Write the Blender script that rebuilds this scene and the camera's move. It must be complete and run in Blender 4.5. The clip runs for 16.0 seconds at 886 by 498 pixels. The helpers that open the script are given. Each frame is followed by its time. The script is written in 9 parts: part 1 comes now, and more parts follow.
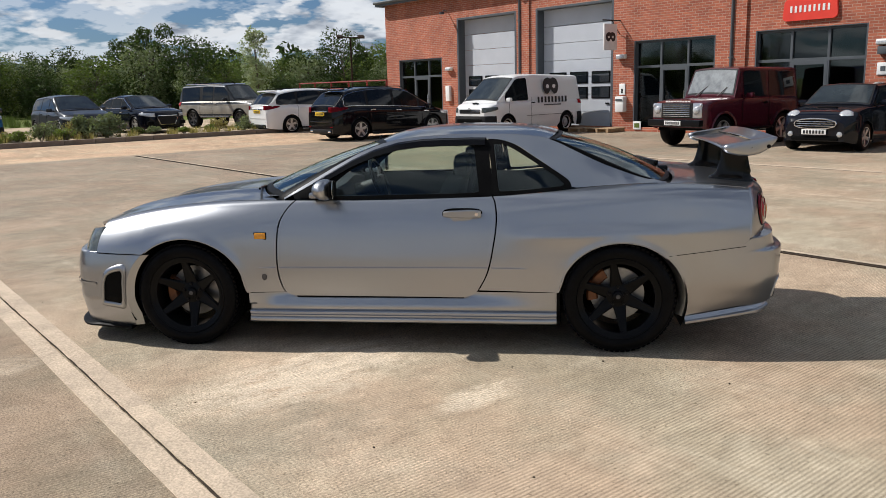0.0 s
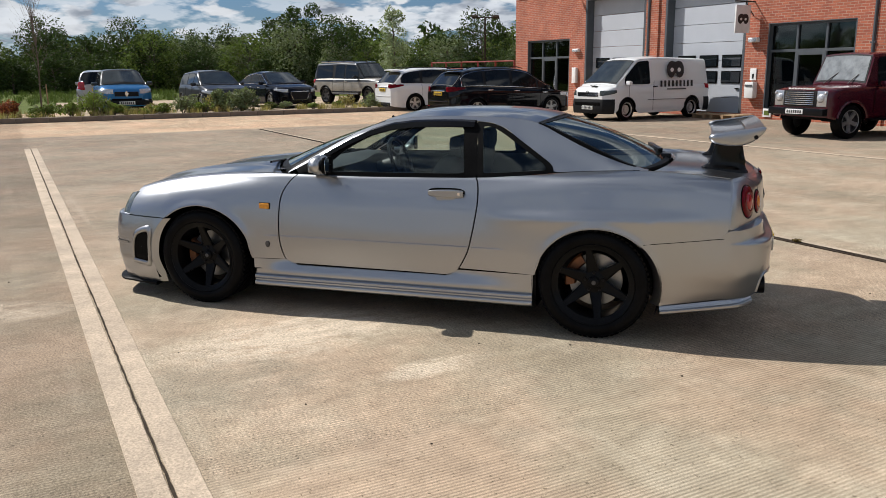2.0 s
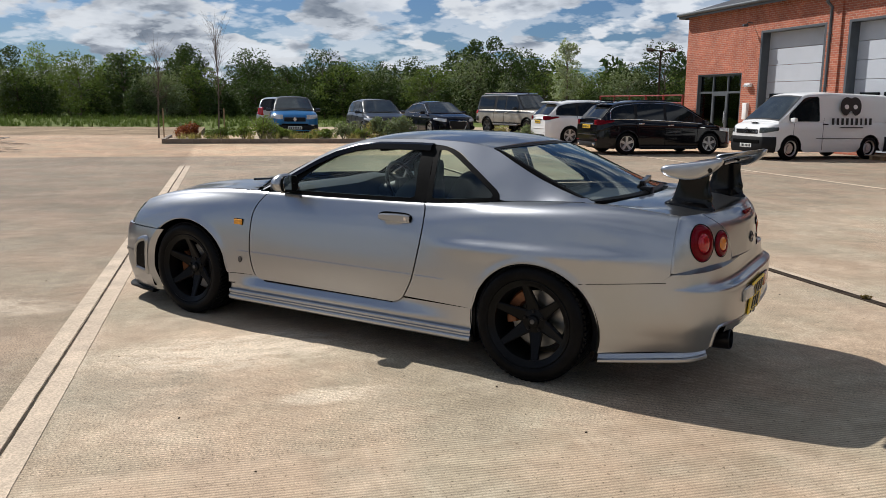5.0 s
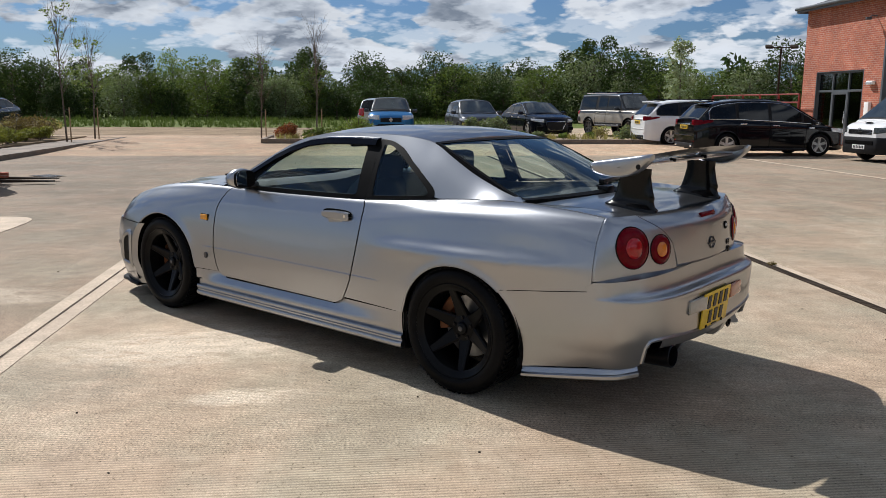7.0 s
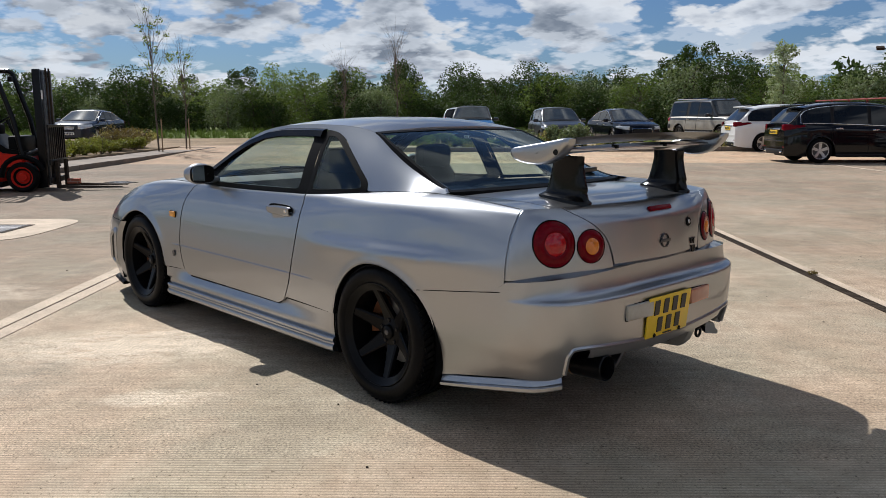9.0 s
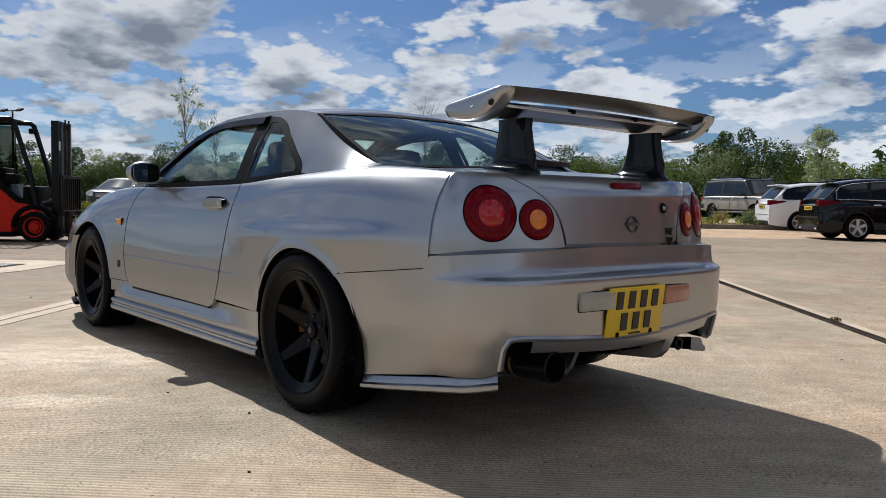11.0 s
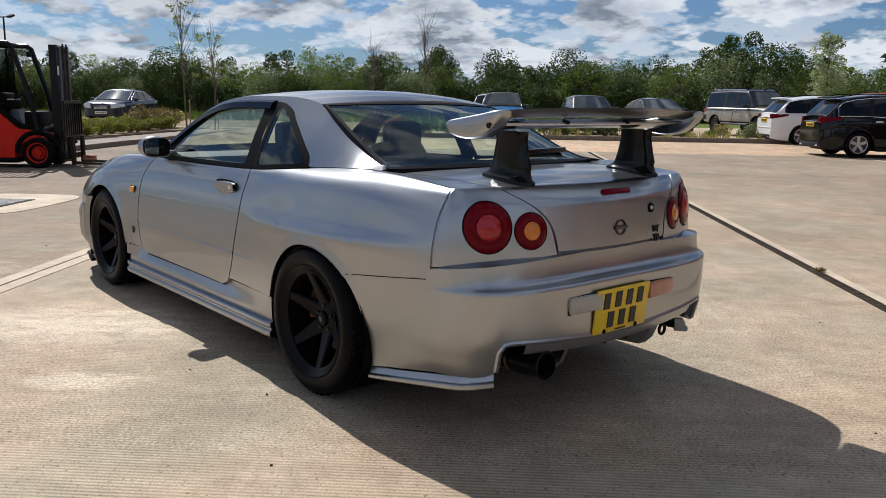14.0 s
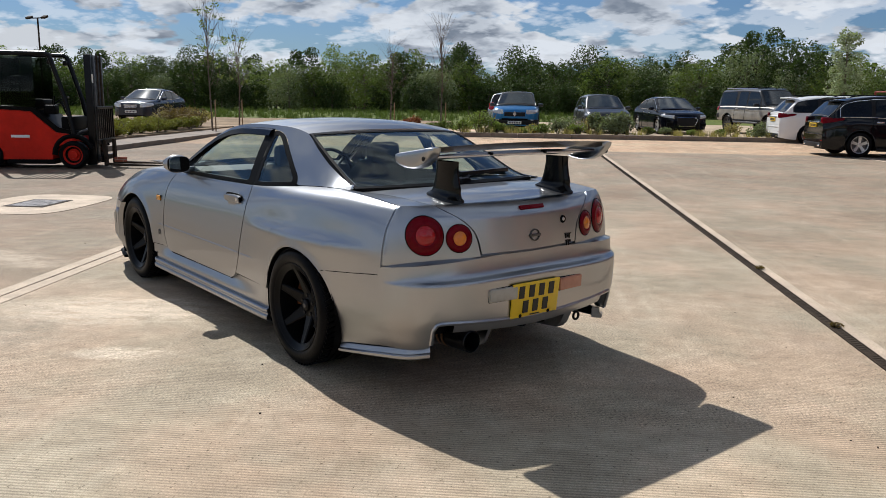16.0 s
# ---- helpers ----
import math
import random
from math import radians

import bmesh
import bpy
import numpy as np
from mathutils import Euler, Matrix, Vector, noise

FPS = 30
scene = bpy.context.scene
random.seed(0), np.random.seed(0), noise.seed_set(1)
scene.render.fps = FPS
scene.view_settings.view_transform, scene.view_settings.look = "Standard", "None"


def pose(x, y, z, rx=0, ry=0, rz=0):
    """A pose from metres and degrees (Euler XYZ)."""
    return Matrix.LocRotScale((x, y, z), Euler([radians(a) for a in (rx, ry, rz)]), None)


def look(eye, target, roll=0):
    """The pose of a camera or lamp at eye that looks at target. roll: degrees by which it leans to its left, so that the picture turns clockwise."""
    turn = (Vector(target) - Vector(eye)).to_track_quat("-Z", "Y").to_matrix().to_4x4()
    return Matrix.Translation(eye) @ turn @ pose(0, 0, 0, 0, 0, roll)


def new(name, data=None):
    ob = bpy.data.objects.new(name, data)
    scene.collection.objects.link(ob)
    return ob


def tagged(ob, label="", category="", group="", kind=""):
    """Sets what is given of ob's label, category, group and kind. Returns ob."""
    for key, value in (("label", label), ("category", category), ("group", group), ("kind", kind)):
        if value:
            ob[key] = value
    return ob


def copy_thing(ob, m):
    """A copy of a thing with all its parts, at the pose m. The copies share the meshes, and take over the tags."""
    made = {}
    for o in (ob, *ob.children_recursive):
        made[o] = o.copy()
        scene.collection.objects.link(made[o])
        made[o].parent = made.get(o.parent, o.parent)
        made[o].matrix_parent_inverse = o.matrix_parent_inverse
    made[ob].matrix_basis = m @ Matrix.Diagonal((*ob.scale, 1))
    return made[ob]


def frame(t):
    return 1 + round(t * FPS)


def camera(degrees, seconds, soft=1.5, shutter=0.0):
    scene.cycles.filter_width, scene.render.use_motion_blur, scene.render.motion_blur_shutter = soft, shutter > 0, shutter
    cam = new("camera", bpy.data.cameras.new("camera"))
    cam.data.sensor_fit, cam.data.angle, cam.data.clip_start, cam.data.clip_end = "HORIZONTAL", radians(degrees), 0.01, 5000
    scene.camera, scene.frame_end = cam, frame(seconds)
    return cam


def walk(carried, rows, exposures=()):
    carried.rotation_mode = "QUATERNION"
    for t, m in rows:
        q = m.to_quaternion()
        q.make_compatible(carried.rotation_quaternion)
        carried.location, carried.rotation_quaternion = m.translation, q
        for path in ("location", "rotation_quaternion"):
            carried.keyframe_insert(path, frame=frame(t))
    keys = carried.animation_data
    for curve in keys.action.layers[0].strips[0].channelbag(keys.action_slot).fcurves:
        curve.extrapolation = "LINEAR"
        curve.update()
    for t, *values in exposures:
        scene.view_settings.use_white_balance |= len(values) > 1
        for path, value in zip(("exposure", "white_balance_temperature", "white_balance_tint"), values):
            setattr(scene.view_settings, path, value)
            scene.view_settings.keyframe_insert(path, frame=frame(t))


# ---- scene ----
cam = camera(57.6, 16.0, soft=0.85)

PATH = [
    (0, (0.932, -5.523, 1.568), (0.669, -3.58, 1.175), -1.5),
    (0.5, (1.16, -5.666, 1.574), (0.834, -3.736, 1.163), -0.7),
    (1, (1.36, -5.629, 1.567), (0.947, -3.72, 1.138), -0.8),
    (1.5, (1.615, -5.498, 1.58), (1.094, -3.62, 1.132), -0.8),
    (2, (1.9, -5.493, 1.567), (1.302, -3.635, 1.134), -0.5),
    (2.5, (2.149, -5.449, 1.562), (1.49, -3.607, 1.148), -0.0),
    (3, (2.336, -5.266, 1.535), (1.616, -3.449, 1.11), 0.7),
    (3.5, (2.488, -5.094, 1.539), (1.68, -3.314, 1.116), 0.8),
    (4, (2.735, -4.968, 1.519), (1.839, -3.223, 1.129), 0.2),
    (4.5, (2.937, -4.867, 1.507), (1.981, -3.15, 1.141), 0.4),
    (7, (3.795, -3.925, 1.453), (2.538, -2.41, 1.099), 0.4),
    (7.5, (3.97, -3.76, 1.444), (2.666, -2.286, 1.089), 0.4),
    (8, (4.149, -3.597, 1.442), (2.791, -2.171, 1.092), 0.3),
    (8.5, (4.208, -3.371, 1.411), (2.794, -2.002, 1.053), 0.4),
    (10.8, (4.092, -2.505, 0.892), (2.58, -1.202, 0.759), -0.0),
    (11, (4.136, -2.499, 0.857), (2.614, -1.206, 0.738), 1.0),
    (11.5, (4.148, -2.512, 0.808), (2.635, -1.205, 0.74), 1.5),
    (12, (4.152, -2.519, 0.81), (2.643, -1.207, 0.752), 1.9),
    (12.5, (4.155, -2.521, 0.808), (2.645, -1.21, 0.755), 2.3),
    (13, (4.15, -2.527, 0.818), (2.642, -1.216, 0.736), 2.4),
    (13.5, (4.141, -2.534, 0.966), (2.636, -1.235, 0.748), 1.3),
    (14, (4.264, -2.616, 1.262), (2.766, -1.341, 0.905), 0.9),
    (14.5, (4.476, -2.814, 1.395), (2.995, -1.53, 0.998), 1.0),
    (15, (4.708, -3.0, 1.454), (3.244, -1.691, 1.077), 0.4),
    (15.5, (5.023, -2.995, 1.477), (3.525, -1.72, 1.117), 0.4),
    (16, (5.186, -2.916, 1.474), (3.65, -1.69, 1.102), 0.8),
]
walk(cam, [(t, look(eye, target, roll)) for t, eye, target, roll in PATH], [(0, 0.42, 6440, 10), (4.5, 0.42, 6400, 10), (7, 0.41, 6230, 10), (13.5, 0.41, 6250, 10), (14.5, 0.50, 6250, 10), (15.2, 0.47, 6260, 10), (16, 0.43, 6260, 10)])

# ---------------------------------------------------------------- light
world = bpy.data.worlds.new("world")
scene.world = world
world.use_nodes = True


def build_sky():
    nt = world.node_tree
    nt.nodes.clear()
    N, L = nt.nodes.new, nt.links.new
    out = N("ShaderNodeOutputWorld")
    bg = N("ShaderNodeBackground")
    bg.inputs["Strength"].default_value = 0.036
    sky = N("ShaderNodeTexSky")
    sky.sky_type = "NISHITA"
    sky.sun_disc = False
    sky.sun_elevation = radians(46)
    sky.sun_rotation = radians(-80)
    sky.dust_density = 0.6
    sky.ozone_density = 2.0
    co = N("ShaderNodeTexCoord")
    sep = N("ShaderNodeSeparateXYZ")
    L(co.outputs["Generated"], sep.inputs[0])

    def math_node(op, a, b=None, clamp=False):
        n = N("ShaderNodeMath")
        n.operation, n.use_clamp = op, clamp
        for i, v in enumerate((a, b)):
            if v is None:
                continue
            if isinstance(v, (int, float)):
                n.inputs[i].default_value = v
            else:
                L(v, n.inputs[i])
        return n.outputs[0]

    high = math_node("MAXIMUM", sep.outputs[2], 0.0)

    def cloud_noise(lift, scale, detail, shift, flat=1.8):
        """Density of a cloud deck seen a little higher by lift: clouds grow smaller and flatter towards the horizon."""
        up = math_node("ADD", high, lift)
        k = math_node("DIVIDE", 1.0, math_node("ADD", up, 0.36))
        deck = N("ShaderNodeCombineXYZ")
        for i, v in enumerate((sep.outputs[0], sep.outputs[1], up)):
            L(math_node("MULTIPLY", v, k), deck.inputs[i])
        mp = N("ShaderNodeMapping")
        mp.inputs["Scale"].default_value = (scale, scale, scale * flat)
        mp.inputs["Location"].default_value = shift
        L(deck.outputs[0], mp.inputs[0])
        no = N("ShaderNodeTexNoise")
        no.inputs["Scale"].default_value = 1.0
        no.inputs["Detail"].default_value = detail
        no.inputs["Roughness"].default_value = 0.54
        no.inputs["Distortion"].default_value = 0.0
        L(mp.outputs[0], no.inputs["Vector"])
        total = no.outputs["Fac"]
        # rounded heads, large and small
        for size, amount in ((2.6, 0.17), (6.5, 0.085), (15.0, 0.04)):
            puff = N("ShaderNodeTexVoronoi")
            puff.feature = "SMOOTH_F1"
            puff.inputs["Scale"].default_value = size
            puff.inputs["Smoothness"].default_value = 0.5
            L(mp.outputs[0], puff.inputs["Vector"])
            total = math_node("ADD", total, math_node("MULTIPLY", math_node("SUBTRACT", 0.47, puff.outputs["Distance"]), amount))
        return total

    def ramp(fac, stops):
        r = N("ShaderNodeValToRGB")
        while len(r.color_ramp.elements) < len(stops):
            r.color_ramp.elements.new(0.5)
        for e, (p, c) in zip(r.color_ramp.elements, stops):
            e.position, e.color = p, (*c, 1)
        L(fac, r.inputs[0])
        return r.outputs[0]

    shift = (2.3, 5.1, 0.4)
    dens = cloud_noise(0.0, 3.4, 12, shift)
    above = cloud_noise(0.035, 3.4, 8, shift)
    mask = ramp(dens, [(0.475, (0, 0, 0)), (0.525, (1, 1, 1))])
    # a cloud is bright at its thin edges and upper side, grey in its thick middle and base
    thick = math_node("MULTIPLY", math_node("SUBTRACT", dens, 0.5), -5.6)
    lit = math_node("ADD", math_node("ADD", math_node("MULTIPLY", math_node("SUBTRACT", dens, above), 5.0), thick), 0.80, True)
    shade = ramp(lit, [(0.0, (5.0, 5.9, 7.3)), (0.35, (7.6, 8.5, 9.9)), (0.66, (11.9, 12.8, 14.2)), (1.0, (16.6, 17.2, 18.0))])
    # clouds opposite the sun are lit from the front and whiter than those before it
    facing = math_node("ADD", math_node("MULTIPLY", sep.outputs[0], 0.25), 1.0)
    front = N("ShaderNodeVectorMath")
    front.operation = "SCALE"
    L(shade, front.inputs[0])
    L(facing, front.inputs["Scale"])
    shade = front.outputs[0]
    tint = N("ShaderNodeMixRGB")
    tint.blend_type = "MULTIPLY"
    tint.inputs[0].default_value = 1.0
    L(sky.outputs[0], tint.inputs[1])
    L(ramp(high, [(0.0, (0.62, 0.88, 1.28)), (0.5, (0.82, 1.0, 1.26))]), tint.inputs[2])
    mix = N("ShaderNodeMixRGB")
    L(mask, mix.inputs[0])
    L(tint.outputs[0], mix.inputs[1])
    L(shade, mix.inputs[2])
    # thin layered cloud low over the horizon
    low = ramp(cloud_noise(0.0, 5.5, 9, (9.0, 1.0, 3.0), 2.6), [(0.47, (0, 0, 0)), (0.56, (1, 1, 1))])
    near = ramp(sep.outputs[2], [(0.0, (0.85, 0.85, 0.85)), (0.22, (0, 0, 0))])
    lowf = N("ShaderNodeMixRGB")
    lowf.blend_type = "MULTIPLY"
    lowf.inputs[0].default_value = 1.0
    L(low, lowf.inputs[1])
    L(near, lowf.inputs[2])
    wisps = N("ShaderNodeMixRGB")
    L(lowf.outputs[0], wisps.inputs[0])
    L(mix.outputs[0], wisps.inputs[1])
    wisps.inputs[2].default_value = (16.0, 16.8, 17.8, 1)
    L(wisps.outputs[0], bg.inputs["Color"])
    L(bg.outputs[0], out.inputs[0])


build_sky()

SUN_FROM = Vector((-0.955, 0.14, 1.0)).normalized()
sun_data = bpy.data.lights.new("sun", "SUN")
sun_data.energy, sun_data.angle, sun_data.color = 4.0, radians(0.53), (1.0, 0.96, 0.91)
sun = new("sun", sun_data)
sun.matrix_world = look(SUN_FROM * 60, (0, 0, 0))

# ---------------------------------------------------------------- materials


def material(name, color, rough=0.6, metal=0.0, var=0.0, scale=4.0, fine=0.0, fine_scale=90.0, bump=0.0, bump_scale=60.0,
             coat=0.0, second=None, spec=0.5, random_tint=0.0, edge=1.0, transmission=0.0, emission=None, strength=0.0):
    """A procedural surface: base colour with broad stains (var) and grain (fine), and a fine relief."""
    m = bpy.data.materials.new(name)
    m.use_nodes = True
    nt = m.node_tree
    N, L = nt.nodes.new, nt.links.new
    p = nt.nodes["Principled BSDF"]
    p.inputs["Roughness"].default_value = rough
    p.inputs["Metallic"].default_value = metal
    p.inputs["Coat Weight"].default_value = coat
    p.inputs["Coat Roughness"].default_value = 0.05
    p.inputs["Specular IOR Level"].default_value = spec
    p.inputs["Transmission Weight"].default_value = transmission
    p.inputs["Specular Tint"].default_value = (edge, edge, edge, 1)
    p.inputs["Base Color"].default_value = (*color, 1)
    if emission:
        p.inputs["Emission Color"].default_value = (*emission, 1)
        p.inputs["Emission Strength"].default_value = strength
    co = N("ShaderNodeTexCoord").outputs["Object"]
    out = None
    if var or second:
        no = N("ShaderNodeTexNoise")
        no.inputs["Scale"].default_value, no.inputs["Detail"].default_value = scale, 6
        no.inputs["Roughness"].default_value = 0.62
        L(co, no.inputs["Vector"])
        r = N("ShaderNodeValToRGB")
        dark = second or tuple(c * (1 - var) for c in color)
        light = color if second else tuple(min(1, c * (1 + var)) for c in color)
        r.color_ramp.elements[0].position, r.color_ramp.elements[0].color = 0.34, (*dark, 1)
        r.color_ramp.elements[1].position, r.color_ramp.elements[1].color = 0.66, (*light, 1)
        L(no.outputs["Fac"], r.inputs[0])
        out = r.outputs[0]
    if fine:
        no = N("ShaderNodeTexNoise")
        no.inputs["Scale"].default_value, no.inputs["Detail"].default_value = fine_scale, 3
        L(co, no.inputs["Vector"])
        mr = N("ShaderNodeMapRange")
        mr.inputs[1].default_value, mr.inputs[2].default_value = 0.3, 0.7
        mr.inputs[3].default_value, mr.inputs[4].default_value = 1 - fine, 1 + fine
        L(no.outputs["Fac"], mr.inputs[0])
        mul = N("ShaderNodeVectorMath")
        mul.operation = "SCALE"
        if out:
            L(out, mul.inputs[0])
        else:
            mul.inputs[0].default_value = color
        L(mr.outputs[0], mul.inputs["Scale"])
        out = mul.outputs[0]
    if random_tint:
        geo = N("ShaderNodeNewGeometry")
        hsv = N("ShaderNodeHueSaturation")
        mr = N("ShaderNodeMapRange")
        mr.inputs[3].default_value, mr.inputs[4].default_value = 1 - random_tint, 1 + random_tint
        L(geo.outputs["Random Per Island"], mr.inputs[0])
        L(mr.outputs[0], hsv.inputs["Value"])
        mh = N("ShaderNodeMapRange")
        mh.inputs[3].default_value, mh.inputs[4].default_value = 0.5 - 0.05 * random_tint, 0.5 + 0.05 * random_tint
        L(geo.outputs["Random Per Island"], mh.inputs[0])
        L(mh.outputs[0], hsv.inputs["Hue"])
        if out:
            L(out, hsv.inputs["Color"])
        else:
            hsv.inputs["Color"].default_value = (*color, 1)
        out = hsv.outputs[0]
    if out:
        L(out, p.inputs["Base Color"])
    if bump:
        no = N("ShaderNodeTexNoise")
        no.inputs["Scale"].default_value, no.inputs["Detail"].default_value = bump_scale, 5
        L(co, no.inputs["Vector"])
        b = N("ShaderNodeBump")
        b.inputs["Strength"].default_value, b.inputs["Distance"].default_value = 1.0, bump
        L(no.outputs["Fac"], b.inputs["Height"])
        L(b.outputs[0], p.inputs["Normal"])
    return m


def leaf_material(name, color, trans=0.20, tint=0.45):
    m = material(name, color, rough=0.65, var=0.3, scale=0.6, random_tint=tint, spec=0.25)
    nt = m.node_tree
    p = nt.nodes["Principled BSDF"]
    t = nt.nodes.new("ShaderNodeBsdfTranslucent")
    t.inputs["Color"].default_value = (color[0] * 1.6, color[1] * 1.7, color[2] * 0.9, 1)
    mix = nt.nodes.new("ShaderNodeMixShader")
    mix.inputs[0].default_value = trans
    nt.links.new(p.outputs[0], mix.inputs[1])
    nt.links.new(t.outputs[0], mix.inputs[2])
    nt.links.new(mix.outputs[0], nt.nodes["Material Output"].inputs[0])
    return m


RIDGE = 0.0215  # pitch of the tamping ridges


def concrete_material():
    """Tan yard concrete, tamped in fine parallel ridges, with pale worn patches, stains and tyre marks."""
    m = bpy.data.materials.new("yard_concrete")
    m.use_nodes = True
    nt = m.node_tree
    N, L = nt.nodes.new, nt.links.new
    p = nt.nodes["Principled BSDF"]
    p.inputs["Roughness"].default_value = 0.85
    p.inputs["Specular IOR Level"].default_value = 0.3
    co = N("ShaderNodeTexCoord").outputs["Object"]

    def noise_tex(scale, detail=6, rough=0.6, stretch=(1, 1, 1), shift=(0, 0, 0)):
        mp = N("ShaderNodeMapping")
        mp.inputs["Scale"].default_value = stretch
        mp.inputs["Location"].default_value = shift
        L(co, mp.inputs[0])
        no = N("ShaderNodeTexNoise")
        no.inputs["Scale"].default_value, no.inputs["Detail"].default_value = scale, detail
        no.inputs["Roughness"].default_value = rough
        L(mp.outputs[0], no.inputs["Vector"])
        return no.outputs["Fac"]

    def ramp(fac, a, ca, b, cb):
        r = N("ShaderNodeValToRGB")
        r.color_ramp.elements[0].position, r.color_ramp.elements[0].color = a, (*ca, 1)
        r.color_ramp.elements[1].position, r.color_ramp.elements[1].color = b, (*cb, 1)
        L(fac, r.inputs[0])
        return r.outputs[0]

    def mix(kind, fac, a, b):
        n = N("ShaderNodeMixRGB")
        n.blend_type = kind
        for sock, v in zip(n.inputs, (fac, a, b)):
            if isinstance(v, (int, float)):
                sock.default_value = v
            elif isinstance(v, tuple):
                sock.default_value = (*v, 1)
            else:
                L(v, sock)
        return n.outputs[0]

    base = ramp(noise_tex(0.35, 5), 0.36, (0.285, 0.224, 0.160), 0.66, (0.420, 0.342, 0.252))
    blot = ramp(noise_tex(1.5, 9, 0.72, (1, 1, 1), (3, 8, 0)), 0.47, (0, 0, 0), 0.68, (1, 1, 1))
    base = mix("MIX", mix("MULTIPLY", 1.0, blot, (0.42, 0.42, 0.42)), base, (0.53, 0.452, 0.355))
    stain = ramp(noise_tex(0.8, 7, 0.66, (1, 2.2, 1), (11, 2, 0)), 0.55, (0, 0, 0), 0.74, (1, 1, 1))
    base = mix("MIX", mix("MULTIPLY", 1.0, stain, (0.34, 0.34, 0.34)), base, (0.24, 0.197, 0.158))
    streak = ramp(noise_tex(1.3, 5, 0.6, (0.16, 2.6, 1), (2, 5, 0)), 0.58, (0, 0, 0), 0.70, (1, 1, 1))
    base = mix("MIX", mix("MULTIPLY", 1.0, streak, (0.35, 0.35, 0.35)), base, (0.54, 0.46, 0.36))
    hue = ramp(noise_tex(0.9, 5, 0.6, (1, 1, 1), (9, 3, 0)), 0.40, (0.93, 0.965, 0.95), 0.60, (1.07, 1.0, 0.965))
    base = mix("MULTIPLY", 1.0, base, hue)

    def patch(u, v, turn, a, b, shift):
        """A ragged local patch, 1 in its middle and 0 outside."""
        mp = N("ShaderNodeMapping")
        mp.vector_type = "TEXTURE"
        mp.inputs["Location"].default_value = (u, v, 0)
        mp.inputs["Rotation"].default_value = (0, 0, radians(turn))
        mp.inputs["Scale"].default_value = (a, b, 1)
        L(co, mp.inputs[0])
        g = N("ShaderNodeTexGradient")
        g.gradient_type = "SPHERICAL"
        L(mp.outputs[0], g.inputs[0])
        s = mix("MULTIPLY", 1.0, g.outputs[0], ramp(noise_tex(7.0, 10, 0.88, (1, 0.4, 1), shift), 0.40, (0, 0, 0), 0.62, (1, 1, 1)))
        return ramp(s, 0.04, (0, 0, 0), 0.34, (1, 1, 1))

    # scrubbed pale patches and a damp greenish one beside the joint
    for q in ((0.62, -1.25, 98, 1.05, 0.50, (1, 2, 0)), (1.52, -0.74, 96, 0.42, 0.15, (5, 2, 0)), (-0.9, -3.0, 70, 0.9, 0.35, (4, 9, 0))):
        base = mix("MIX", mix("MULTIPLY", 1.0, patch(*q), (0.85, 0.85, 0.85)), base, (0.60, 0.505, 0.39))
    base = mix("MIX", mix("MULTIPLY", 1.0, patch(1.25, -1.72, 80, 0.8, 0.55, (7, 7, 0)), (0.5, 0.5, 0.5)), base, (0.25, 0.215, 0.160))
    small = ramp(noise_tex(8, 8, 0.78, (1, 0.45, 1), (4, 4, 0)), 0.36, (0.80, 0.795, 0.79), 0.64, (1.14, 1.14, 1.14))
    base = mix("MULTIPLY", 1.0, base, small)
    pits = ramp(noise_tex(48, 4, 0.6, (1, 1, 1), (1, 7, 0)), 0.61, (1, 1, 1), 0.68, (0.42, 0.40, 0.37))
    base = mix("MULTIPLY", 1.0, base, pits)
    # slabs of different pours: warm and pale by the far kerb, greyer in the middle of the yard
    sep = N("ShaderNodeSeparateXYZ")
    L(co, sep.inputs[0])
    wob = N("ShaderNodeMath")
    wob.operation = "MULTIPLY_ADD"
    L(noise_tex(0.5, 5), wob.inputs[0])
    wob.inputs[1].default_value = 5.0
    L(sep.outputs[0], wob.inputs[2])

    def band(src, lo, hi):
        mr = N("ShaderNodeMapRange")
        mr.inputs[1].default_value, mr.inputs[2].default_value = lo, hi
        L(src, mr.inputs[0])
        return mr.outputs[0]

    middle = ramp(band(wob.outputs[0], -5.0, 1.5), 0.0, (0.74, 0.73, 0.735), 1.0, (1.0, 1.0, 1.0))
    far = ramp(band(sep.outputs[0], -17.7, -17.4), 0.0, (1.22, 1.10, 1.0), 1.0, (1.0, 1.0, 1.0))
    farlift = ramp(band(sep.outputs[0], -17.7, -17.4), 0.0, (1.38, 1.38, 1.38), 1.0, (1.0, 1.0, 1.0))
    outer = ramp(band(sep.outputs[1], -2.36, -2.20), 0.0, (0.74, 0.72, 0.70), 1.0, (1.0, 1.0, 1.0))
    base = mix("MULTIPLY", 1.0, mix("MULTIPLY", 1.0, mix("MULTIPLY", 1.0, mix("MULTIPLY", 1.0, base, middle), far), farlift), outer)
    # the newer pour beyond the hairline joint is paler and keeps sharp tamping ridges; elsewhere they are worn to a stipple
    fresh = ramp(band(sep.outputs[0], 2.195, 2.205), 0.0, (0.0, 0.0, 0.0), 1.0, (1.0, 1.0, 1.0))
    base = mix("MULTIPLY", 1.0, base, mix("MIX", fresh, (1.0, 1.0, 1.0), (1.04, 1.04, 1.04)))
    coarse = ramp(noise_tex(85, 5, 0.85), 0.34, (0.36, 0.355, 0.345), 0.66, (1.62, 1.62, 1.60))
    light_grain = ramp(noise_tex(120, 4, 0.8), 0.32, (0.66, 0.655, 0.645), 0.68, (1.34, 1.34, 1.33))
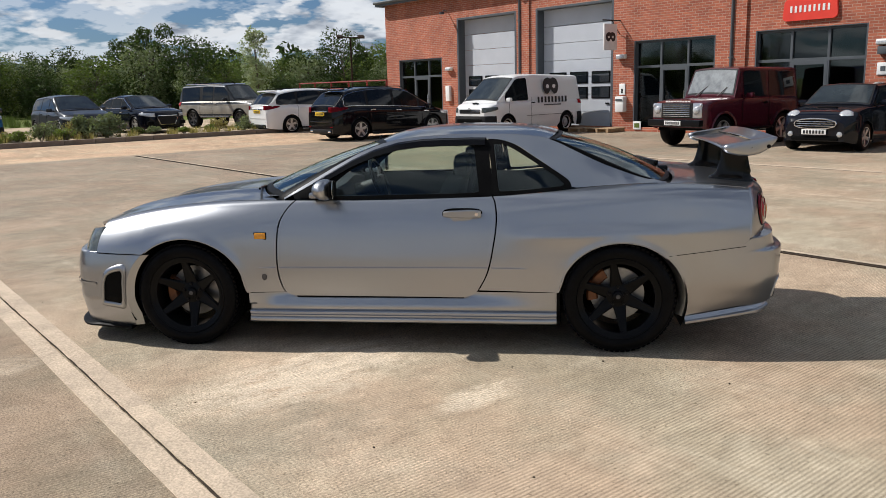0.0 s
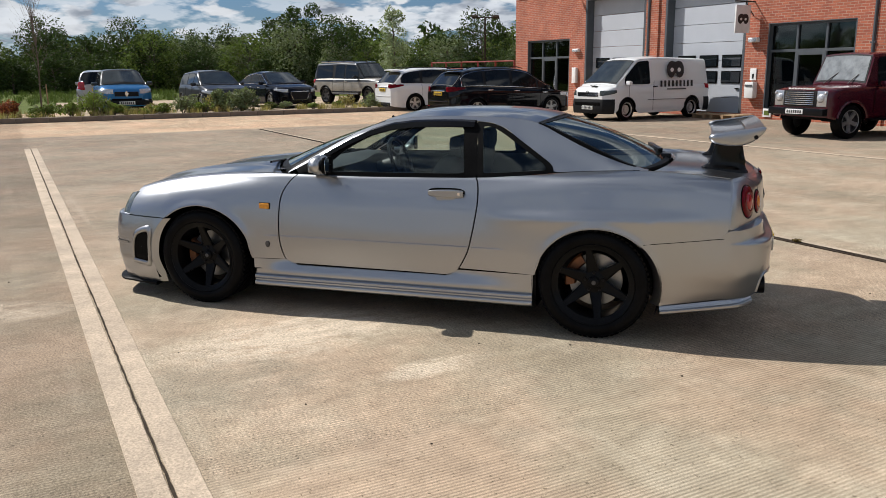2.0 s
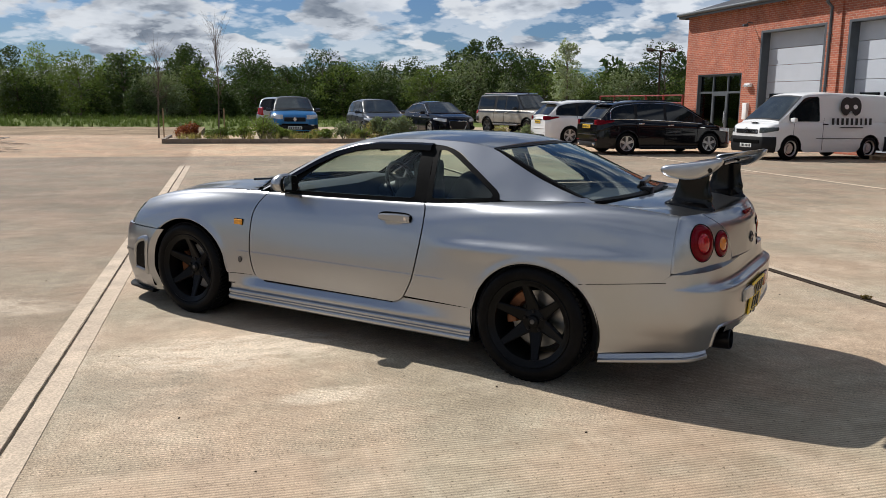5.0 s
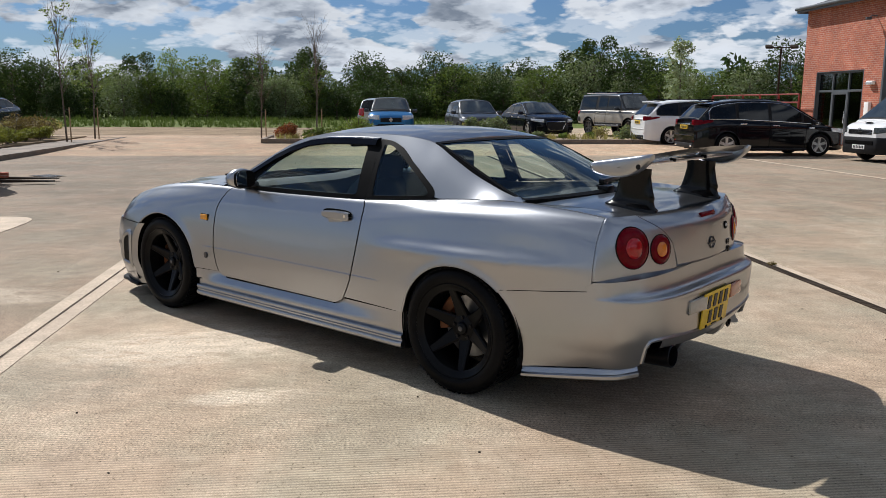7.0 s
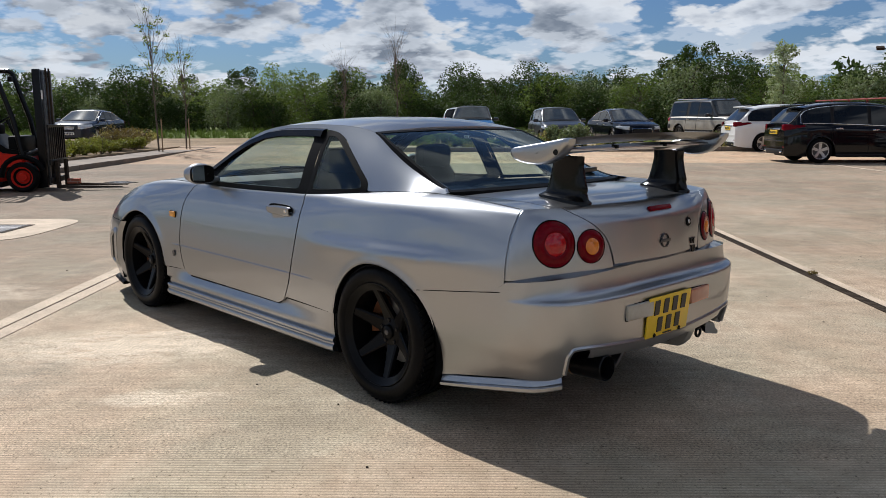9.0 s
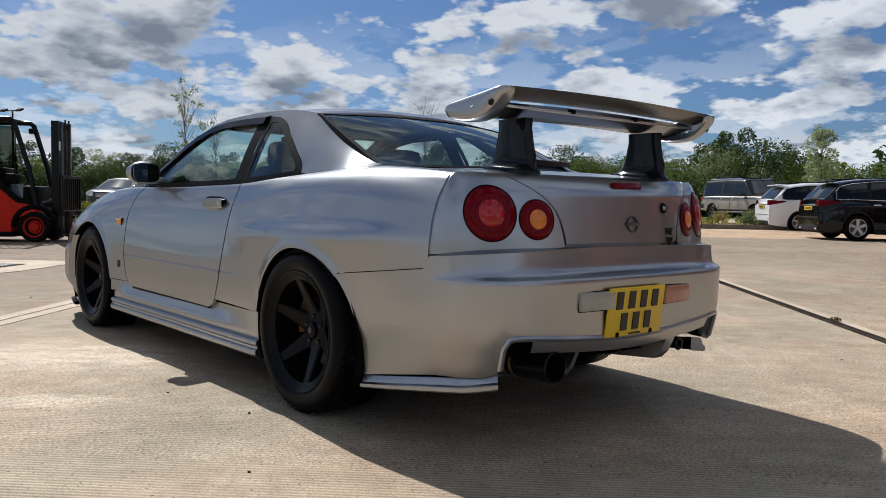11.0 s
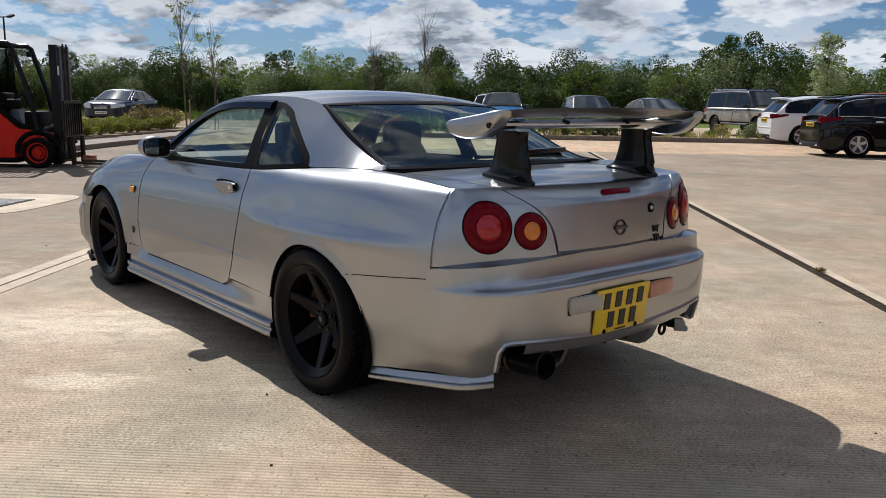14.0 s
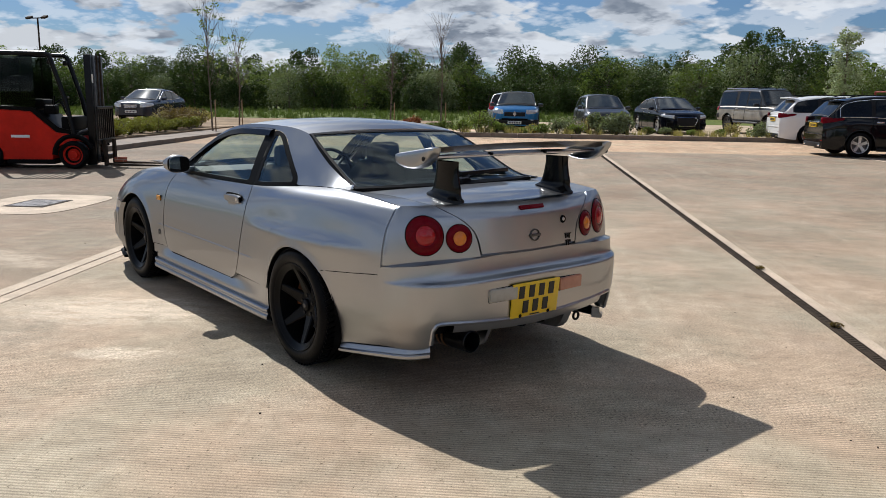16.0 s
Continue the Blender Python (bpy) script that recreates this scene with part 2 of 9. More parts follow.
    base = mix("MULTIPLY", 1.0, base, mix("MIX", fresh, coarse, light_grain))
    # ridges run along the yard's v axis
    wave = N("ShaderNodeTexWave")
    wave.wave_type, wave.bands_direction, wave.wave_profile = "BANDS", "X", "SIN"
    wave.inputs["Scale"].default_value = 0.31416 / RIDGE
    wave.inputs["Distortion"].default_value = 0.5
    wave.inputs["Detail"].default_value = 3
    wave.inputs["Detail Scale"].default_value = 0.06
    wave.inputs["Detail Roughness"].default_value = 0.7
    L(co, wave.inputs["Vector"])
    base = mix("MULTIPLY", 1.0, base, ramp(band(sep.outputs[0], 0.2, 3.4), 0.0, (0.97, 0.97, 0.97), 1.0, (1.16, 1.16, 1.15)))
    worn = ramp(noise_tex(0.7, 7, 0.7, (1, 1, 1), (6, 1, 0)), 0.40, (1, 1, 1), 0.64, (0.45, 0.45, 0.45))
    old = ramp(noise_tex(0.55, 5, 0.6, (1, 1, 1), (6, 1, 0)), 0.42, (0.85, 0.85, 0.85), 0.66, (0.25, 0.25, 0.25))
    old = mix("MULTIPLY", 1.0, old, ramp(band(sep.outputs[0], 0.1, 1.9), 0.0, (0.12, 0.12, 0.12), 1.0, (0.85, 0.85, 0.85)))
    ridge = mix("MULTIPLY", 1.0, wave.outputs["Color"], mix("MIX", fresh, old, worn))
    # grooves are also darkened in colour, standing in for the sun's shade there
    base = mix("MULTIPLY", 1.0, base, ramp(ridge, 0.0, (1.12, 1.12, 1.12), 1.0, (0.62, 0.605, 0.58)))
    L(base, p.inputs["Base Color"])
    h = mix("ADD", 1.0, mix("MULTIPLY", 1.0, ridge, (-1.0, -1.0, -1.0)), mix("MULTIPLY", 1.0, noise_tex(80, 6, 0.8), mix("MIX", fresh, (0.75, 0.75, 0.75), (0.25, 0.25, 0.25))))
    b = N("ShaderNodeBump")
    b.inputs["Strength"].default_value, b.inputs["Distance"].default_value = 1.0, 0.0038
    L(h, b.inputs["Height"])
    L(b.outputs[0], p.inputs["Normal"])
    return m


def brick_material():
    m = bpy.data.materials.new("red_brickwork")
    m.use_nodes = True
    nt = m.node_tree
    N, L = nt.nodes.new, nt.links.new
    p = nt.nodes["Principled BSDF"]
    p.inputs["Roughness"].default_value = 0.85
    co = N("ShaderNodeTexCoord").outputs["Object"]
    mp = N("ShaderNodeMapping")
    mp.inputs["Rotation"].default_value = (radians(90), 0, 0)
    L(co, mp.inputs[0])
    br = N("ShaderNodeTexBrick")
    br.inputs["Scale"].default_value = 1.0
    br.inputs["Brick Width"].default_value = 0.225
    br.inputs["Row Height"].default_value = 0.075
    br.inputs["Mortar Size"].default_value = 0.008
    br.inputs["Mortar Smooth"].default_value = 0.2
    br.inputs["Color1"].default_value = (0.43, 0.125, 0.065, 1)
    br.inputs["Color2"].default_value = (0.31, 0.080, 0.045, 1)
    br.inputs["Mortar"].default_value = (0.42, 0.27, 0.20, 1)
    L(mp.outputs[0], br.inputs["Vector"])
    no = N("ShaderNodeTexNoise")
    no.inputs["Scale"].default_value, no.inputs["Detail"].default_value = 1.2, 6
    L(co, no.inputs["Vector"])
    mr = N("ShaderNodeMapRange")
    mr.inputs[1].default_value, mr.inputs[2].default_value, mr.inputs[3].default_value, mr.inputs[4].default_value = 0.3, 0.7, 0.8, 1.2
    L(no.outputs["Fac"], mr.inputs[0])
    mul = N("ShaderNodeVectorMath")
    mul.operation = "SCALE"
    L(br.outputs["Color"], mul.inputs[0])
    L(mr.outputs[0], mul.inputs["Scale"])
    L(mul.outputs[0], p.inputs["Base Color"])
    b = N("ShaderNodeBump")
    b.inputs["Distance"].default_value = 0.006
    inv = N("ShaderNodeMath")
    inv.operation = "SUBTRACT"
    inv.inputs[0].default_value = 1.0
    L(br.outputs["Fac"], inv.inputs[1])
    L(inv.outputs[0], b.inputs["Height"])
    L(b.outputs[0], p.inputs["Normal"])
    return m


def glass_material(name, tint=(0.8, 0.9, 0.87), rough=0.0, clear=0.75, shine=0.045, edge=0.9):
    """Thin sheet glass: see-through with a tint, and a sharp sky reflection by Fresnel."""
    m = bpy.data.materials.new(name)
    m.use_nodes = True
    nt = m.node_tree
    N, L = nt.nodes.new, nt.links.new
    nt.nodes.remove(nt.nodes["Principled BSDF"])
    t = N("ShaderNodeBsdfTransparent")
    t.inputs["Color"].default_value = tuple(c * clear for c in tint) + (1,)
    g = N("ShaderNodeBsdfGlossy")
    g.inputs["Roughness"].default_value = rough
    g.inputs["Color"].default_value = (0.86, 0.92, 0.89, 1)
    lw = N("ShaderNodeLayerWeight")
    lw.inputs["Blend"].default_value = 0.5
    pw = N("ShaderNodeMath")
    pw.operation, pw.inputs[1].default_value = "POWER", 4.5
    L(lw.outputs["Facing"], pw.inputs[0])
    f = N("ShaderNodeMath")
    f.operation, f.inputs[1].default_value, f.inputs[2].default_value = "MULTIPLY_ADD", edge, shine
    L(pw.outputs[0], f.inputs[0])
    mix = N("ShaderNodeMixShader")
    L(f.outputs[0], mix.inputs[0])
    L(t.outputs[0], mix.inputs[1])
    L(g.outputs[0], mix.inputs[2])
    L(mix.outputs[0], nt.nodes["Material Output"].inputs[0])
    return m


MAT = {
    "concrete": concrete_material(),
    "brick": brick_material(),
    "pale_concrete": material("pale_concrete", (0.49, 0.39, 0.285), 0.85, var=0.22, scale=2.2, fine=0.26, fine_scale=90, bump=0.004, bump_scale=60),
    "brown_margin": material("soiled_margin_concrete", (0.455, 0.360, 0.264), 0.85, var=0.22, scale=2.0, fine=0.26, fine_scale=90, bump=0.004, bump_scale=60),
    "joint_dark": material("joint_sealant", (0.05, 0.038, 0.027), 0.9, spec=0.1, var=0.4, scale=6, fine=0.3, bump=0.002),
    "drain_iron": material("drain_cast_iron", (0.040, 0.029, 0.021), 0.8, var=0.4, scale=8, fine=0.3, spec=0.1),
    "kerb": material("kerb_concrete", (0.19, 0.15, 0.115), 0.85, var=0.3, scale=1.2, fine=0.2, bump=0.002),
    "gravel": material("gravel_earth", (0.38, 0.29, 0.19), 0.9, var=0.35, scale=0.5, fine=0.35, fine_scale=25, bump=0.02, bump_scale=14),
    "earth": material("brown_track_earth", (0.25, 0.185, 0.12), 0.95, var=0.3, scale=0.6, fine=0.3, fine_scale=20, bump=0.02, bump_scale=10, spec=0.1),
    "grass": material("rough_grass", (0.088, 0.125, 0.030), 0.8, second=(0.140, 0.155, 0.052), scale=0.25, fine=0.4, fine_scale=9, bump=0.03, bump_scale=8, spec=0.05),
    "grey_metal": material("grey_powder_coat", (0.075, 0.085, 0.095), 0.45, var=0.12, scale=2),
    "door_panel": material("door_panel_white_grey", (0.46, 0.485, 0.525), 0.45, var=0.05, scale=1.0, fine=0.03, fine_scale=30),
    "roof_slate": material("dark_roof_sheet", (0.035, 0.037, 0.042), 0.6, var=0.25, scale=1.5, bump=0.004, bump_scale=6),
    "white": material("white_plastic", (0.78, 0.78, 0.76), 0.45, var=0.05, scale=6),
    "black_plastic": material("black_plastic", (0.005, 0.005, 0.005), 0.45, var=0.2, scale=12, fine=0.15, spec=0.05),
    "black_satin": material("black_satin_metal", (0.005, 0.005, 0.006), 0.28, var=0.2, scale=9, spec=0.2),
    "rubber": material("tyre_rubber", (0.0045, 0.0045, 0.005), 0.38, var=0.3, scale=7, fine=0.25, bump=0.001, spec=0.07),
    "alloy": material("alloy_metal", (0.62, 0.63, 0.65), 0.3, metal=0.9, var=0.1, scale=20),
    "steel_dark": material("dark_steel", (0.10, 0.10, 0.105), 0.4, metal=0.8, var=0.3, scale=15),
    "red_sign": material("red_sign_face", (0.72, 0.05, 0.03), 0.4, var=0.06, scale=3),
    "red_paint": material("red_forklift_paint", (0.56, 0.020, 0.009), 0.4, var=0.15, scale=3, spec=0.12, fine=0.06),
    "glass_dark": material("dark_window_glass", (0.012, 0.016, 0.02), 0.02, spec=0.8, coat=0.6),
    "bark": material("tree_bark", (0.13, 0.10, 0.075), 0.9, var=0.35, scale=5, bump=0.01, bump_scale=20),
    "wood": material("pallet_timber", (0.30, 0.20, 0.11), 0.8, var=0.35, scale=5, fine=0.2),
    "plate_yellow": material("plate_yellow", (0.80, 0.52, 0.02), 0.4, var=0.05, scale=9),
    "plate_white": material("plate_white", (0.78, 0.78, 0.75), 0.4, var=0.05, scale=9),
    "ink": material("black_print", (0.015, 0.015, 0.016), 0.5),
    "lamp_red": material("red_lamp_lens", (0.34, 0.004, 0.008), 0.12, coat=0.1, var=0.2, scale=30),
    "lamp_amber": material("amber_lamp_lens", (0.62, 0.17, 0.008), 0.2, coat=0.4, var=0.15, scale=40),
    "lamp_clear": material("clear_lamp_lens", (0.55, 0.56, 0.57), 0.12, metal=0.4, coat=0.8, var=0.25, scale=25),
    "chrome": material("bright_chrome", (0.8, 0.81, 0.83), 0.1, metal=1.0, var=0.05, scale=20),
}
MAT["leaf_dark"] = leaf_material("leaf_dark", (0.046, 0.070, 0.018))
MAT["leaf_pale"] = leaf_material("leaf_pale", (0.30, 0.34, 0.22))
MAT["leaf_mid"] = leaf_material("leaf_mid", (0.115, 0.152, 0.034))
MAT["leaf_light"] = leaf_material("leaf_light", (0.165, 0.215, 0.05))
MAT["leaf_gold"] = leaf_material("leaf_gold", (0.20, 0.20, 0.040))
MAT["leaf_silver"] = leaf_material("leaf_silver", (0.17, 0.20, 0.105))
MAT["leaf_rust"] = leaf_material("leaf_rust", (0.22, 0.065, 0.03))
MAT["leaf_brown"] = leaf_material("leaf_brown", (0.15, 0.105, 0.04))
MAT["leaf_field"] = leaf_material("leaf_field", (0.085, 0.115, 0.028))
MAT["dry_grass"] = leaf_material("dry_grass", (0.26, 0.22, 0.10), 0.3)

# ---------------------------------------------------------------- mesh tools


class Build:
    """Collects vertices and faces of one part."""

    def __init__(self):
        self.v, self.f = [], []

    def add(self, verts, faces):
        n = len(self.v)
        self.v += [tuple(p) for p in verts]
        self.f += [tuple(i + n for i in f) for f in faces]
        return self

    def box(self, c, s, ch=0.0, m=None):
        """A box with chamfered edges."""
        hx, hy, hz = (a / 2 for a in s)
        ch = min(ch, 0.45 * min(s))
        if ch <= 0:
            vs = [(x, y, z) for x in (-hx, hx) for y in (-hy, hy) for z in (-hz, hz)]
            fs = [(0, 1, 3, 2), (4, 6, 7, 5), (0, 4, 5, 1), (2, 3, 7, 6), (0, 2, 6, 4), (1, 5, 7, 3)]
        else:
            bm = bmesh.new()
            bmesh.ops.create_cube(bm, size=1.0)
            for w in bm.verts:
                w.co = Vector((w.co.x * s[0], w.co.y * s[1], w.co.z * s[2]))
            bmesh.ops.bevel(bm, geom=bm.edges[:], offset=ch, segments=2, profile=0.6, affect="EDGES")
            bm.verts.index_update()
            vs = [w.co.copy() for w in bm.verts]
            fs = [[w.index for w in f.verts] for f in bm.faces]
            bm.free()
        vs = [Vector(p) for p in vs]
        if m is not None:
            vs = [m @ p for p in vs]
        return self.add([p + Vector(c) for p in vs], fs)

    def lathe(self, profile, m, seg=32, close=False):
        """Turns (radius, height) points about the local z axis of m."""
        vs, fs, k = [], [], len(profile)
        for i in range(seg):
            a = 2 * math.pi * i / seg
            vs += [m @ Vector((r * math.cos(a), r * math.sin(a), h)) for r, h in profile]
        for i in range(seg):
            j = (i + 1) % seg
            for q in range(k - 1 + close):
                q2 = (q + 1) % k
                fs.append((i * k + q, j * k + q, j * k + q2, i * k + q2))
        return self.add(vs, fs)

    def tube(self, pts, r, seg=8, flat=1.0):
        """A round bar along points."""
        pts = [Vector(p) for p in pts]
        vs, fs = [], []
        rs = r if isinstance(r, (list, tuple)) else [r] * len(pts)
        side = None
        for i, p in enumerate(pts):
            d = (pts[min(i + 1, len(pts) - 1)] - pts[max(i - 1, 0)]).normalized()
            if side is None:
                side = d.cross(Vector((0, 0, 1)) if abs(d.z) < 0.9 else Vector((1, 0, 0))).normalized()
            side = (side - d * side.dot(d)).normalized()
            up = side.cross(d)
            vs += [p + (side * math.cos(2 * math.pi * k / seg) + up * flat * math.sin(2 * math.pi * k / seg)) * rs[i] for k in range(seg)]
        for i in range(len(pts) - 1):
            for k in range(seg):
                k2 = (k + 1) % seg
                fs.append((i * seg + k, i * seg + k2, (i + 1) * seg + k2, (i + 1) * seg + k))
        fs.append(tuple(range(seg))[::-1])
        fs.append(tuple((len(pts) - 1) * seg + k for k in range(seg)))
        return self.add(vs, fs)

    def grid(self, rows, closed=False):
        """Rows of points joined by quads."""
        n = len(rows[0])
        fs = []
        for i in range(len(rows) - 1):
            for k in range(n - 1 + closed):
                k2 = (k + 1) % n
                fs.append((i * n + k, i * n + k2, (i + 1) * n + k2, (i + 1) * n + k))
        return self.add([p for r in rows for p in r], fs)

    def prism(self, outline, m, depth, ch=0.0):
        """An outline in the local xy plane of m, pushed out along local z, with a chamfered front."""
        n = len(outline)
        if ch:
            cx, cy = sum(p[0] for p in outline) / n, sum(p[1] for p in outline) / n
            size = max(max(abs(p[0] - cx), abs(p[1] - cy)) for p in outline)
            k = 1 - ch / size
            inner = [(cx + (x - cx) * k, cy + (y - cy) * k) for x, y in outline]
            rings = [(outline, 0), (outline, depth - ch), (inner, depth)]
        else:
            rings = [(outline, 0), (outline, depth)]
        vs = [m @ Vector((x, y, h)) for ring, h in rings for x, y in ring]
        fs = [tuple(range(n))[::-1], tuple((len(rings) - 1) * n + i for i in range(n))]
        for r in range(len(rings) - 1):
            for i in range(n):
                j = (i + 1) % n
                fs.append((r * n + i, r * n + j, (r + 1) * n + j, (r + 1) * n + i))
        return self.add(vs, fs)

    def mesh(self, name, mat, smooth=0):
        me = bpy.data.meshes.new(name)
        me.from_pydata(self.v, [], self.f)
        me.materials.append(mat)
        if smooth:
            me.polygons.foreach_set("use_smooth", [True] * len(me.polygons))
            if smooth < 180:
                me.set_sharp_from_angle(angle=radians(smooth))
        me.update()
        return me


def part(name, b, mat, parent=None, label="", smooth=40):
    ob = new(name, b.mesh(name, MAT[mat] if isinstance(mat, str) else mat, smooth))
    ob.parent = parent
    if label:
        tagged(ob, label)
    return ob


def thing(name, m, label, category, group="", kind=""):
    ob = new(name)
    ob.empty_display_size = 0.2
    ob.matrix_world = m
    return tagged(ob, label, category, group, kind)


def letter_bars(name, count, width, height, m, mat, parent, seed):
    """A row of plain upright blocks standing for a trade name, in the local xy plane of m."""
    r = random.Random(seed)
    step = width / count
    for i in range(count):
        x, w = -width / 2 + step * (i + 0.5), step * r.uniform(0.40, 0.56)
        b = Build().box((x, 0, 0.002), (w, height, 0.004))
        b.v = [tuple(m @ Vector(p)) for p in b.v]
        part(name, b, mat, parent, smooth=0)


def lerp_table(table, x):
    """Smooth (monotone cubic) value at x of a table of (x, value) pairs."""
    if x <= table[0][0]:
        return table[0][1]
    if x >= table[-1][0]:
        return table[-1][1]
    n = len(table)
    for i in range(n - 1):
        if table[i][0] <= x <= table[i + 1][0]:
            break

    def slope(k):
        if k == 0 or k == n - 1:
            a, b = (0, 1) if k == 0 else (n - 2, n - 1)
            return (table[b][1] - table[a][1]) / (table[b][0] - table[a][0])
        d0 = (table[k][1] - table[k - 1][1]) / (table[k][0] - table[k - 1][0])
        d1 = (table[k + 1][1] - table[k][1]) / (table[k + 1][0] - table[k][0])
        if d0 * d1 <= 0:
            return 0.0
        w0, w1 = table[k + 1][0] - table[k][0], table[k][0] - table[k - 1][0]
        return (w0 + w1) * d0 * d1 / (w0 * d1 + w1 * d0)

    x0, y0, x1, y1 = *table[i], *table[i + 1]
    h = x1 - x0
    t = (x - x0) / h
    a, b = slope(i) * h, slope(i + 1) * h
    return y0 * (2 * t**3 - 3 * t * t + 1) + a * (t**3 - 2 * t * t + t) + y1 * (3 * t * t - 2 * t**3) + b * (t**3 - t * t)

# ---------------------------------------------------------------- the yard
# yard axes: u runs along the drain and the unit's front wall, v towards the unit
YARD = pose(0, 0, 0, 0, 0, -44)


def at_yard(u, v, z=0.0, turn=0.0):
    return YARD @ pose(u, v, z, 0, 0, turn)


def slab(name, u0, u1, v0, v1, z0, z1, mat, label, ch=0.0, category="ground", kind="structure"):
    b = Build().box(((u1 - u0) / 2, (v1 - v0) / 2, (z0 + z1) / 2), (u1 - u0, v1 - v0, z1 - z0), ch)
    ob = part(name, b, mat, None, smooth=0)
    ob.matrix_world = at_yard(u0, v0)
    return tagged(ob, label, category, "", kind)


ground = part("ground", Build().grid([[(x * 250, y * 250, -0.06) for x in range(-8, 9)] for y in range(-8, 9)]), "grass", smooth=0)
tagged(ground, "rough green field grass reaching to the horizon", "ground", "", "structure")


def fall(u):
    """The yard rises a little towards its west end."""
    return lerp_table([(-40.0, 0.14), (-30.0, 0.13), (-23.0, 0.09), (-18.0, 0.0), (50.0, 0.0)], u)


US = [-28.6] + [-28 + 2.0 * i for i in range(36)]
yard = part("pavement", Build().grid([[Vector((u, v, fall(u))) for u in US] for v in (-46, -20, -10, 0, 10, 18.06)]), "concrete", smooth=30)
yard.matrix_world = YARD
tagged(yard, "tan concrete yard with fine tamped ridges and worn patches", "yard", "", "structure")
slab("road", -40, -28.6, -60, -2.4, -0.3, 0.115, "earth", "brown earth track between the yard and the field", category="track")

# expansion joint: two pale trowelled margins with a dark sealed gap between
jr = random.Random(17)
us = [-27.6 + 0.06 * i for i in range(921)]
mid = [jr.uniform(-0.002, 0.002) + 0.003 * math.sin(1.7 * u) for u in us]
hw = [0.0045 + jr.uniform(-0.002, 0.003) for _ in us]
JOINT = tagged(part("expansion_joint", Build().grid([[Vector((u, c + w, 0.0052)) for u, c, w in zip(us, mid, hw)], [Vector((u, c - w, 0.0052)) for u, c, w in zip(us, mid, hw)]][::-1]), "joint_dark", smooth=0),
               "dark uneven sealed gap of a concrete expansion joint", "joint", "", "structure")
JOINT.matrix_world = at_yard(13.4, -2.222)
for u0, u1, off, wid, mt, lab in ((-27.6, 27.6, -0.0675, 0.121, "pale_concrete", "pale trowelled concrete margin"), (-12.95, 27.6, 0.0675, 0.119, "pale_concrete", "pale trowelled concrete margin"), (-27.6, -12.951, 0.0675, 0.119, "brown_margin", "soiled brown concrete margin")):
    # edges broken here and there
    n = int((u1 - u0) / 0.05)
    xs = [u0 + (u1 - u0) * i / n for i in range(n + 1)]
    rows = [[Vector((x, off + s * (wid / 2 - (jr.uniform(0, 0.004) if k == 1 else 0.0) - (0.003 if z > 0.003 else 0.0)), z)) for x in xs] for k, (s, z) in enumerate(((1, -0.003), (1, 0.0045), (-1, 0.0045), (-1, -0.003)))]
    part("joint_margin", Build().grid(rows[::-1]), mt, JOINT, lab, smooth=0)
SEAM = tagged(part("expansion_joint", Build().box((0, 0, 0.0), (50, 0.02, 0.006)), "joint_dark", smooth=0),
              "narrow dark joint across the concrete yard", "joint", "", "structure")
SEAM.matrix_world = at_yard(7.5, 10.6)
part("joint_margin", Build().box((0, 0.09, 0.0), (50, 0.14, 0.008), 0.002), "pale_concrete", SEAM, "pale trowelled concrete margin", smooth=0)
CROSS = tagged(part("expansion_joint", Build().box((0, 0, 0.0), (0.010, 27.8, 0.005)), "joint_dark", smooth=0),
               "hairline joint across the ridged concrete", "joint", "", "structure")
CROSS.matrix_world = at_yard(2.2, -16.3)

# slot drain with a cast-iron grating
DRAIN = thing("slot_drain", at_yard(0, 3.61), "rusty dark slot drain with a cast-iron grating let into concrete", "drain", "", "structure")
part("channel", Build().box((8.8, 0, -0.02), (52.2, 0.066, 0.05)), "joint_dark", DRAIN, smooth=0)
b = Build()
for k in (-0.034, 0.034):
    b.box((8.8, k, 0.003), (52.2, 0.009, 0.012), 0.002)
part("frame", b, "drain_iron", DRAIN, smooth=0)
part("concrete_margin", Build().box((8.8, 0.085, 0.0), (52.2, 0.092, 0.005)), "brown_margin", DRAIN, "pale concrete haunching", smooth=0)
bar_mesh = Build().box((0, 0, 0.004), (0.014, 0.060, 0.007), 0.002).mesh("grating_bar", MAT["drain_iron"])
for k in range(300):
    ob = new("grating_bar", bar_mesh)
    ob.parent = DRAIN
    ob.location = (-7.0 + k * 0.042, 0, 0)
b = Build()
for k in range(300):
    b.box((-17.2 + k * 0.034, 0, 0.004), (0.014, 0.060, 0.007))
part("grating", b, "drain_iron", DRAIN, smooth=0)["kind"] = "stuff"

# inspection cover in a pale apron, and a small gully grate
cover = thing("manhole_cover", at_yard(-4.3, -4.85), "dark iron inspection cover set in a pale concrete apron", "manhole cover", "", "structure")
o = [(0.95 * math.copysign(abs(math.cos(a)) ** 0.5, math.cos(a)), 0.72 * math.copysign(abs(math.sin(a)) ** 0.5, math.sin(a))) for a in [2 * math.pi * i / 40 for i in range(40)]]
part("apron", Build().prism(o, Matrix.Identity(4), 0.006), "pale_concrete", cover, smooth=0)
part("frame", Build().box((0, 0, 0.006), (0.72, 0.56, 0.012), 0.003), "drain_iron", cover, smooth=0)
for k in range(9):
    part("rib", Build().box((-0.28 + k * 0.07, 0, 0.013), (0.035, 0.46, 0.006), 0.002), "steel_dark", cover, smooth=0)
gully = thing("gully_grate", at_yard(-11.2, -6.2, 0, 50), "flat iron gully grate in the concrete", "drain", "", "structure")
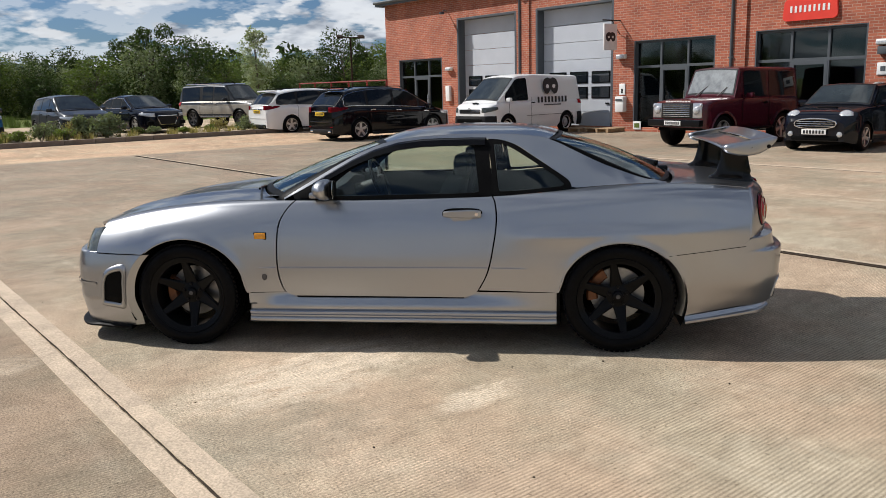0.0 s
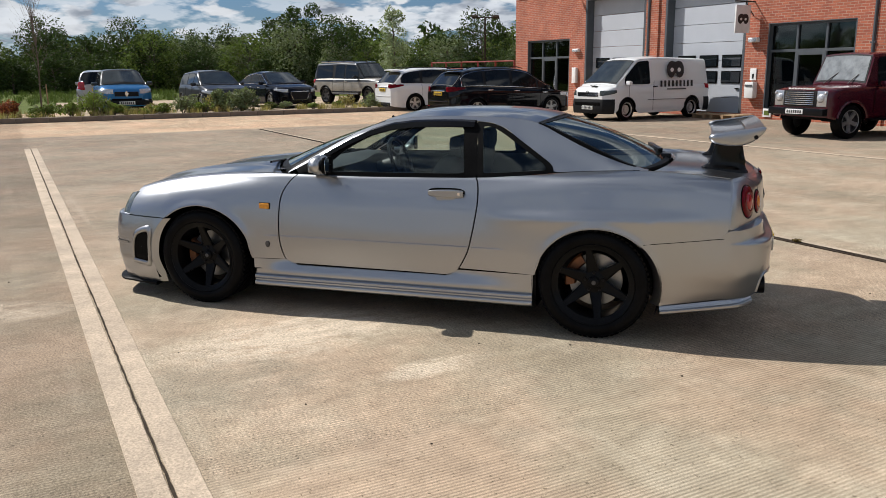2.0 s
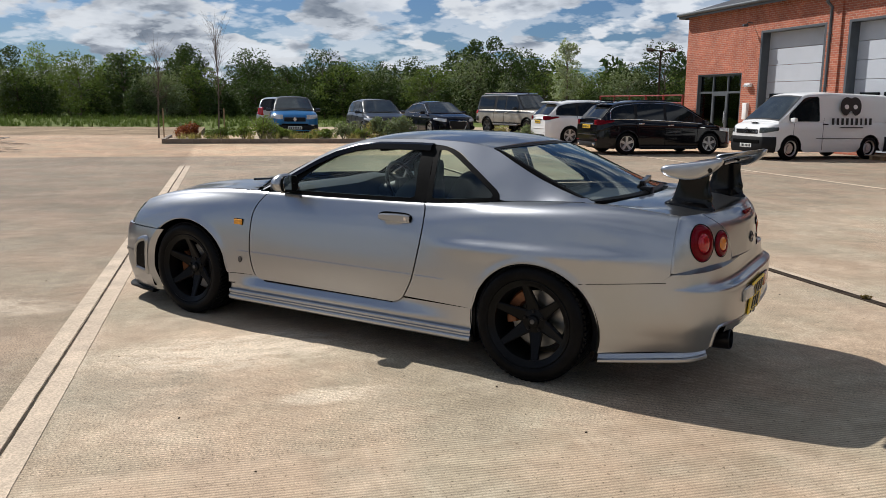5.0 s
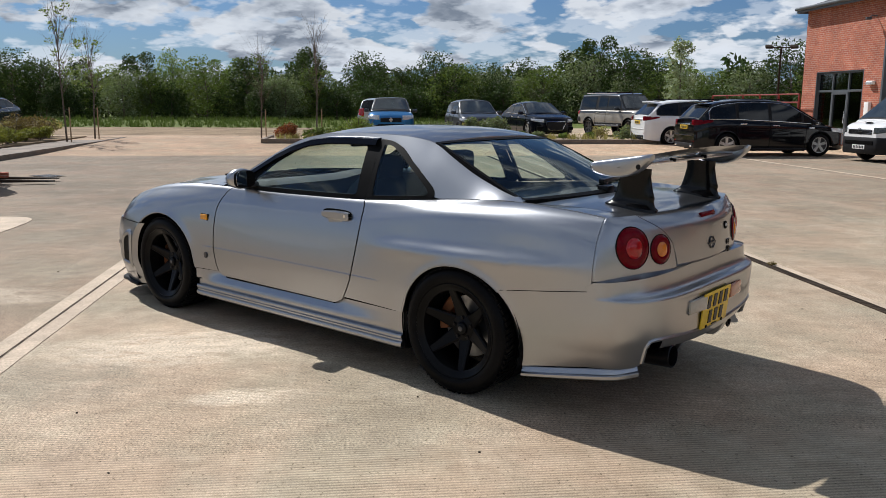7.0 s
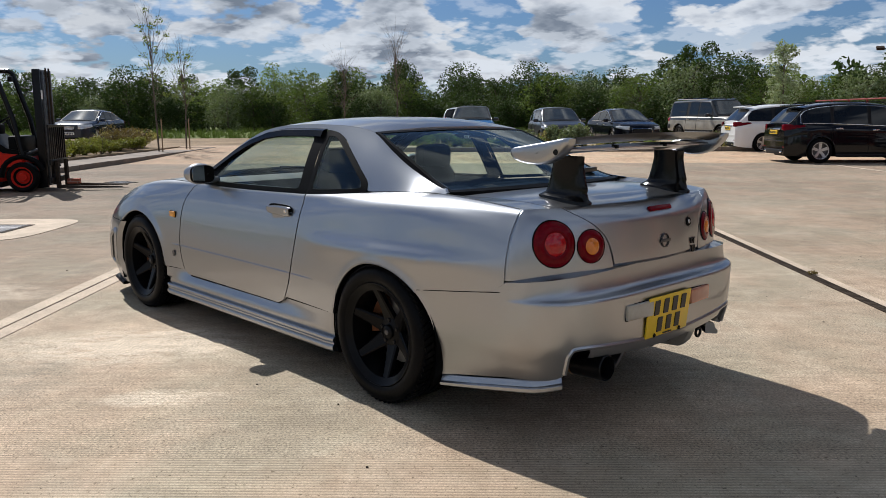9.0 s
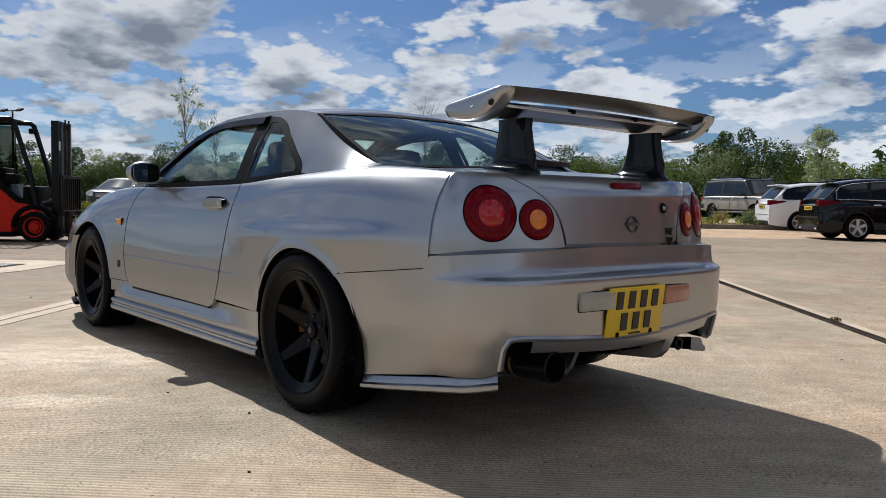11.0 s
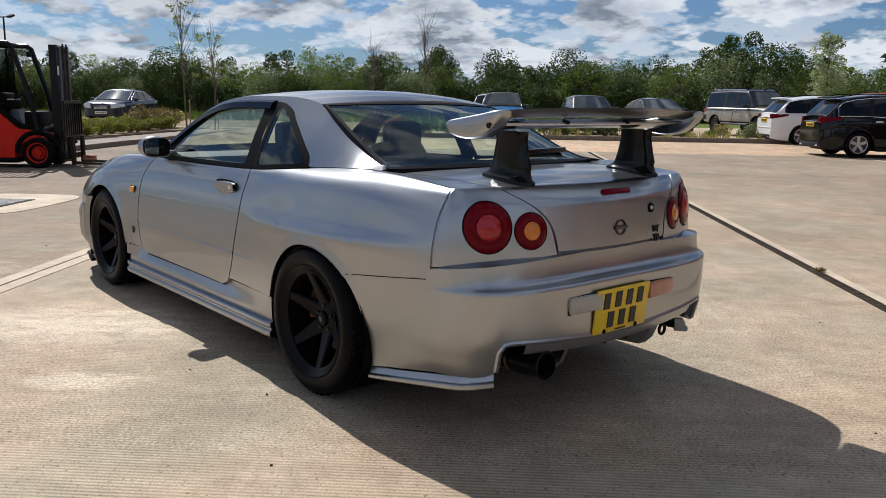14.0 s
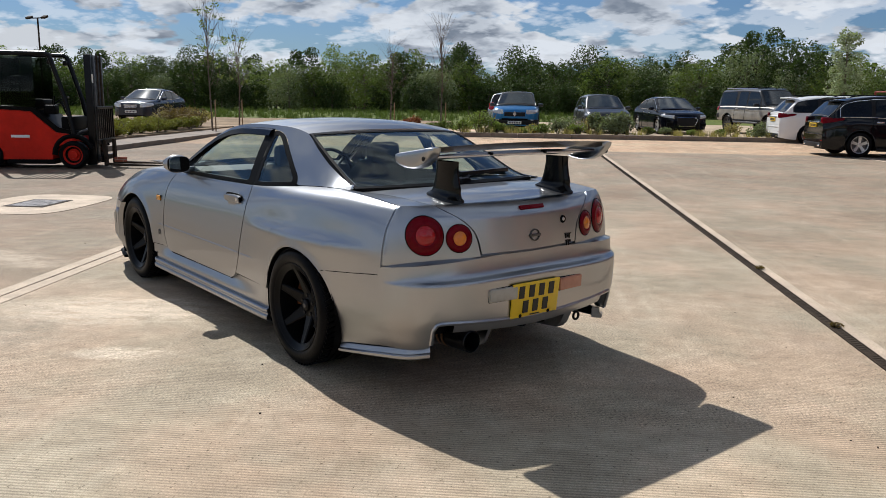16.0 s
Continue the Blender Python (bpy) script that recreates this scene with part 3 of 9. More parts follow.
part("frame", Build().box((0, 0, 0.002), (0.62, 0.42, 0.01), 0.002), "drain_iron", gully, smooth=0)
for k in range(8):
    part("bar", Build().box((-0.25 + k * 0.07, 0, 0.008), (0.03, 0.34, 0.008), 0.002), "steel_dark", gully, smooth=0)


# raised beds behind precast kerbs
def kerb_run(p0, p1, label, top=0.24):
    """A row of precast kerb blocks between two yard points."""
    a, c = Vector(p0), Vector(p1)
    n = max(1, round((c - a).length / 0.915))
    turn = math.degrees(math.atan2(c.y - a.y, c.x - a.x))
    run = thing("kerb", at_yard(a.x, a.y, 0, turn), label, "kerb", "", "structure")
    step = (c - a).length / n
    me = Build().box((step / 2, 0, top - 0.11), (step - 0.008, 0.125, 0.22), 0.014).mesh("kerb_block", MAT["kerb"], 40)
    for i in range(n):
        ob = new("kerb_block", me)
        ob.parent = run
        ob.location = (i * step, 0, random.uniform(-0.004, 0.004))
    return run


slab("planting_bed", -25.0, -22.92, -3.3, 13.5, -0.2, 0.19, "gravel", "raised bed of brown earth behind a kerb", category="planting bed")
slab("gravel_parking", -40, -25.0, -0.3, 40, -0.2, 0.135, "gravel", "pale earth and gravel parking ground", category="parking")
kerb_run((-22.9, -3.3), (-22.9, 13.5), "weathered grey precast kerb along the planting bed")
kerb_run((-26.5, -3.3), (-22.9, -3.3), "weathered grey precast kerb at the entrance")
slab("planting_bed", -26.8, -6.0, -14.0, -10.3, -0.2, 0.16, "earth", "raised planted bed of earth behind a footway", category="planting bed")
slab("footway", -26.8, -6.0, -10.3, -8.96, -0.2, 0.105, "kerb", "worn grey-brown footway between kerb and planted bed", category="footway")
kerb_run((-26.8, -8.9), (-6.0, -8.9), "weathered grey precast kerb along the footway", 0.13)
kerb_run((-26.8, -14.0), (-26.8, -8.9), "weathered grey precast kerb at the footway's end", 0.13)

# ---------------------------------------------------------------- the unit
UNIT = at_yard(-13.02, 18.08)
EAVES = 5.27
# the last three openings are out of view, added for the reflections
OPEN = [(-12.38, -9.33, 2.79), (-8.32, -4.86, 4.27), (-3.86, -0.27, 4.26), (0.58, 3.53, 2.87), (4.80, 7.87, 2.89), (9.2, 12.7, 4.2), (13.6, 17.1, 4.2), (18.0, 21.5, 4.2)]
unit = thing("industrial_unit", UNIT, "red brick industrial unit with grey frames and pale sectional doors", "building")
S0, S1, DEEP, TH = -13.34, 22.4, 14.0, 0.42


def wall_piece(s0, s1, z0, z1):
    part("wall", Build().box(((s0 + s1) / 2, TH / 2, (z0 + z1) / 2), (s1 - s0, TH, z1 - z0)), "brick", unit, smooth=0)


edge = S0
for s0, s1, h in OPEN:
    wall_piece(edge, s0, 0, EAVES)
    wall_piece(s0, s1, h, EAVES)
    edge = s1
wall_piece(edge, S1, 0, EAVES)
part("wall", Build().box((S0 + TH / 2, DEEP / 2 + TH / 2 + 0.001, EAVES / 2), (TH, DEEP, EAVES)), "brick", unit, smooth=0)
part("wall", Build().box((S1 - TH / 2, DEEP / 2 + TH / 2 + 0.001, EAVES / 2), (TH, DEEP, EAVES)), "brick", unit, smooth=0)
part("wall", Build().box(((S0 + S1) / 2, DEEP + TH, EAVES / 2), (S1 - S0 - 2 * TH - 0.01, TH, EAVES)), "brick", unit, smooth=0)
part("plinth", Build().box(((S0 + S1) / 2, -0.004, 0.075), (S1 - S0 - 0.004, 0.012, 0.15)), "brick", unit, smooth=0)
part("inner_floor", Build().box(((S0 + S1) / 2, DEEP / 2 + 0.3, 0.01), (S1 - S0 - 1, DEEP - 0.4, 0.02)), "kerb", unit, smooth=0)
for s in (-4.4, 4.2, 8.5):
    part("inner_wall", Build().box((s, DEEP / 2 + 0.5, 2.6), (0.2, DEEP - 0.4, 5.0)), "white", unit, smooth=0)
part("inner_ceiling", Build().box(((S0 + S1) / 2, DEEP / 2 + 0.5, 5.15), (S1 - S0 - 1, DEEP - 0.4, 0.1)), "white", unit, smooth=0)
# hipped dark roof with gutter and soffit
ov = 0.30
b = Build()
rz, hip = EAVES + 0.06, 6.5
b.add([(S0 - ov, -ov, rz), (S1 + ov, -ov, rz), (S1 + ov, DEEP + ov, rz), (S0 - ov, DEEP + ov, rz),
       (S0 + hip, DEEP / 2, rz + 2.6), (S1 - hip, DEEP / 2, rz + 2.6)],
      [(0, 1, 5, 4), (1, 2, 5), (2, 3, 4, 5), (3, 0, 4), (3, 2, 1, 0)])
roof = part("roof", b, "roof_slate", unit, smooth=0)
part("fascia", Build().box(((S0 + S1) / 2, -ov, rz - 0.06), (S1 - S0 + 2 * ov, 0.05, 0.22), 0.01), "grey_metal", roof, smooth=0)
part("fascia", Build().box((S0 - ov, DEEP / 2, rz - 0.06), (0.05, DEEP + 2 * ov - 0.06, 0.22), 0.01), "grey_metal", roof, smooth=0)
b = Build()
b.tube([(S0 - ov, -ov - 0.07, rz - 0.02), (S1 + ov, -ov - 0.07, rz - 0.02)], 0.065, 10)
part("gutter", b, "grey_metal", roof)
for s in (-4.62, 4.10, 8.5):
    b = Build().tube([(s, -ov - 0.07, rz - 0.1), (s, -0.25, rz - 0.45), (s, -0.07, rz - 0.6), (s, -0.07, 0.1)], 0.05, 10)
    for z in (0.6, 2.2, 3.9):
        b.box((s, -0.06, z), (0.15, 0.1, 0.05), 0.01)
    part("downpipe", b, "grey_metal", unit, "grey round downpipe")
# recessed darker brick piers beside the doors
for s in (-4.36, 4.32):
    part("pier", Build().box((s, -0.03, EAVES / 2), (0.42, 0.06, EAVES - 0.02)), "brick", unit, smooth=0)


def shopfront(s0, s1, h, cols, door_col, name):
    """Grey framed glazing with a transom; one bay is a door."""
    win = thing(name, UNIT, "grey aluminium shopfront glazing with a door and dark reflecting panes", "window", "", "structure")
    y, tz, w = 0.14, 2.05, s1 - s0
    xs = [s0 + w * i / cols for i in range(cols + 1)]
    b = Build()
    for z in (0.05, h - 0.04):
        b.box(((s0 + s1) / 2, y, z), (w, 0.1, 0.09), 0.006)
    b.box(((s0 + s1) / 2, y, tz), (w, 0.1, 0.08), 0.006)
    for i, x in enumerate(xs):
        b.box((x + (0.035 if i == 0 else -0.035 if i == cols else 0), y, h / 2), (0.07, 0.101, h - 0.1), 0.006)
    part("window_frame", b, "grey_metal", win, smooth=0)
    for i in range(cols):
        for z0, z1 in ((0.1, tz - 0.04), (tz + 0.04, h - 0.085)):
            part("pane", Build().box(((xs[i] + xs[i + 1]) / 2, y + 0.01, (z0 + z1) / 2), (w / cols - 0.07, 0.012, z1 - z0)), "shop_glass", win, smooth=0)
    x0, x1 = xs[door_col] + 0.05, xs[door_col + 1] - 0.05
    b = Build()
    for x in (x0, x1):
        b.box((x, y - 0.02, 1.05), (0.09, 0.07, 1.92), 0.006)
    for z in (0.13, 1.97):
        b.box(((x0 + x1) / 2, y - 0.02, z), (x1 - x0, 0.068, 0.11), 0.006)
    door = part("door", b, "grey_metal", win, "grey aluminium glazed door frame", smooth=0)
    part("handle", Build().tube([(x1 - 0.02, y - 0.1, 0.85), (x1 - 0.02, y - 0.1, 1.3)], 0.015), "chrome", door)
    b = Build()
    for x, d in ((s0 + 0.002, 1), (s1 - 0.002, -1)):
        b.box((x + 0.02 * d, 0.05, h / 2), (0.04, 0.1, h), 0.004)
    b.box(((s0 + s1) / 2, 0.05, h - 0.012), (w - 0.1, 0.1, 0.024), 0.004)
    part("reveal_trim", b, "grey_metal", win, smooth=0)
    return win


MAT["shop_glass"] = glass_material("shopfront_glass", (0.55, 0.62, 0.66), 0.0, 0.6, 0.07)
shopfront(*OPEN[0], 3, 1, "window_1")
shopfront(*OPEN[3], 3, 1, "window_2")
shopfront(*OPEN[4], 3, 1, "window_3")
# unseen bays, dark glazed so that the front reflects darker
for k in (5, 6, 7):
    shopfront(*OPEN[k], 3, 1, f"window_{k - 1}")


def sectional_door(s0, s1, h, name):
    """A recessed panelled lifting door with two rows of small windows."""
    d = thing(name, UNIT, "pale grey sectional lifting door with two rows of small dark windows, closed", "garage door", "", "structure")
    y, w, n = 0.36, s1 - s0 - 0.16, 7
    c = (s0 + s1) / 2
    ph = (h - 0.06) / n
    wins = ((1.10, 1.43), (1.62, 1.95))
    for k in range(n):
        part("panel", Build().box((c, y, ph * (k + 0.5)), (w, 0.05, ph - 0.012), 0.008), "door_panel", d, smooth=0)
    for z0, z1 in wins:
        for q in (-1, 0, 1):
            x = c + q * 1.0
            f = part("window_frame", Build().box((x, y - 0.035, (z0 + z1) / 2), (0.82, 0.03, z1 - z0 + 0.07), 0.012), "black_plastic", d, smooth=0)
            part("pane", Build().box((x, y - 0.053, (z0 + z1) / 2), (0.74, 0.01, z1 - z0)), "glass_dark", f, smooth=0)
    b = Build()
    for x in (s0 + 0.05, s1 - 0.05):
        b.box((x, 0.21, h / 2), (0.1, 0.43, h), 0.006)
    b.box((c, 0.21, h - 0.04), (s1 - s0 - 0.2, 0.43, 0.08), 0.006)
    part("door_frame", b, "grey_metal", d, "grey steel door reveal", smooth=0)
    part("handle", Build().box((s1 - 0.5, y - 0.05, 0.9), (0.16, 0.04, 0.04), 0.008), "black_plastic", d)
    return d


sectional_door(*OPEN[1], "door_1")
sectional_door(*OPEN[2], "door_2")


def wall_fixture(name, s, z, size, mat, label, category, y=None, ch=0.012):
    t = thing(name, UNIT @ pose(s, (-size[1] / 2 if y is None else y), z), label, category)
    part("body", Build().box((0, 0, 0), size, ch), mat, t)
    return t


for s in (-8.80, 0.12, 8.3):
    f = wall_fixture("wall_light", s, 2.30 if s < -1 else 2.40, (0.36, 0.14, 0.14), "white", "white bulkhead wall light on brick", "wall light", ch=0.03)
    part("diffuser", Build().box((0, -0.08, -0.02), (0.3, 0.04, 0.09), 0.015), "lamp_clear", f)
wall_fixture("meter_box", -8.87, 1.32, (0.25, 0.12, 0.62), "white", "narrow white meter box on brick", "meter box")
f = wall_fixture("post_box", 0.15, 0.88, (0.34, 0.2, 0.50), "white", "white post box on the brick wall", "post box", ch=0.03)
part("flap", Build().box((0, -0.11, 0.14), (0.26, 0.02, 0.06), 0.006), "grey_metal", f)
f = wall_fixture("sign_plate", 0.14, 1.36, (0.24, 0.03, 0.36), "white", "small white notice plate with a dark mark", "sign")
part("mark", Build().box((0, -0.018, -0.06), (0.07, 0.006, 0.14)), "ink", f, smooth=0)
f = wall_fixture("sign_plate", 8.3, 1.75, (0.3, 0.03, 0.3), "white", "small white wall plate with grey bars", "sign")
part("mark", Build().box((0, -0.018, 0), (0.12, 0.006, 0.12)), "grey_metal", f, smooth=0)
f = wall_fixture("siren_box", 8.3, 2.2, (0.26, 0.14, 0.2), "grey_metal", "small grey alarm box on brick", "alarm", ch=0.03)
f = wall_fixture("floor_notice", 0.78, 0.2, (0.3, 0.03, 0.26), "white", "small white notice with a green panel behind glass", "sign", y=-0.03)
part("mark", Build().box((0, -0.018, 0), (0.2, 0.006, 0.14)), MAT["leaf_mid"], f, smooth=0)

# hanging sign on a bracket, with a mask mark
hs = thing("hanging_sign", UNIT @ pose(0.0, -0.5, 3.02), "white hanging sign with a black mask mark on a bracket", "sign")
part("panel", Build().box((0, 0, 0), (0.05, 0.62, 0.82), 0.006), "white", hs)
part("bracket", Build().tube([(0, 0.5, 0.52), (0, -0.36, 0.52)], 0.02).tube([(0, 0.48, 0.1), (0, 0.1, 0.5)], 0.014), "black_satin", hs)


def mask_outline(w, h, n=48):
    """A domino mask seen from the front."""
    top, low = [], []
    for i in range(n // 2):
        x = math.cos(math.pi * i / (n // 2 - 1))
        e = 0.97 * math.sqrt(max(0.0, 1 - abs(x) ** 3.2))
        top.append((w / 2 * x, h / 2 * (e - 0.16 * math.exp(-((x / 0.22) ** 2)) + 0.06)))
        low.append((w / 2 * x, h / 2 * (-e + 0.62 * math.exp(-((x / 0.26) ** 2)) - 0.06)))
    return top + low[::-1][1:-1]


def mask_mark(parent, m, w, h, back):
    f = part("mask_mark", Build().prism(mask_outline(w, h), m, 0.006), "ink", parent, smooth=0)
    for q in (-1, 1):
        o = [(q * w * 0.21 + 0.10 * w * math.cos(a), -0.02 * h + 0.125 * h * math.sin(a)) for a in [2 * math.pi * i / 16 for i in range(16)]]
        part("eye_hole", Build().prism(o, m, 0.010), back, f, smooth=0)


for q in (-1, 1):
    mask_mark(hs, pose(0.026 * q, 0, 0, 90, 0, 90 * q), 0.46, 0.3, "white")

# red sign board with white letters over the third shopfront
board = thing("sign_board", UNIT @ pose(6.35, -0.03, 3.36), "rounded red sign board with white letters on brick", "sign")
o = []
for cx, cz, a0 in ((0.60, 0.15, 0), (-0.60, 0.15, 90), (-0.63, -0.17, 180), (0.63, -0.17, 270)):
    o += [(cx + 0.12 * math.cos(radians(a0 + k * 15)), cz + 0.12 * math.sin(radians(a0 + k * 15))) for k in range(7)]
part("panel", Build().prism(o, pose(0, 0.02, 0, 90, 0, 0), 0.06, 0.008), "red_sign", board, smooth=0)
letter_bars("name_bar", 9, 1.14, 0.17, pose(0, -0.044, 0.01, 90, 0, 0), "white", board, 3)
# swan-neck outlet and camera under the eaves
cam_box = thing("security_camera", UNIT @ pose(-8.9, -0.1, 4.5), "small white security camera on a bracket", "camera")
part("arm", Build().tube([(0, 0.1, 0.1), (0, -0.1, 0.12), (0.06, -0.22, 0.02)], 0.02), "grey_metal", cam_box)
part("body", Build().box((0.08, -0.26, 0), (0.1, 0.2, 0.09), 0.02), "grey_metal", cam_box)
for k, s in enumerate((1.9, 2.75)):
    p = thing("pallet", UNIT @ pose(-1.1 + k * 1.05, -0.75 + 0.1 * k, 0.0, 0, 0, 4 * k), "low weathered timber pallet lying on concrete", "pallet", "pallets by the door")
    for q in range(6):
        part("board", Build().box((0, -0.4 + q * 0.16, 0.125), (1.0, 0.1, 0.02), 0.003), "wood", p, smooth=0)
    for q in (-0.42, 0, 0.42):
        part("bearer", Build().box((q, 0, 0.06), (0.1, 0.9, 0.11), 0.004), "wood", p, smooth=0)

# ---------------------------------------------------------------- trees and planting


def leaf_cloud(b, rng, centre, radius, count, size, flat=1.0):
    """Small leaf sprays scattered through a lumpy ball."""
    for _ in range(count):
        d = Vector((rng.gauss(0, 1), rng.gauss(0, 1), rng.gauss(0, 1))).normalized()
        r = radius * rng.uniform(0.35, 1.08) ** 0.6
        p = Vector(centre) + Vector((d.x * r, d.y * r, d.z * r * flat))
        a = Vector((rng.gauss(0, 1), rng.gauss(0, 1), rng.gauss(0, 0.7))).normalized()
        c = a.cross(Vector((rng.gauss(0, 1), rng.gauss(0, 1), rng.gauss(0, 1)))).normalized()
        s = size * rng.uniform(0.6, 1.4)
        e = a.cross(c) * s * rng.uniform(-0.3, 0.3)
        b.add([p - a * s, p + c * s * 0.45 + e, p + a * s, p - c * s * 0.45 + e], [(0, 1, 2, 3)])


def make_tree(seed, height, spread, leaf, label, trunk=0.1, base=0.25, count=1500, size=0.16, bare=False, clumps=16):
    rng = random.Random(seed)
    t = thing("tree", Matrix.Identity(4), label, "tree")
    b = Build()
    top = Vector((rng.uniform(-0.2, 0.2), rng.uniform(-0.2, 0.2), height * 0.86))
    mid = Vector((rng.uniform(-0.2, 0.2), rng.uniform(-0.2, 0.2), height * 0.45))
    b.tube([(0, 0, -0.2), mid * 0.5, mid, (mid + top) / 2, top], [trunk, trunk * 0.85, trunk * 0.6, trunk * 0.35, trunk * 0.1], 7)
    centres = []
    for i in range(clumps):
        h = base + (1 - base) * ((i + 0.5) / clumps) ** 0.9
        w = spread * (1 - abs(h - 0.5) * 1.1) * rng.uniform(0.45, 1.0)
        a = i * 2.4 + rng.uniform(-0.5, 0.5)
        c = Vector((w * math.cos(a), w * math.sin(a), height * h * rng.uniform(0.92, 1.06)))
        centres.append(c)
        root = mid * (h * 0.9 / 0.5) if h < 0.5 else mid.lerp(top, (h - 0.45) / 0.5 * 0.8)
        b.tube([root * 0.9, root.lerp(c, 0.5) + Vector((0, 0, 0.1)), c], [trunk * 0.32, trunk * 0.2, trunk * 0.05], 5)
        if bare:
            for _ in range(5):
                d = Vector((rng.gauss(0, 0.3), rng.gauss(0, 0.3), rng.uniform(0.2, 0.9)))
                b.tube([c.lerp(root, rng.uniform(0, 0.6)), c + d], [trunk * 0.12, trunk * 0.03], 4)
    part("trunk", b, "bark", t)
    if count:
        b = Build()
        for c in centres:
            leaf_cloud(b, rng, c, spread * rng.uniform(0.26, 0.5) * (0.5 if bare else 1), count // clumps, size, rng.uniform(0.7, 1.2))
        part("crown", b, leaf, t, smooth=0)
    return t


def along(points, step, jitter, rng):
    """Places along a line through points, unevenly spaced."""
    out = []
    for a, c in zip(points, points[1:]):
        a, c = Vector(a), Vector(c)
        n = max(1, int((c - a).length / step))
        for i in range(n):
            out.append(a.lerp(c, (i + rng.uniform(-0.3, 0.3)) / n) + Vector((rng.uniform(-jitter, jitter), rng.uniform(-jitter, jitter))))
    return out


rng = random.Random(7)
hedge_kinds = [
    make_tree(1, 5.4, 2.5, "leaf_dark", "dense dark green hedgerow tree", count=4200, size=0.125, base=0.06, clumps=22),
    make_tree(2, 5.0, 2.7, "leaf_mid", "broad mid-green hawthorn in the hedgerow", count=4200, size=0.12, base=0.05, clumps=22),
    make_tree(3, 6.0, 2.3, "leaf_dark", "tall dark green hedgerow tree", count=4200, size=0.125, base=0.08, clumps=22),
    make_tree(4, 4.6, 2.6, "leaf_silver", "silvery-green sallow in the hedgerow", count=3800, size=0.115, base=0.05, clumps=20),
    make_tree(5, 5.6, 2.2, "leaf_light", "light green young tree in the hedgerow", count=3200, size=0.115, base=0.1, clumps=20),
    make_tree(6, 3.4, 2.4, "leaf_dark", "low dark bramble thicket at the hedge foot", count=3600, size=0.125, base=0.0, clumps=18),
]
# backing foliage, added to keep light out of the hedge's gaps
hedge_kinds.append(make_tree(8, 3.7, 2.7, "leaf_dark", "added dark foliage backing behind the hedgerow", count=1500, size=0.30, base=0.0, clumps=16))
used = set()


def plant(kind, x, y, z, scale, turn, squash=1.0):
    src = hedge_kinds[kind]
    m = pose(x, y, z, 0, 0, turn) @ Matrix.Diagonal((scale, scale, scale * squash, 1))
    if kind in used:
        ob = copy_thing(src, pose(x, y, z, 0, 0, turn))
        ob.scale = (scale, scale, scale * squash)
    else:
        used.add(kind)
        ob = src
        ob.matrix_world = m
    ob["group"] = "hedgerow trees"
    return ob


# hedge line round the field, from the track in the west to behind the unit
HEDGE = [(-78, -6), (-76, 14), (-66, 34), (-54, 48), (-40, 56), (-26, 56), (-12, 62), (6, 70)]
# the last row is that added backing, which darkens the hedge from behind
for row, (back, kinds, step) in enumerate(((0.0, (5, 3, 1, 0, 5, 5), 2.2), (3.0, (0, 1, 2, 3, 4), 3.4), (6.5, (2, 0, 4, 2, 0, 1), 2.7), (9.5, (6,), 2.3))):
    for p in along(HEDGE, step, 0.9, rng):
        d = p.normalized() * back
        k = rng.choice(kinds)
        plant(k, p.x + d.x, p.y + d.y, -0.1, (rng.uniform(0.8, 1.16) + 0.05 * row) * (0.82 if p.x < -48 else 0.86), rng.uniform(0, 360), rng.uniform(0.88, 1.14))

# an unseen hedge round the open side of the yard, added for reflections only
for p in along([(30, -52), (52, -34), (64, -8), (66, 16)], 3.4, 0.9, rng):
    plant(rng.choice((0, 1, 2, 3)), p.x, p.y, -0.1, rng.uniform(0.9, 1.25), rng.uniform(0, 360), rng.uniform(0.9, 1.15))

# ---------------------------------------------------------------- the silver coupe
# it stands with its nose towards -x; w is half-width from its middle plane
MAT["paint"] = material("silver_metallic_paint", (0.374, 0.386, 0.407), 0.32, metal=1.0, coat=0.8, edge=0.48, fine=0.05, fine_scale=1400)
MAT["paint"].node_tree.nodes["Principled BSDF"].inputs["Coat Roughness"].default_value = 0.07
MAT["carbon"] = material("bare_carbon_weave", (0.06, 0.052, 0.045), 0.3, var=0.25, scale=30, coat=0.5)
MAT["wheel_black"] = material("satin_black_wheel", (0.0045, 0.0045, 0.005), 0.30, var=0.15, scale=30, fine=0.1, fine_scale=300, spec=0.12)
MAT["seat_cloth"] = material("dark_seat_cloth", (0.028, 0.029, 0.032), 0.85, var=0.2, scale=20, fine=0.2, fine_scale=250)
MAT["trim_dark"] = material("dark_cabin_trim", (0.022, 0.023, 0.025), 0.6, var=0.2, scale=12, fine=0.1)
MAT["headliner"] = material("grey_headliner", (0.30, 0.30, 0.29), 0.9, var=0.1, scale=10)
MAT["caliper_gold"] = material("gold_brake_caliper", (0.20, 0.075, 0.028), 0.45, metal=0.3, var=0.2, scale=20)
MAT["brake_disc"] = material("worn_brake_disc", (0.30, 0.30, 0.30), 0.35, metal=0.9, var=0.15, scale=25)
MAT["pipe"] = material("heat_tinted_pipe", (0.35, 0.22, 0.13), 0.3, metal=0.9, var=0.4, scale=14)
MAT["lamp_deep"] = material("deep_red_lamp", (0.125, 0.0006, 0.005), 0.09, coat=0.0, spec=0.12, var=0.2, scale=60)
MAT["lamp_reflector"] = material("pale_lamp_lens", (0.40, 0.37, 0.31), 0.2, coat=0.2, var=0.1, scale=14)
MAT["lamp_peach"] = material("peach_lamp_lens", (0.44, 0.19, 0.12), 0.2, coat=0.2, var=0.1, scale=14)
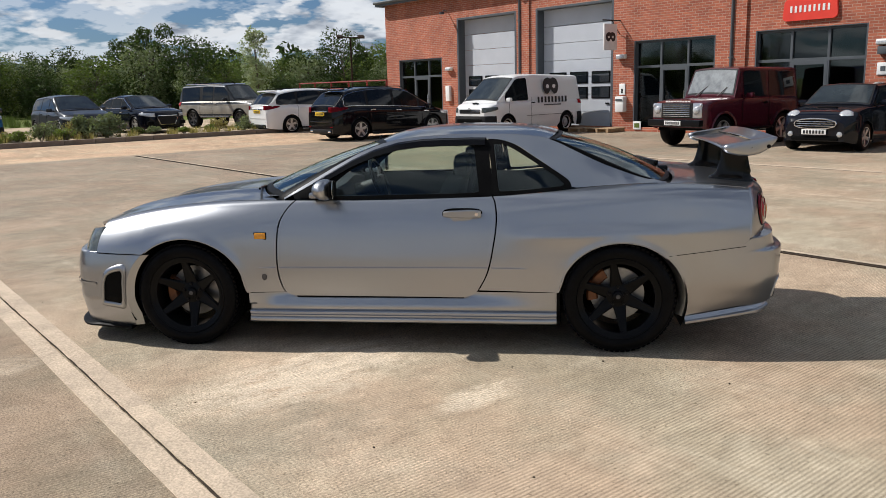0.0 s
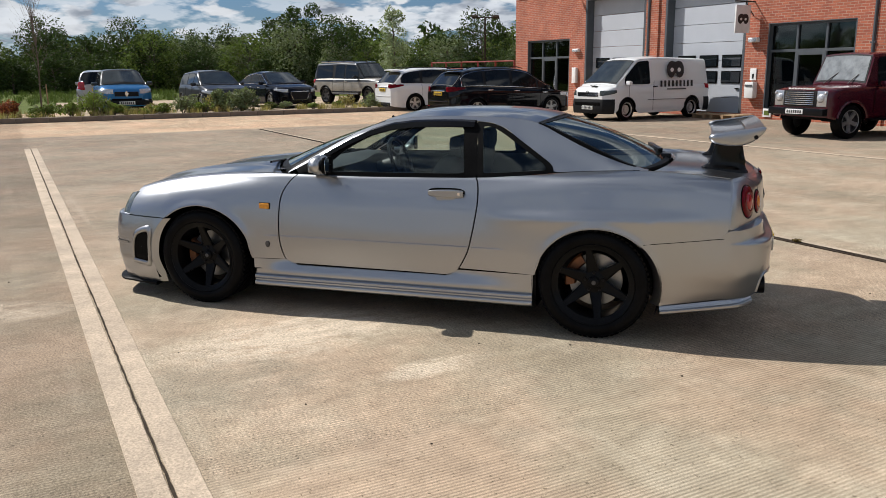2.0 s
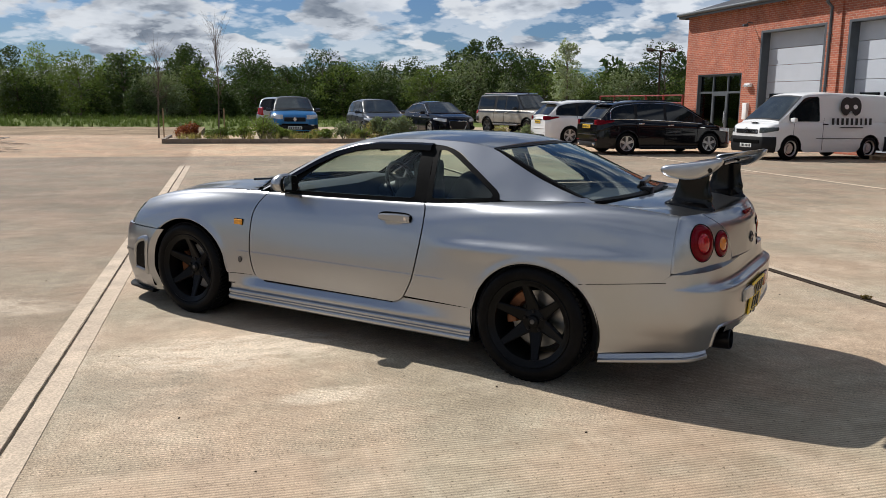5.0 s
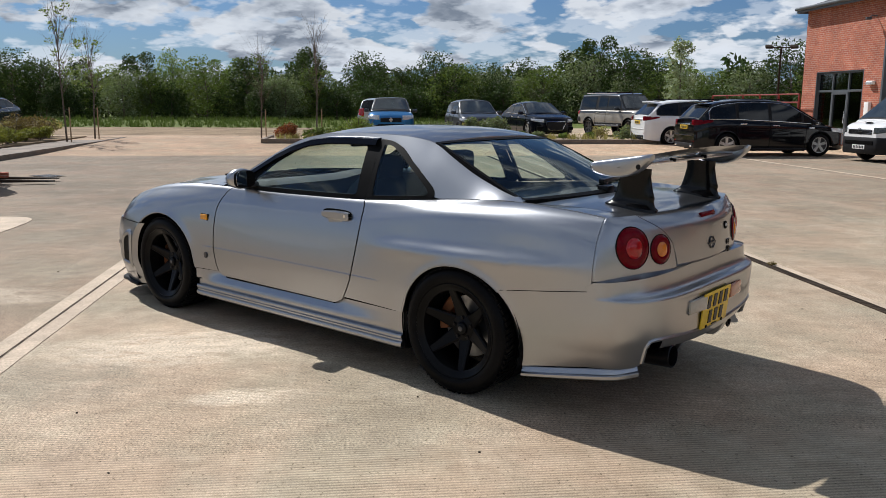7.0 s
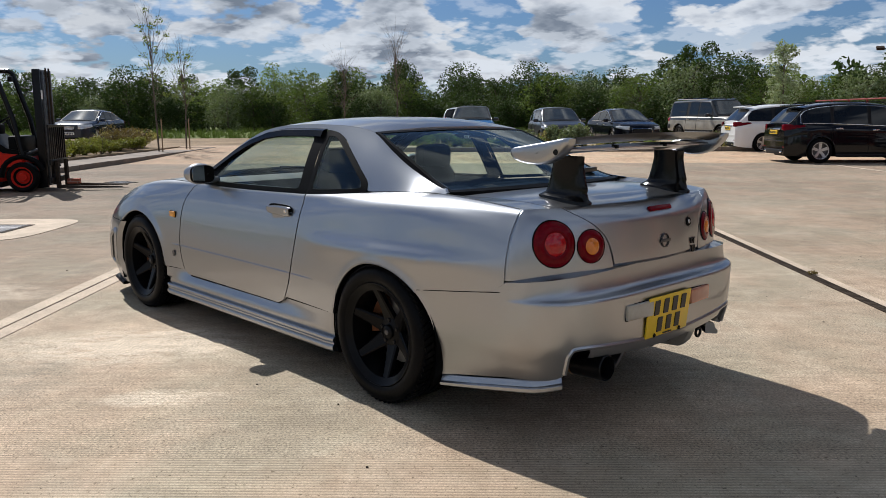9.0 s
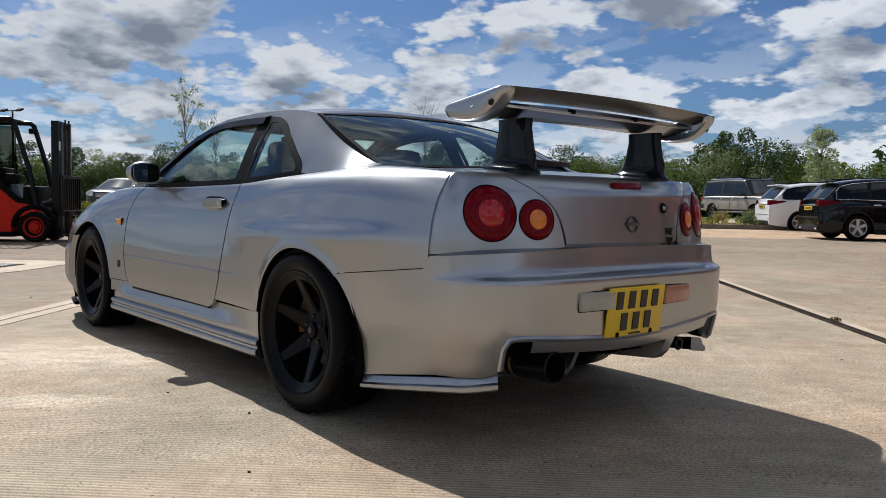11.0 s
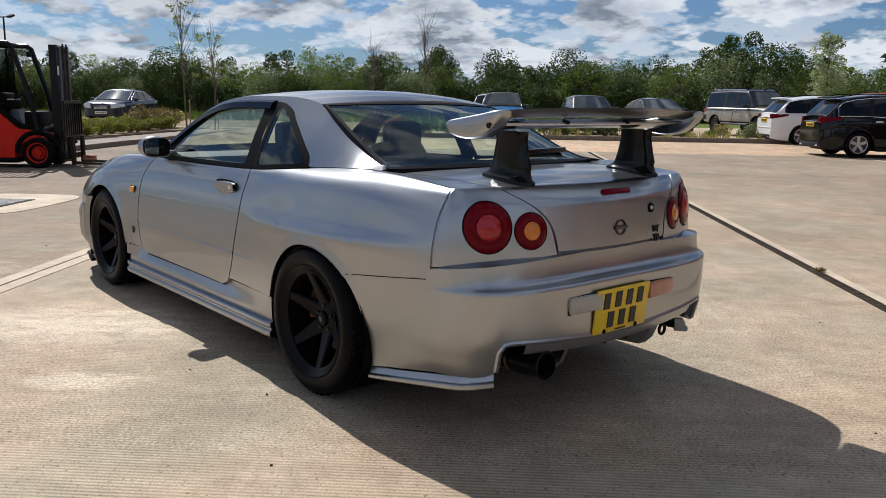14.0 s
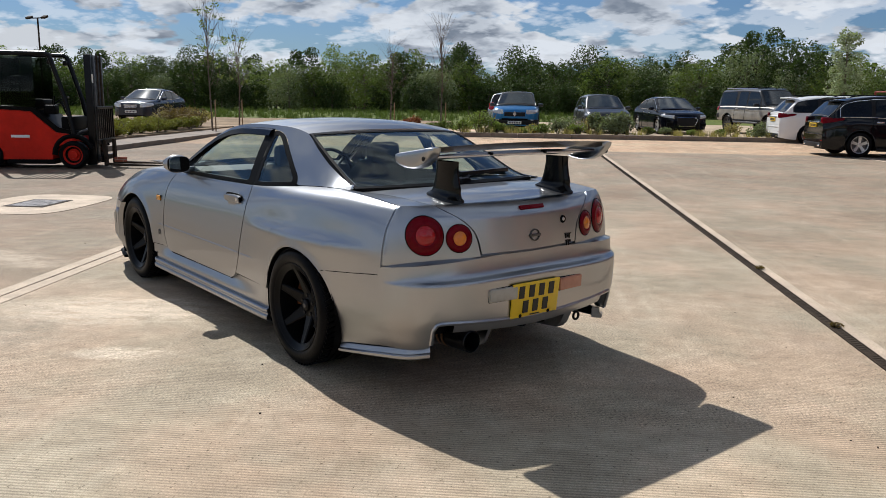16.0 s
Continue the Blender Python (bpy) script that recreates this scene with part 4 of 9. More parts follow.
MAT["headlamp_glass"] = material("dark_headlamp_glass", (0.06, 0.07, 0.068), 0.15, coat=0.25, var=0.5, scale=18)
MAT["lamp_marker"] = material("amber_marker_lens", (0.80, 0.33, 0.03), 0.25, coat=0.4, var=0.15, scale=60)
MAT["stand_black"] = material("gloss_black_stand", (0.004, 0.004, 0.0045), 0.12, spec=0.25, var=0.2, scale=9)
MAT["mirror_glass"] = material("mirror_glass", (0.75, 0.78, 0.80), 0.02, metal=1.0)
MAT["rear_glass"] = glass_material("dark_rear_car_glass", (0.80, 0.91, 0.86), 0.0, 0.95, 0.05, 0.7)
MAT["car_glass"] = glass_material("green_tinted_car_glass", (0.83, 0.94, 0.88), 0.0, 0.98, 0.06)

BELT_Z = [(-2.1, 0.715), (-1.95, 0.765), (-1.8, 0.805), (-1.6, 0.848), (-1.33, 0.885), (-1.0, 0.908), (-0.73, 0.912), (-0.3, 0.910), (0.2, 0.917),
          (0.6, 0.926), (0.9, 0.948), (1.2, 0.972), (1.6, 0.988), (2.06, 0.958), (2.2, 0.94)]
BELT_W = [(-2.1, 0.60), (-1.85, 0.655), (-1.63, 0.675), (-1.33, 0.70), (-1.0, 0.72), (-0.73, 0.742), (-0.3, 0.752), (0.2, 0.752), (0.6, 0.745),
          (0.9, 0.734), (1.1, 0.702), (1.3, 0.684), (1.5, 0.684), (1.7, 0.702), (2.06, 0.698), (2.2, 0.66)]
# half-widths at five heights between sill and belt
RING = [0.0, 0.28, 0.56, 0.80, 0.93]
SIDE_X = [-2.1, -1.85, -1.63, -1.33, -1.0, -0.73, -0.3, 0.2, 0.6, 0.9, 1.33, 1.7, 2.06, 2.2]
SIDE_W = [
    [0.78, 0.855, 0.882, 0.888, 0.866, 0.846, 0.842, 0.842, 0.848, 0.862, 0.888, 0.836, 0.792, 0.76],
    [0.78, 0.858, 0.885, 0.890, 0.868, 0.852, 0.848, 0.848, 0.853, 0.866, 0.890, 0.850, 0.808, 0.78],
    [0.76, 0.842, 0.872, 0.879, 0.858, 0.840, 0.833, 0.832, 0.839, 0.861, 0.888, 0.862, 0.806, 0.78],
    [0.705, 0.785, 0.818, 0.833, 0.825, 0.812, 0.806, 0.806, 0.811, 0.832, 0.848, 0.836, 0.782, 0.75],
    [0.655, 0.72, 0.748, 0.768, 0.775, 0.779, 0.778, 0.778, 0.775, 0.788, 0.802, 0.788, 0.742, 0.70],
]
SIDE_T = [list(zip(SIDE_X, r)) for r in SIDE_W]
ARCHES = ((-1.325, 0.318, 0.398, 0.372), (1.345, 0.318, 0.368, 0.350))
SILL = 0.34


def belt(x):
    return lerp_table(BELT_W, x), lerp_table(BELT_Z, x)


def side_w(x, z):
    """Half-width of the body side at a place along it and a height."""
    wb, zb = belt(x)
    tab = [(SILL + f * (zb - SILL), lerp_table(t, x)) for f, t in zip(RING, SIDE_T)]
    tab += [(SILL + 0.982 * (zb - SILL), 0.45 * tab[-1][1] + 0.55 * wb), (zb, wb)]
    w = lerp_table(tab, z)
    for cx, cz, a, b in ARCHES:
        d = math.hypot((x - cx) / a, (z - cz) / b)
        if 0.9 < d < 1.6 and z > 0.2:
            w += 0.007 * math.exp(-((d - 1.0) / 0.07) ** 2)
    # haunch over the rear wheel: a soft ledge that grows out behind the door, upright above and full below
    if x > 0.64:
        grow = min(1.0, (x - 0.64) / 0.30) * min(1.0, max(0.0, (2.10 - x) / 0.50))
        grow = grow * grow * (3 - 2 * grow)
        rz = 0.728 + 0.026 * (x - 0.72)
        above = 1 / (1 + math.exp(-(z - rz) / 0.011))
        w += grow * (0.006 * math.exp(-((z - rz + 0.03) / 0.055) ** 2) - 0.021 * above * math.exp(-(max(0.0, z - rz) / 0.120) ** 2))
    return w


def spline(pts, n):
    """n points evenly spaced along a smooth curve through pts."""
    P = [Vector(p) for p in pts]
    P = [2 * P[0] - P[1]] + P + [2 * P[-1] - P[-2]]
    dense = []
    for i in range(1, len(P) - 2):
        for k in range(16):
            t = k / 16
            a, b, c, d = P[i - 1], P[i], P[i + 1], P[i + 2]
            dense.append(0.5 * (2 * b + (c - a) * t + (2 * a - 5 * b + 4 * c - d) * t * t + (3 * b - a - 3 * c + d) * t**3))
    dense.append(P[-2])
    return even(dense, n)


def even(dense, n):
    dense = [Vector(p) for p in dense]
    run = [0.0]
    for a, b in zip(dense, dense[1:]):
        run.append(run[-1] + (b - a).length)
    out, k = [], 0
    for i in range(n):
        s = run[-1] * i / (n - 1)
        while k < len(run) - 2 and run[k + 1] < s:
            k += 1
        h = run[k + 1] - run[k]
        out.append(dense[k].lerp(dense[k + 1], (s - run[k]) / h if h else 0))
    return out


def arch_pts(k, a0, a1, n):
    cx, cz, a, b = ARCHES[k]
    return [Vector((cx - a * math.cos(radians(a0 + (a1 - a0) * i / (n - 1))), cz + b * math.sin(radians(a0 + (a1 - a0) * i / (n - 1))))) for i in range(n)]


def coons(bottom, top, left, right):
    """A grid of plan points filling four edges; left and right run from bottom to top."""
    nu, nv = len(bottom), len(left)
    span = bottom[-1].x - bottom[0].x
    rows = []
    for j in range(nv):
        v = j / (nv - 1)
        row = []
        for i in range(nu):
            u = (bottom[i].x - bottom[0].x) / span
            p = (bottom[i] * (1 - v) + top[i] * v) + (left[j] * (1 - u) + right[j] * u)
            p -= (bottom[0] * (1 - u) + bottom[-1] * u) * (1 - v) + (top[0] * (1 - u) + top[-1] * u) * v
            row.append(p)
        rows.append(row)
    return rows


def shrink(rows, gap):
    """Pulls the edge of a grid in by half a panel gap."""
    for j in range(len(rows)):
        for a, b in ((0, 1), (-1, -2)):
            d = rows[j][b] - rows[j][a]
            rows[j][a] = rows[j][a] + d.normalized() * min(gap, d.length * 0.45)
    for a, b in ((0, 1), (-1, -2)):
        for i in range(len(rows[0])):
            d = rows[b][i] - rows[a][i]
            rows[a][i] = rows[a][i] + d.normalized() * min(gap, d.length * 0.45)
    return rows


def sheet(rows, inward, depth=0.018, flip=False):
    """A pressed panel: a grid with its border folded inwards."""
    b = Build()
    rows = [[Vector(p) for p in r] for r in rows]
    if flip:
        rows = [r[::-1] for r in rows]
    b.grid(rows)
    nu, nv = len(rows[0]), len(rows)
    ring = [rows[0][i] for i in range(nu)] + [rows[j][-1] for j in range(1, nv)] + [rows[-1][i] for i in range(nu - 2, -1, -1)] + [rows[j][0] for j in range(nv - 2, 0, -1)]
    inner = [p + inward(p).normalized() * depth for p in ring]
    k = len(ring)
    b.add(ring + inner, [(i, k + i, k + (i + 1) % k, (i + 1) % k) for i in range(k)])
    return b


def to_side(rows, sg, off=0.0):
    return [[Vector((p.x, sg * (side_w(p.x, p.y) + off), p.y)) for p in r] for r in rows]


def tx(bottom, x0, x1):
    """Top edge along the belt, over the columns of a bottom edge."""
    a, c = bottom[0].x, bottom[-1].x
    out = []
    for p in bottom:
        x = x0 + (x1 - x0) * (p.x - a) / (c - a)
        out.append(Vector((x, belt(x)[1])))
    return out


car = thing("sports_car", Matrix.Identity(4), "silver two-door sports coupe with black wheels and a rear wing", "car")
DOOR_FRONT = [(-0.640, 0.326), (-0.690, 0.352), (-0.714, 0.402), (-0.731, 0.490), (-0.733, 0.632), (-0.718, 0.772), (-0.672, 0.859), (-0.622, 0.9105)]
DOOR_REAR = [(0.430, 0.322), (0.486, 0.348), (0.515, 0.383), (0.567, 0.491), (0.603, 0.661), (0.618, 0.796), (0.607, 0.890), (0.590, 0.9255)]
GAP = 0.0045


def door_curve(pts, n, from_z=None):
    p = [Vector(q) for q in pts if from_z is None or q[1] > from_z[1]]
    return spline(([Vector(from_z)] if from_z else []) + p, n)


def side_in(p):
    return Vector((0, -p.y, 0))


NV = 48
for sg in (-1, 1):
    mir = sg > 0
    # front wing
    bot = even([Vector((-1.938, 0.592)), Vector((-1.628, 0.592))], 7)[:-1] + arch_pts(0, 47, 176, 26) + even([Vector((-0.905, 0.347)), Vector((-0.684, 0.349))], 5)
    top = tx(bot, -1.925, -0.624)
    rows = shrink(coons(bot, top, spline([bot[0], (-1.936, 0.66), (-1.931, 0.72), top[0]], NV), door_curve(DOOR_FRONT, NV, (-0.684, 0.349))), GAP)
    part("front_wing", sheet(to_side(rows, sg), side_in, flip=mir), "paint", car)
    # door
    bot = even([Vector((-0.640, 0.326)), Vector((0.430, 0.322))], 40)
    rows = shrink(coons(bot, tx(bot, -0.622, 0.590), door_curve(DOOR_FRONT, NV), door_curve(DOOR_REAR, NV)), GAP)
    door = part("door", sheet(to_side(rows, sg), side_in, flip=mir), "paint", car)
    # rear quarter
    bot = even([Vector((0.500, 0.367)), Vector((0.975, 0.360))], 10)[:-1] + arch_pts(1, 7, 136, 28) + even([Vector((1.615, 0.584)), Vector((2.07, 0.634))], 10)[1:]
    top = tx(bot, 0.590, 2.07)
    rows = shrink(coons(bot, top, door_curve(DOOR_REAR, NV, (0.500, 0.367)), even([Vector((2.07, 0.634)), top[-1]], NV)), GAP)
    part("rear_quarter", sheet(to_side(rows, sg), side_in, flip=mir), "paint", car)
    part("panel_gap", Build().tube([(x, sg * (side_w(x, 0.5845 + 0.049 * (x - 1.615) / 0.44) + 0.0005), 0.5825 + 0.049 * (x - 1.615) / 0.44) for x in [1.612 + 0.435 * i / 16 for i in range(17)]], 0.0018, 6), "black_plastic", car)
    # side skirt with two ledges
    prof = [(-0.014, 0.346), (-0.014, 0.327), (-0.008, 0.318), (0.006, 0.284), (0.012, 0.274), (0.013, 0.244), (0.012, 0.241), (0.030, 0.237), (0.036, 0.231), (0.037, 0.219), (0.029, 0.209), (0.029, 0.201), (0.039, 0.194), (0.042, 0.186), (0.040, 0.174), (0.030, 0.165), (-0.06, 0.163)]
    rows = []
    for i in range(44):
        x = -0.922 + 1.893 * i / 43
        e = min(1.0, (x + 0.922) / 0.06 + 0.35, (0.971 - x) / 0.04 + 0.4)
        wedge = 1.0 if x < 0.45 else max(0.0, 1 - (x - 0.45) / 0.45)
        base = 0.835 + 0.004 * abs(x)
        row = []
        for d, z in prof:
            if z > 0.28:
                d = d * wedge + 0.012 * (1 - wedge)
                fl = max(0.0, min(1.0, (-0.68 - x) / 0.14))
                d = d * (1 - fl) + (side_w(x, 0.352) - base - 0.002) / (0.6 + 0.4 * e) * fl
            row.append(Vector((x, sg * (base + d * (0.6 + 0.4 * e)), z + (0.012 * max(0.0, (x + 0.2) / 1.17) if z > 0.32 else 0))))
        rows.append(row)
    skirt = Build().grid([r[::-1] for r in rows] if mir else rows)
    for r, fl in ((rows[0], mir), (rows[-1], not mir)):
        back = [Vector((p.x, sg * 0.74, p.z)) for p in r]
        skirt.grid([r, back] if fl else [back, r])
    part("side_skirt", skirt, "paint", car, "silver side skirt with a stepped lip", smooth=32)
    part("door_gap", Build().tube([(-0.62 + 1.04 * i / 20, sg * (0.832 + 0.004 * abs(-0.62 + 1.04 * i / 20)), 0.3235) for i in range(21)], 0.0075, 6), "black_plastic", car)
    # fine pressed line along the flank
    for xa, xb in ((-0.86, -0.742), (-0.722, 0.566), (0.584, 0.80)):
        xs = [xa + (xb - xa) * i / 24 for i in range(25)]
        rows = [[Vector((x, sg * (side_w(x, 0.504 + dz) + o * min(1.0, (x + 0.87) / 0.1, (0.81 - x) / 0.1)), 0.504 + dz)) for x in xs] for dz, o in ((0.007, 0.0), (0.002, 0.0035), (-0.002, 0.0035), (-0.003, -0.001))]
        part("pressed_line", Build().grid(rows if mir else [r[::-1] for r in rows]), "paint", car, smooth=20)
    # amber side marker, badge and flush handle
    p = Vector((-0.836, sg * (side_w(-0.836, 0.701) + 0.003), 0.701))
    mk = part("side_marker", Build().box(p, (0.072, 0.014, 0.036), 0.006), "lamp_marker", car, "amber side repeater lamp")
    part("bezel", Build().box(p - Vector((0, sg * 0.005, 0)), (0.082, 0.008, 0.045), 0.004), "black_plastic", mk)
    p = Vector((-0.818, sg * (side_w(-0.818, 0.447) + 0.002), 0.447))
    o = [(0.016 * math.cos(a) * (1 + 0.2 * math.sin(a)), 0.021 * math.sin(a)) for a in [2 * math.pi * i / 14 for i in range(14)]]
    part("wing_badge", Build().prism(o, Matrix.Translation(p) @ pose(0, 0, 0, 90, 0, 0 if sg < 0 else 180), 0.004, 0.001), "steel_dark", car, "small grey badge")
    hz = 0.815
    hb = Build()
    ring = []
    for i in range(24):
        x = 0.300 + 0.228 * i / 23
        k = math.sin(math.pi * min(1, (i + 0.4) / 23.8)) ** 0.16
        h = 0.028 * k * (0.74 + 0.26 * i / 23)
        out = 0.024 * k
        ww = side_w(x, hz)
        ring.append([Vector((x, sg * (ww + d), hz + 0.012 + zz)) for d, zz in ((-0.002, h), (out * 0.85, h), (out, h * 0.74), (out, -h * 0.74), (out * 0.8, -h), (-0.002, -h))])
    hb.grid([r[::-1] for r in ring] if mir else ring)
    hd = part("handle", hb, "paint", door, "silver pull handle", smooth=25)
    gap = [(0.414 + 0.120 * c * abs(c) ** -0.45, 0.0335 * s * abs(s) ** -0.3) for c, s in ((math.cos(a), math.sin(a)) for a in [2 * math.pi * (i + 0.5) / 40 for i in range(40)])]
    part("handle_gap", Build().prism(gap, Matrix.Translation((0, sg * (side_w(0.41, hz + 0.01) - 0.004), hz + 0.012)) @ pose(0, 0, 0, 90 if sg < 0 else -90, 0, 0), 0.006), "black_plastic", hd)
    o = [(0.062 * math.cos(a), 0.030 * math.sin(a)) for a in [2 * math.pi * i / 24 for i in range(24)]]
    part("handle_recess", Build().prism(o, Matrix.Translation((0.41, sg * (side_w(0.41, 0.795) - 0.003), 0.802)) @ pose(0, 0, 0, 90 if sg < 0 else -90, 0, 0), 0.0055), "paint", hd)
    part("lock", Build().lathe([(0.0, 0.004), (0.010, 0.004), (0.012, 0)], Matrix.Translation((0.500, sg * (side_w(0.5, 0.827) + 0.022), 0.827)) @ pose(0, 0, 0, 90 if sg < 0 else -90, 0, 0), 16), "chrome", hd)

# ---- roof, pillars and glass
RAIL_Z = [(-0.72, 0.912), (-0.5, 1.040), (-0.35, 1.125), (-0.2, 1.198), (-0.05, 1.248), (0.15, 1.276), (0.4, 1.284), (0.65, 1.280), (0.85, 1.262),
          (0.95, 1.240), (1.1, 1.182), (1.3, 1.094), (1.5, 1.014), (1.62, 0.986)]
RAIL_W = [(-0.72, 0.735), (-0.35, 0.638), (0.0, 0.580), (0.5, 0.550), (0.9, 0.542), (1.1, 0.570), (1.25, 0.586), (1.45, 0.604), (1.62, 0.630)]
WIN_TOP = [(-0.70, 0.913), (-0.5, 1.018), (-0.35, 1.102), (-0.2, 1.176), (0.0, 1.236), (0.2, 1.256), (0.45, 1.258), (0.62, 1.249), (0.72, 1.220),
           (0.83, 1.152), (0.95, 1.074), (1.02, 1.026), (1.048, 1.003), (1.062, 0.968)]


def rail(x):
    return lerp_table(RAIL_W, x), lerp_table(RAIL_Z, x)


def cabin_w(x, z):
    """Half-width of the cabin side between belt and roof rail."""
    (wb, zb), (wr, zr) = belt(x), rail(x)
    f = max(0.0, min(1.0, (z - zb) / max(0.02, zr - zb)))
    turn = max(0.0, min(1.0, (x - 0.70) / 0.45))
    return wb + (wr - wb) * (1 - (1 - f) ** (1 + 0.15 * turn * turn * (3 - 2 * turn))) + 0.014 * math.sin(math.pi * f) * min(1, (zr - zb) / 0.3)


for sg in (-1, 1):
    mir = sg > 0

    def cab(x, z, off=0.0):
        return Vector((x, sg * (cabin_w(x, z) + off), z))

    # painted pillars and roof rail above the window line
    rows = []
    xs = [-0.70 + 2.31 * i / 80 for i in range(81)]
    for j in range(9):
        v, row = j / 8, []
        for x in xs:
            z0 = lerp_table(WIN_TOP, x) if x < 1.062 else belt(x)[1]
            if x >= 1.062:
                z0 = max(belt(x)[1] + 0.001, 0.968 - (x - 1.062) * 0.2) if x < 1.1 else belt(x)[1]
            z1 = max(rail(x)[1], z0 + 0.004)
            row.append(cab(x, z0 + (z1 - z0) * v))
        rows.append(row)
    part("pillar_panel", sheet(rows, side_in, 0.015, flip=mir), "paint", car)
    def window(name, outline, parent, label=""):
        """A pane cut to an outline, with a rounded black rubber edge round it."""
        pts = spline(outline + [outline[0]], 72)[:-1]
        c = sum(pts, Vector((0, 0))) / len(pts)
        rows = [[cab(*(c.lerp(p, k)), 0.0015) for p in pts] for k in (1.0, 0.75, 0.5, 0.25)]
        b = Build().grid([r[::-1] for r in rows] if not mir else rows, closed=True)
        n = len(b.v)
        b.add([cab(*c, 0.0015)], [])
        base = n - len(pts)
        b.f += [(base + i, base + (i + 1) % len(pts), n) if mir else (base + (i + 1) % len(pts), base + i, n) for i in range(len(pts))]
        pane = part(name, b, "car_glass", parent, label)
        pane.visible_shadow = False
        return pane, pts

    def surround(outer, inner, parent):
        a = Build()
        ro = [cab(*p, 0.002) for p in outer]
        ri = [cab(*p, 0.004) for p in inner]
        rk = [cab(*p, -0.02) for p in inner]
        a.grid([ro, ri, rk] if mir else [ro[::-1], ri[::-1], rk[::-1]], closed=True)
        return part("window_surround", a, "black_plastic", parent)

    door_out = [Vector((x, lerp_table(WIN_TOP, x) - 0.001)) for x in (-0.66, -0.5, -0.35, -0.2, -0.05, 0.1, 0.3, 0.5)] + [Vector((0.552, 1.25)), Vector((0.575, 1.1)), Vector((0.588, 0.93))] + [Vector((x, belt(x)[1] + 0.002)) for x in (0.4, 0.1, -0.2, -0.45, -0.60)]
    door_in = [Vector((-0.44, 0.955)), Vector((-0.30, 1.072)), Vector((-0.12, 1.165)), Vector((0.02, 1.205)), Vector((0.2, 1.222)), Vector((0.42, 1.224)), Vector((0.468, 1.215)), Vector((0.482, 1.15)), Vector((0.505, 1.0)), Vector((0.508, 0.952)), Vector((0.46, 0.944)), Vector((0.1, 0.938)), Vector((-0.25, 0.934)), Vector((-0.42, 0.934))]
    quarter_out = [Vector((0.548, 1.252)), Vector((0.63, 1.246))] + [Vector((x, lerp_table(WIN_TOP, x) - 0.001)) for x in (0.72, 0.83, 0.95, 1.02, 1.048)] + [Vector((1.060, 0.968)), Vector((1.045, 0.962))] + [Vector((x, belt(x)[1] + 0.002)) for x in (0.95, 0.8, 0.65)] + [Vector((0.596, 0.935)), Vector((0.58, 1.1))]
    quarter_in = [Vector((0.594, 1.222)), Vector((0.645, 1.222)), Vector((0.71, 1.194)), Vector((0.80, 1.140)), Vector((0.91, 1.070)), Vector((0.99, 1.014)), Vector((1.014, 0.990)), Vector((1.002, 0.976)), Vector((0.90, 0.968)), Vector((0.75, 0.956)), Vector((0.645, 0.952)), Vector((0.630, 0.965)), Vector((0.614, 1.08))]
    for nm, oo, ii in (("door_glass", door_out, door_in), ("quarter_glass", quarter_out, quarter_in)):
        pane, ip = window(nm, ii, car, "clear green-tinted side window")
        c = sum(ip, Vector((0, 0))) / len(ip)
        dense = spline(oo + [oo[0]], 3000)[:-1]
        op = []
        for p in ip:
            d = (p - c).normalized()
            op.append(max(dense, key=lambda q: (q - c).normalized().dot(d)))
        surround(op, ip, pane)
    # black wind deflector along the top of the door window
    b = Build()
    path = [(-0.52, 0.0), (-0.4, 0.0), (-0.28, 0), (-0.15, 0), (0.0, 0), (0.15, 0), (0.3, 0), (0.45, 0), (0.54, 0)]
    pr = [[], [], [], []]
    for x, _ in path:
        z = lerp_table(WIN_TOP, x)
        for k, (dz, off) in enumerate(((0.006, 0.003), (-0.004, 0.024), (-0.036, 0.020), (-0.042, 0.006))):
            pr[k].append(cab(x, z + dz, off))
    b.grid(pr if not mir else [r[::-1] for r in pr])
    part("wind_deflector", b, "stand_black", car, "smoked black wind deflector over the door window")
    # door mirror
    mb = Build()
    c0 = Vector((-0.415, sg * 0.855, 0.985))
    rr = []
    for i in range(13):
        t = i / 12
        a = math.pi * t
        r = max(0.02, math.sin(a) ** 0.45)
        yy = -0.09 + 0.18 * t
        rr.append([c0 + Vector((0.016 + (0.078 if math.cos(q) < 0 else 0.042) * r * math.cos(q) + 0.035 * (0.5 - t), sg * yy, 0.064 * r * math.sin(q) * (1.0 if t < 0.8 else 0.95))) for q in [2 * math.pi * k / 20 for k in range(20)]])
    mb.grid(rr if mir else [r[::-1] for r in rr], closed=True)
    mb.add(rr[0], [tuple(range(20))])
    mb.add(rr[-1], [tuple(range(20))])
    mm = part("door_mirror", mb, "paint", car, "silver door mirror on a short foot", smooth=60)
    o = [(0.076 * math.copysign(abs(math.cos(a)) ** 0.6, math.cos(a)), 0.052 * math.copysign(abs(math.sin(a)) ** 0.6, math.sin(a))) for a in [2 * math.pi * i / 28 for i in range(28)]]
    part("mirror_rim", Build().prism([(x * 1.03, y * 1.04) for x, y in o], Matrix.Translation(c0 + Vector((0.049, 0, 0))) @ pose(0, 0, 0, 90, 0, 90), 0.012, 0.004), "black_plastic", mm)
    part("mirror_glass", Build().prism(o, Matrix.Translation(c0 + Vector((0.0605, 0, 0))) @ pose(0, 0, 0, 90, 0, 90 - 9 * sg), 0.002), "mirror_glass", mm)
    part("mirror_foot", Build().box(Vector((-0.455, sg * 0.770, 0.944)), (0.13, 0.10, 0.036), 0.014), "paint", mm)
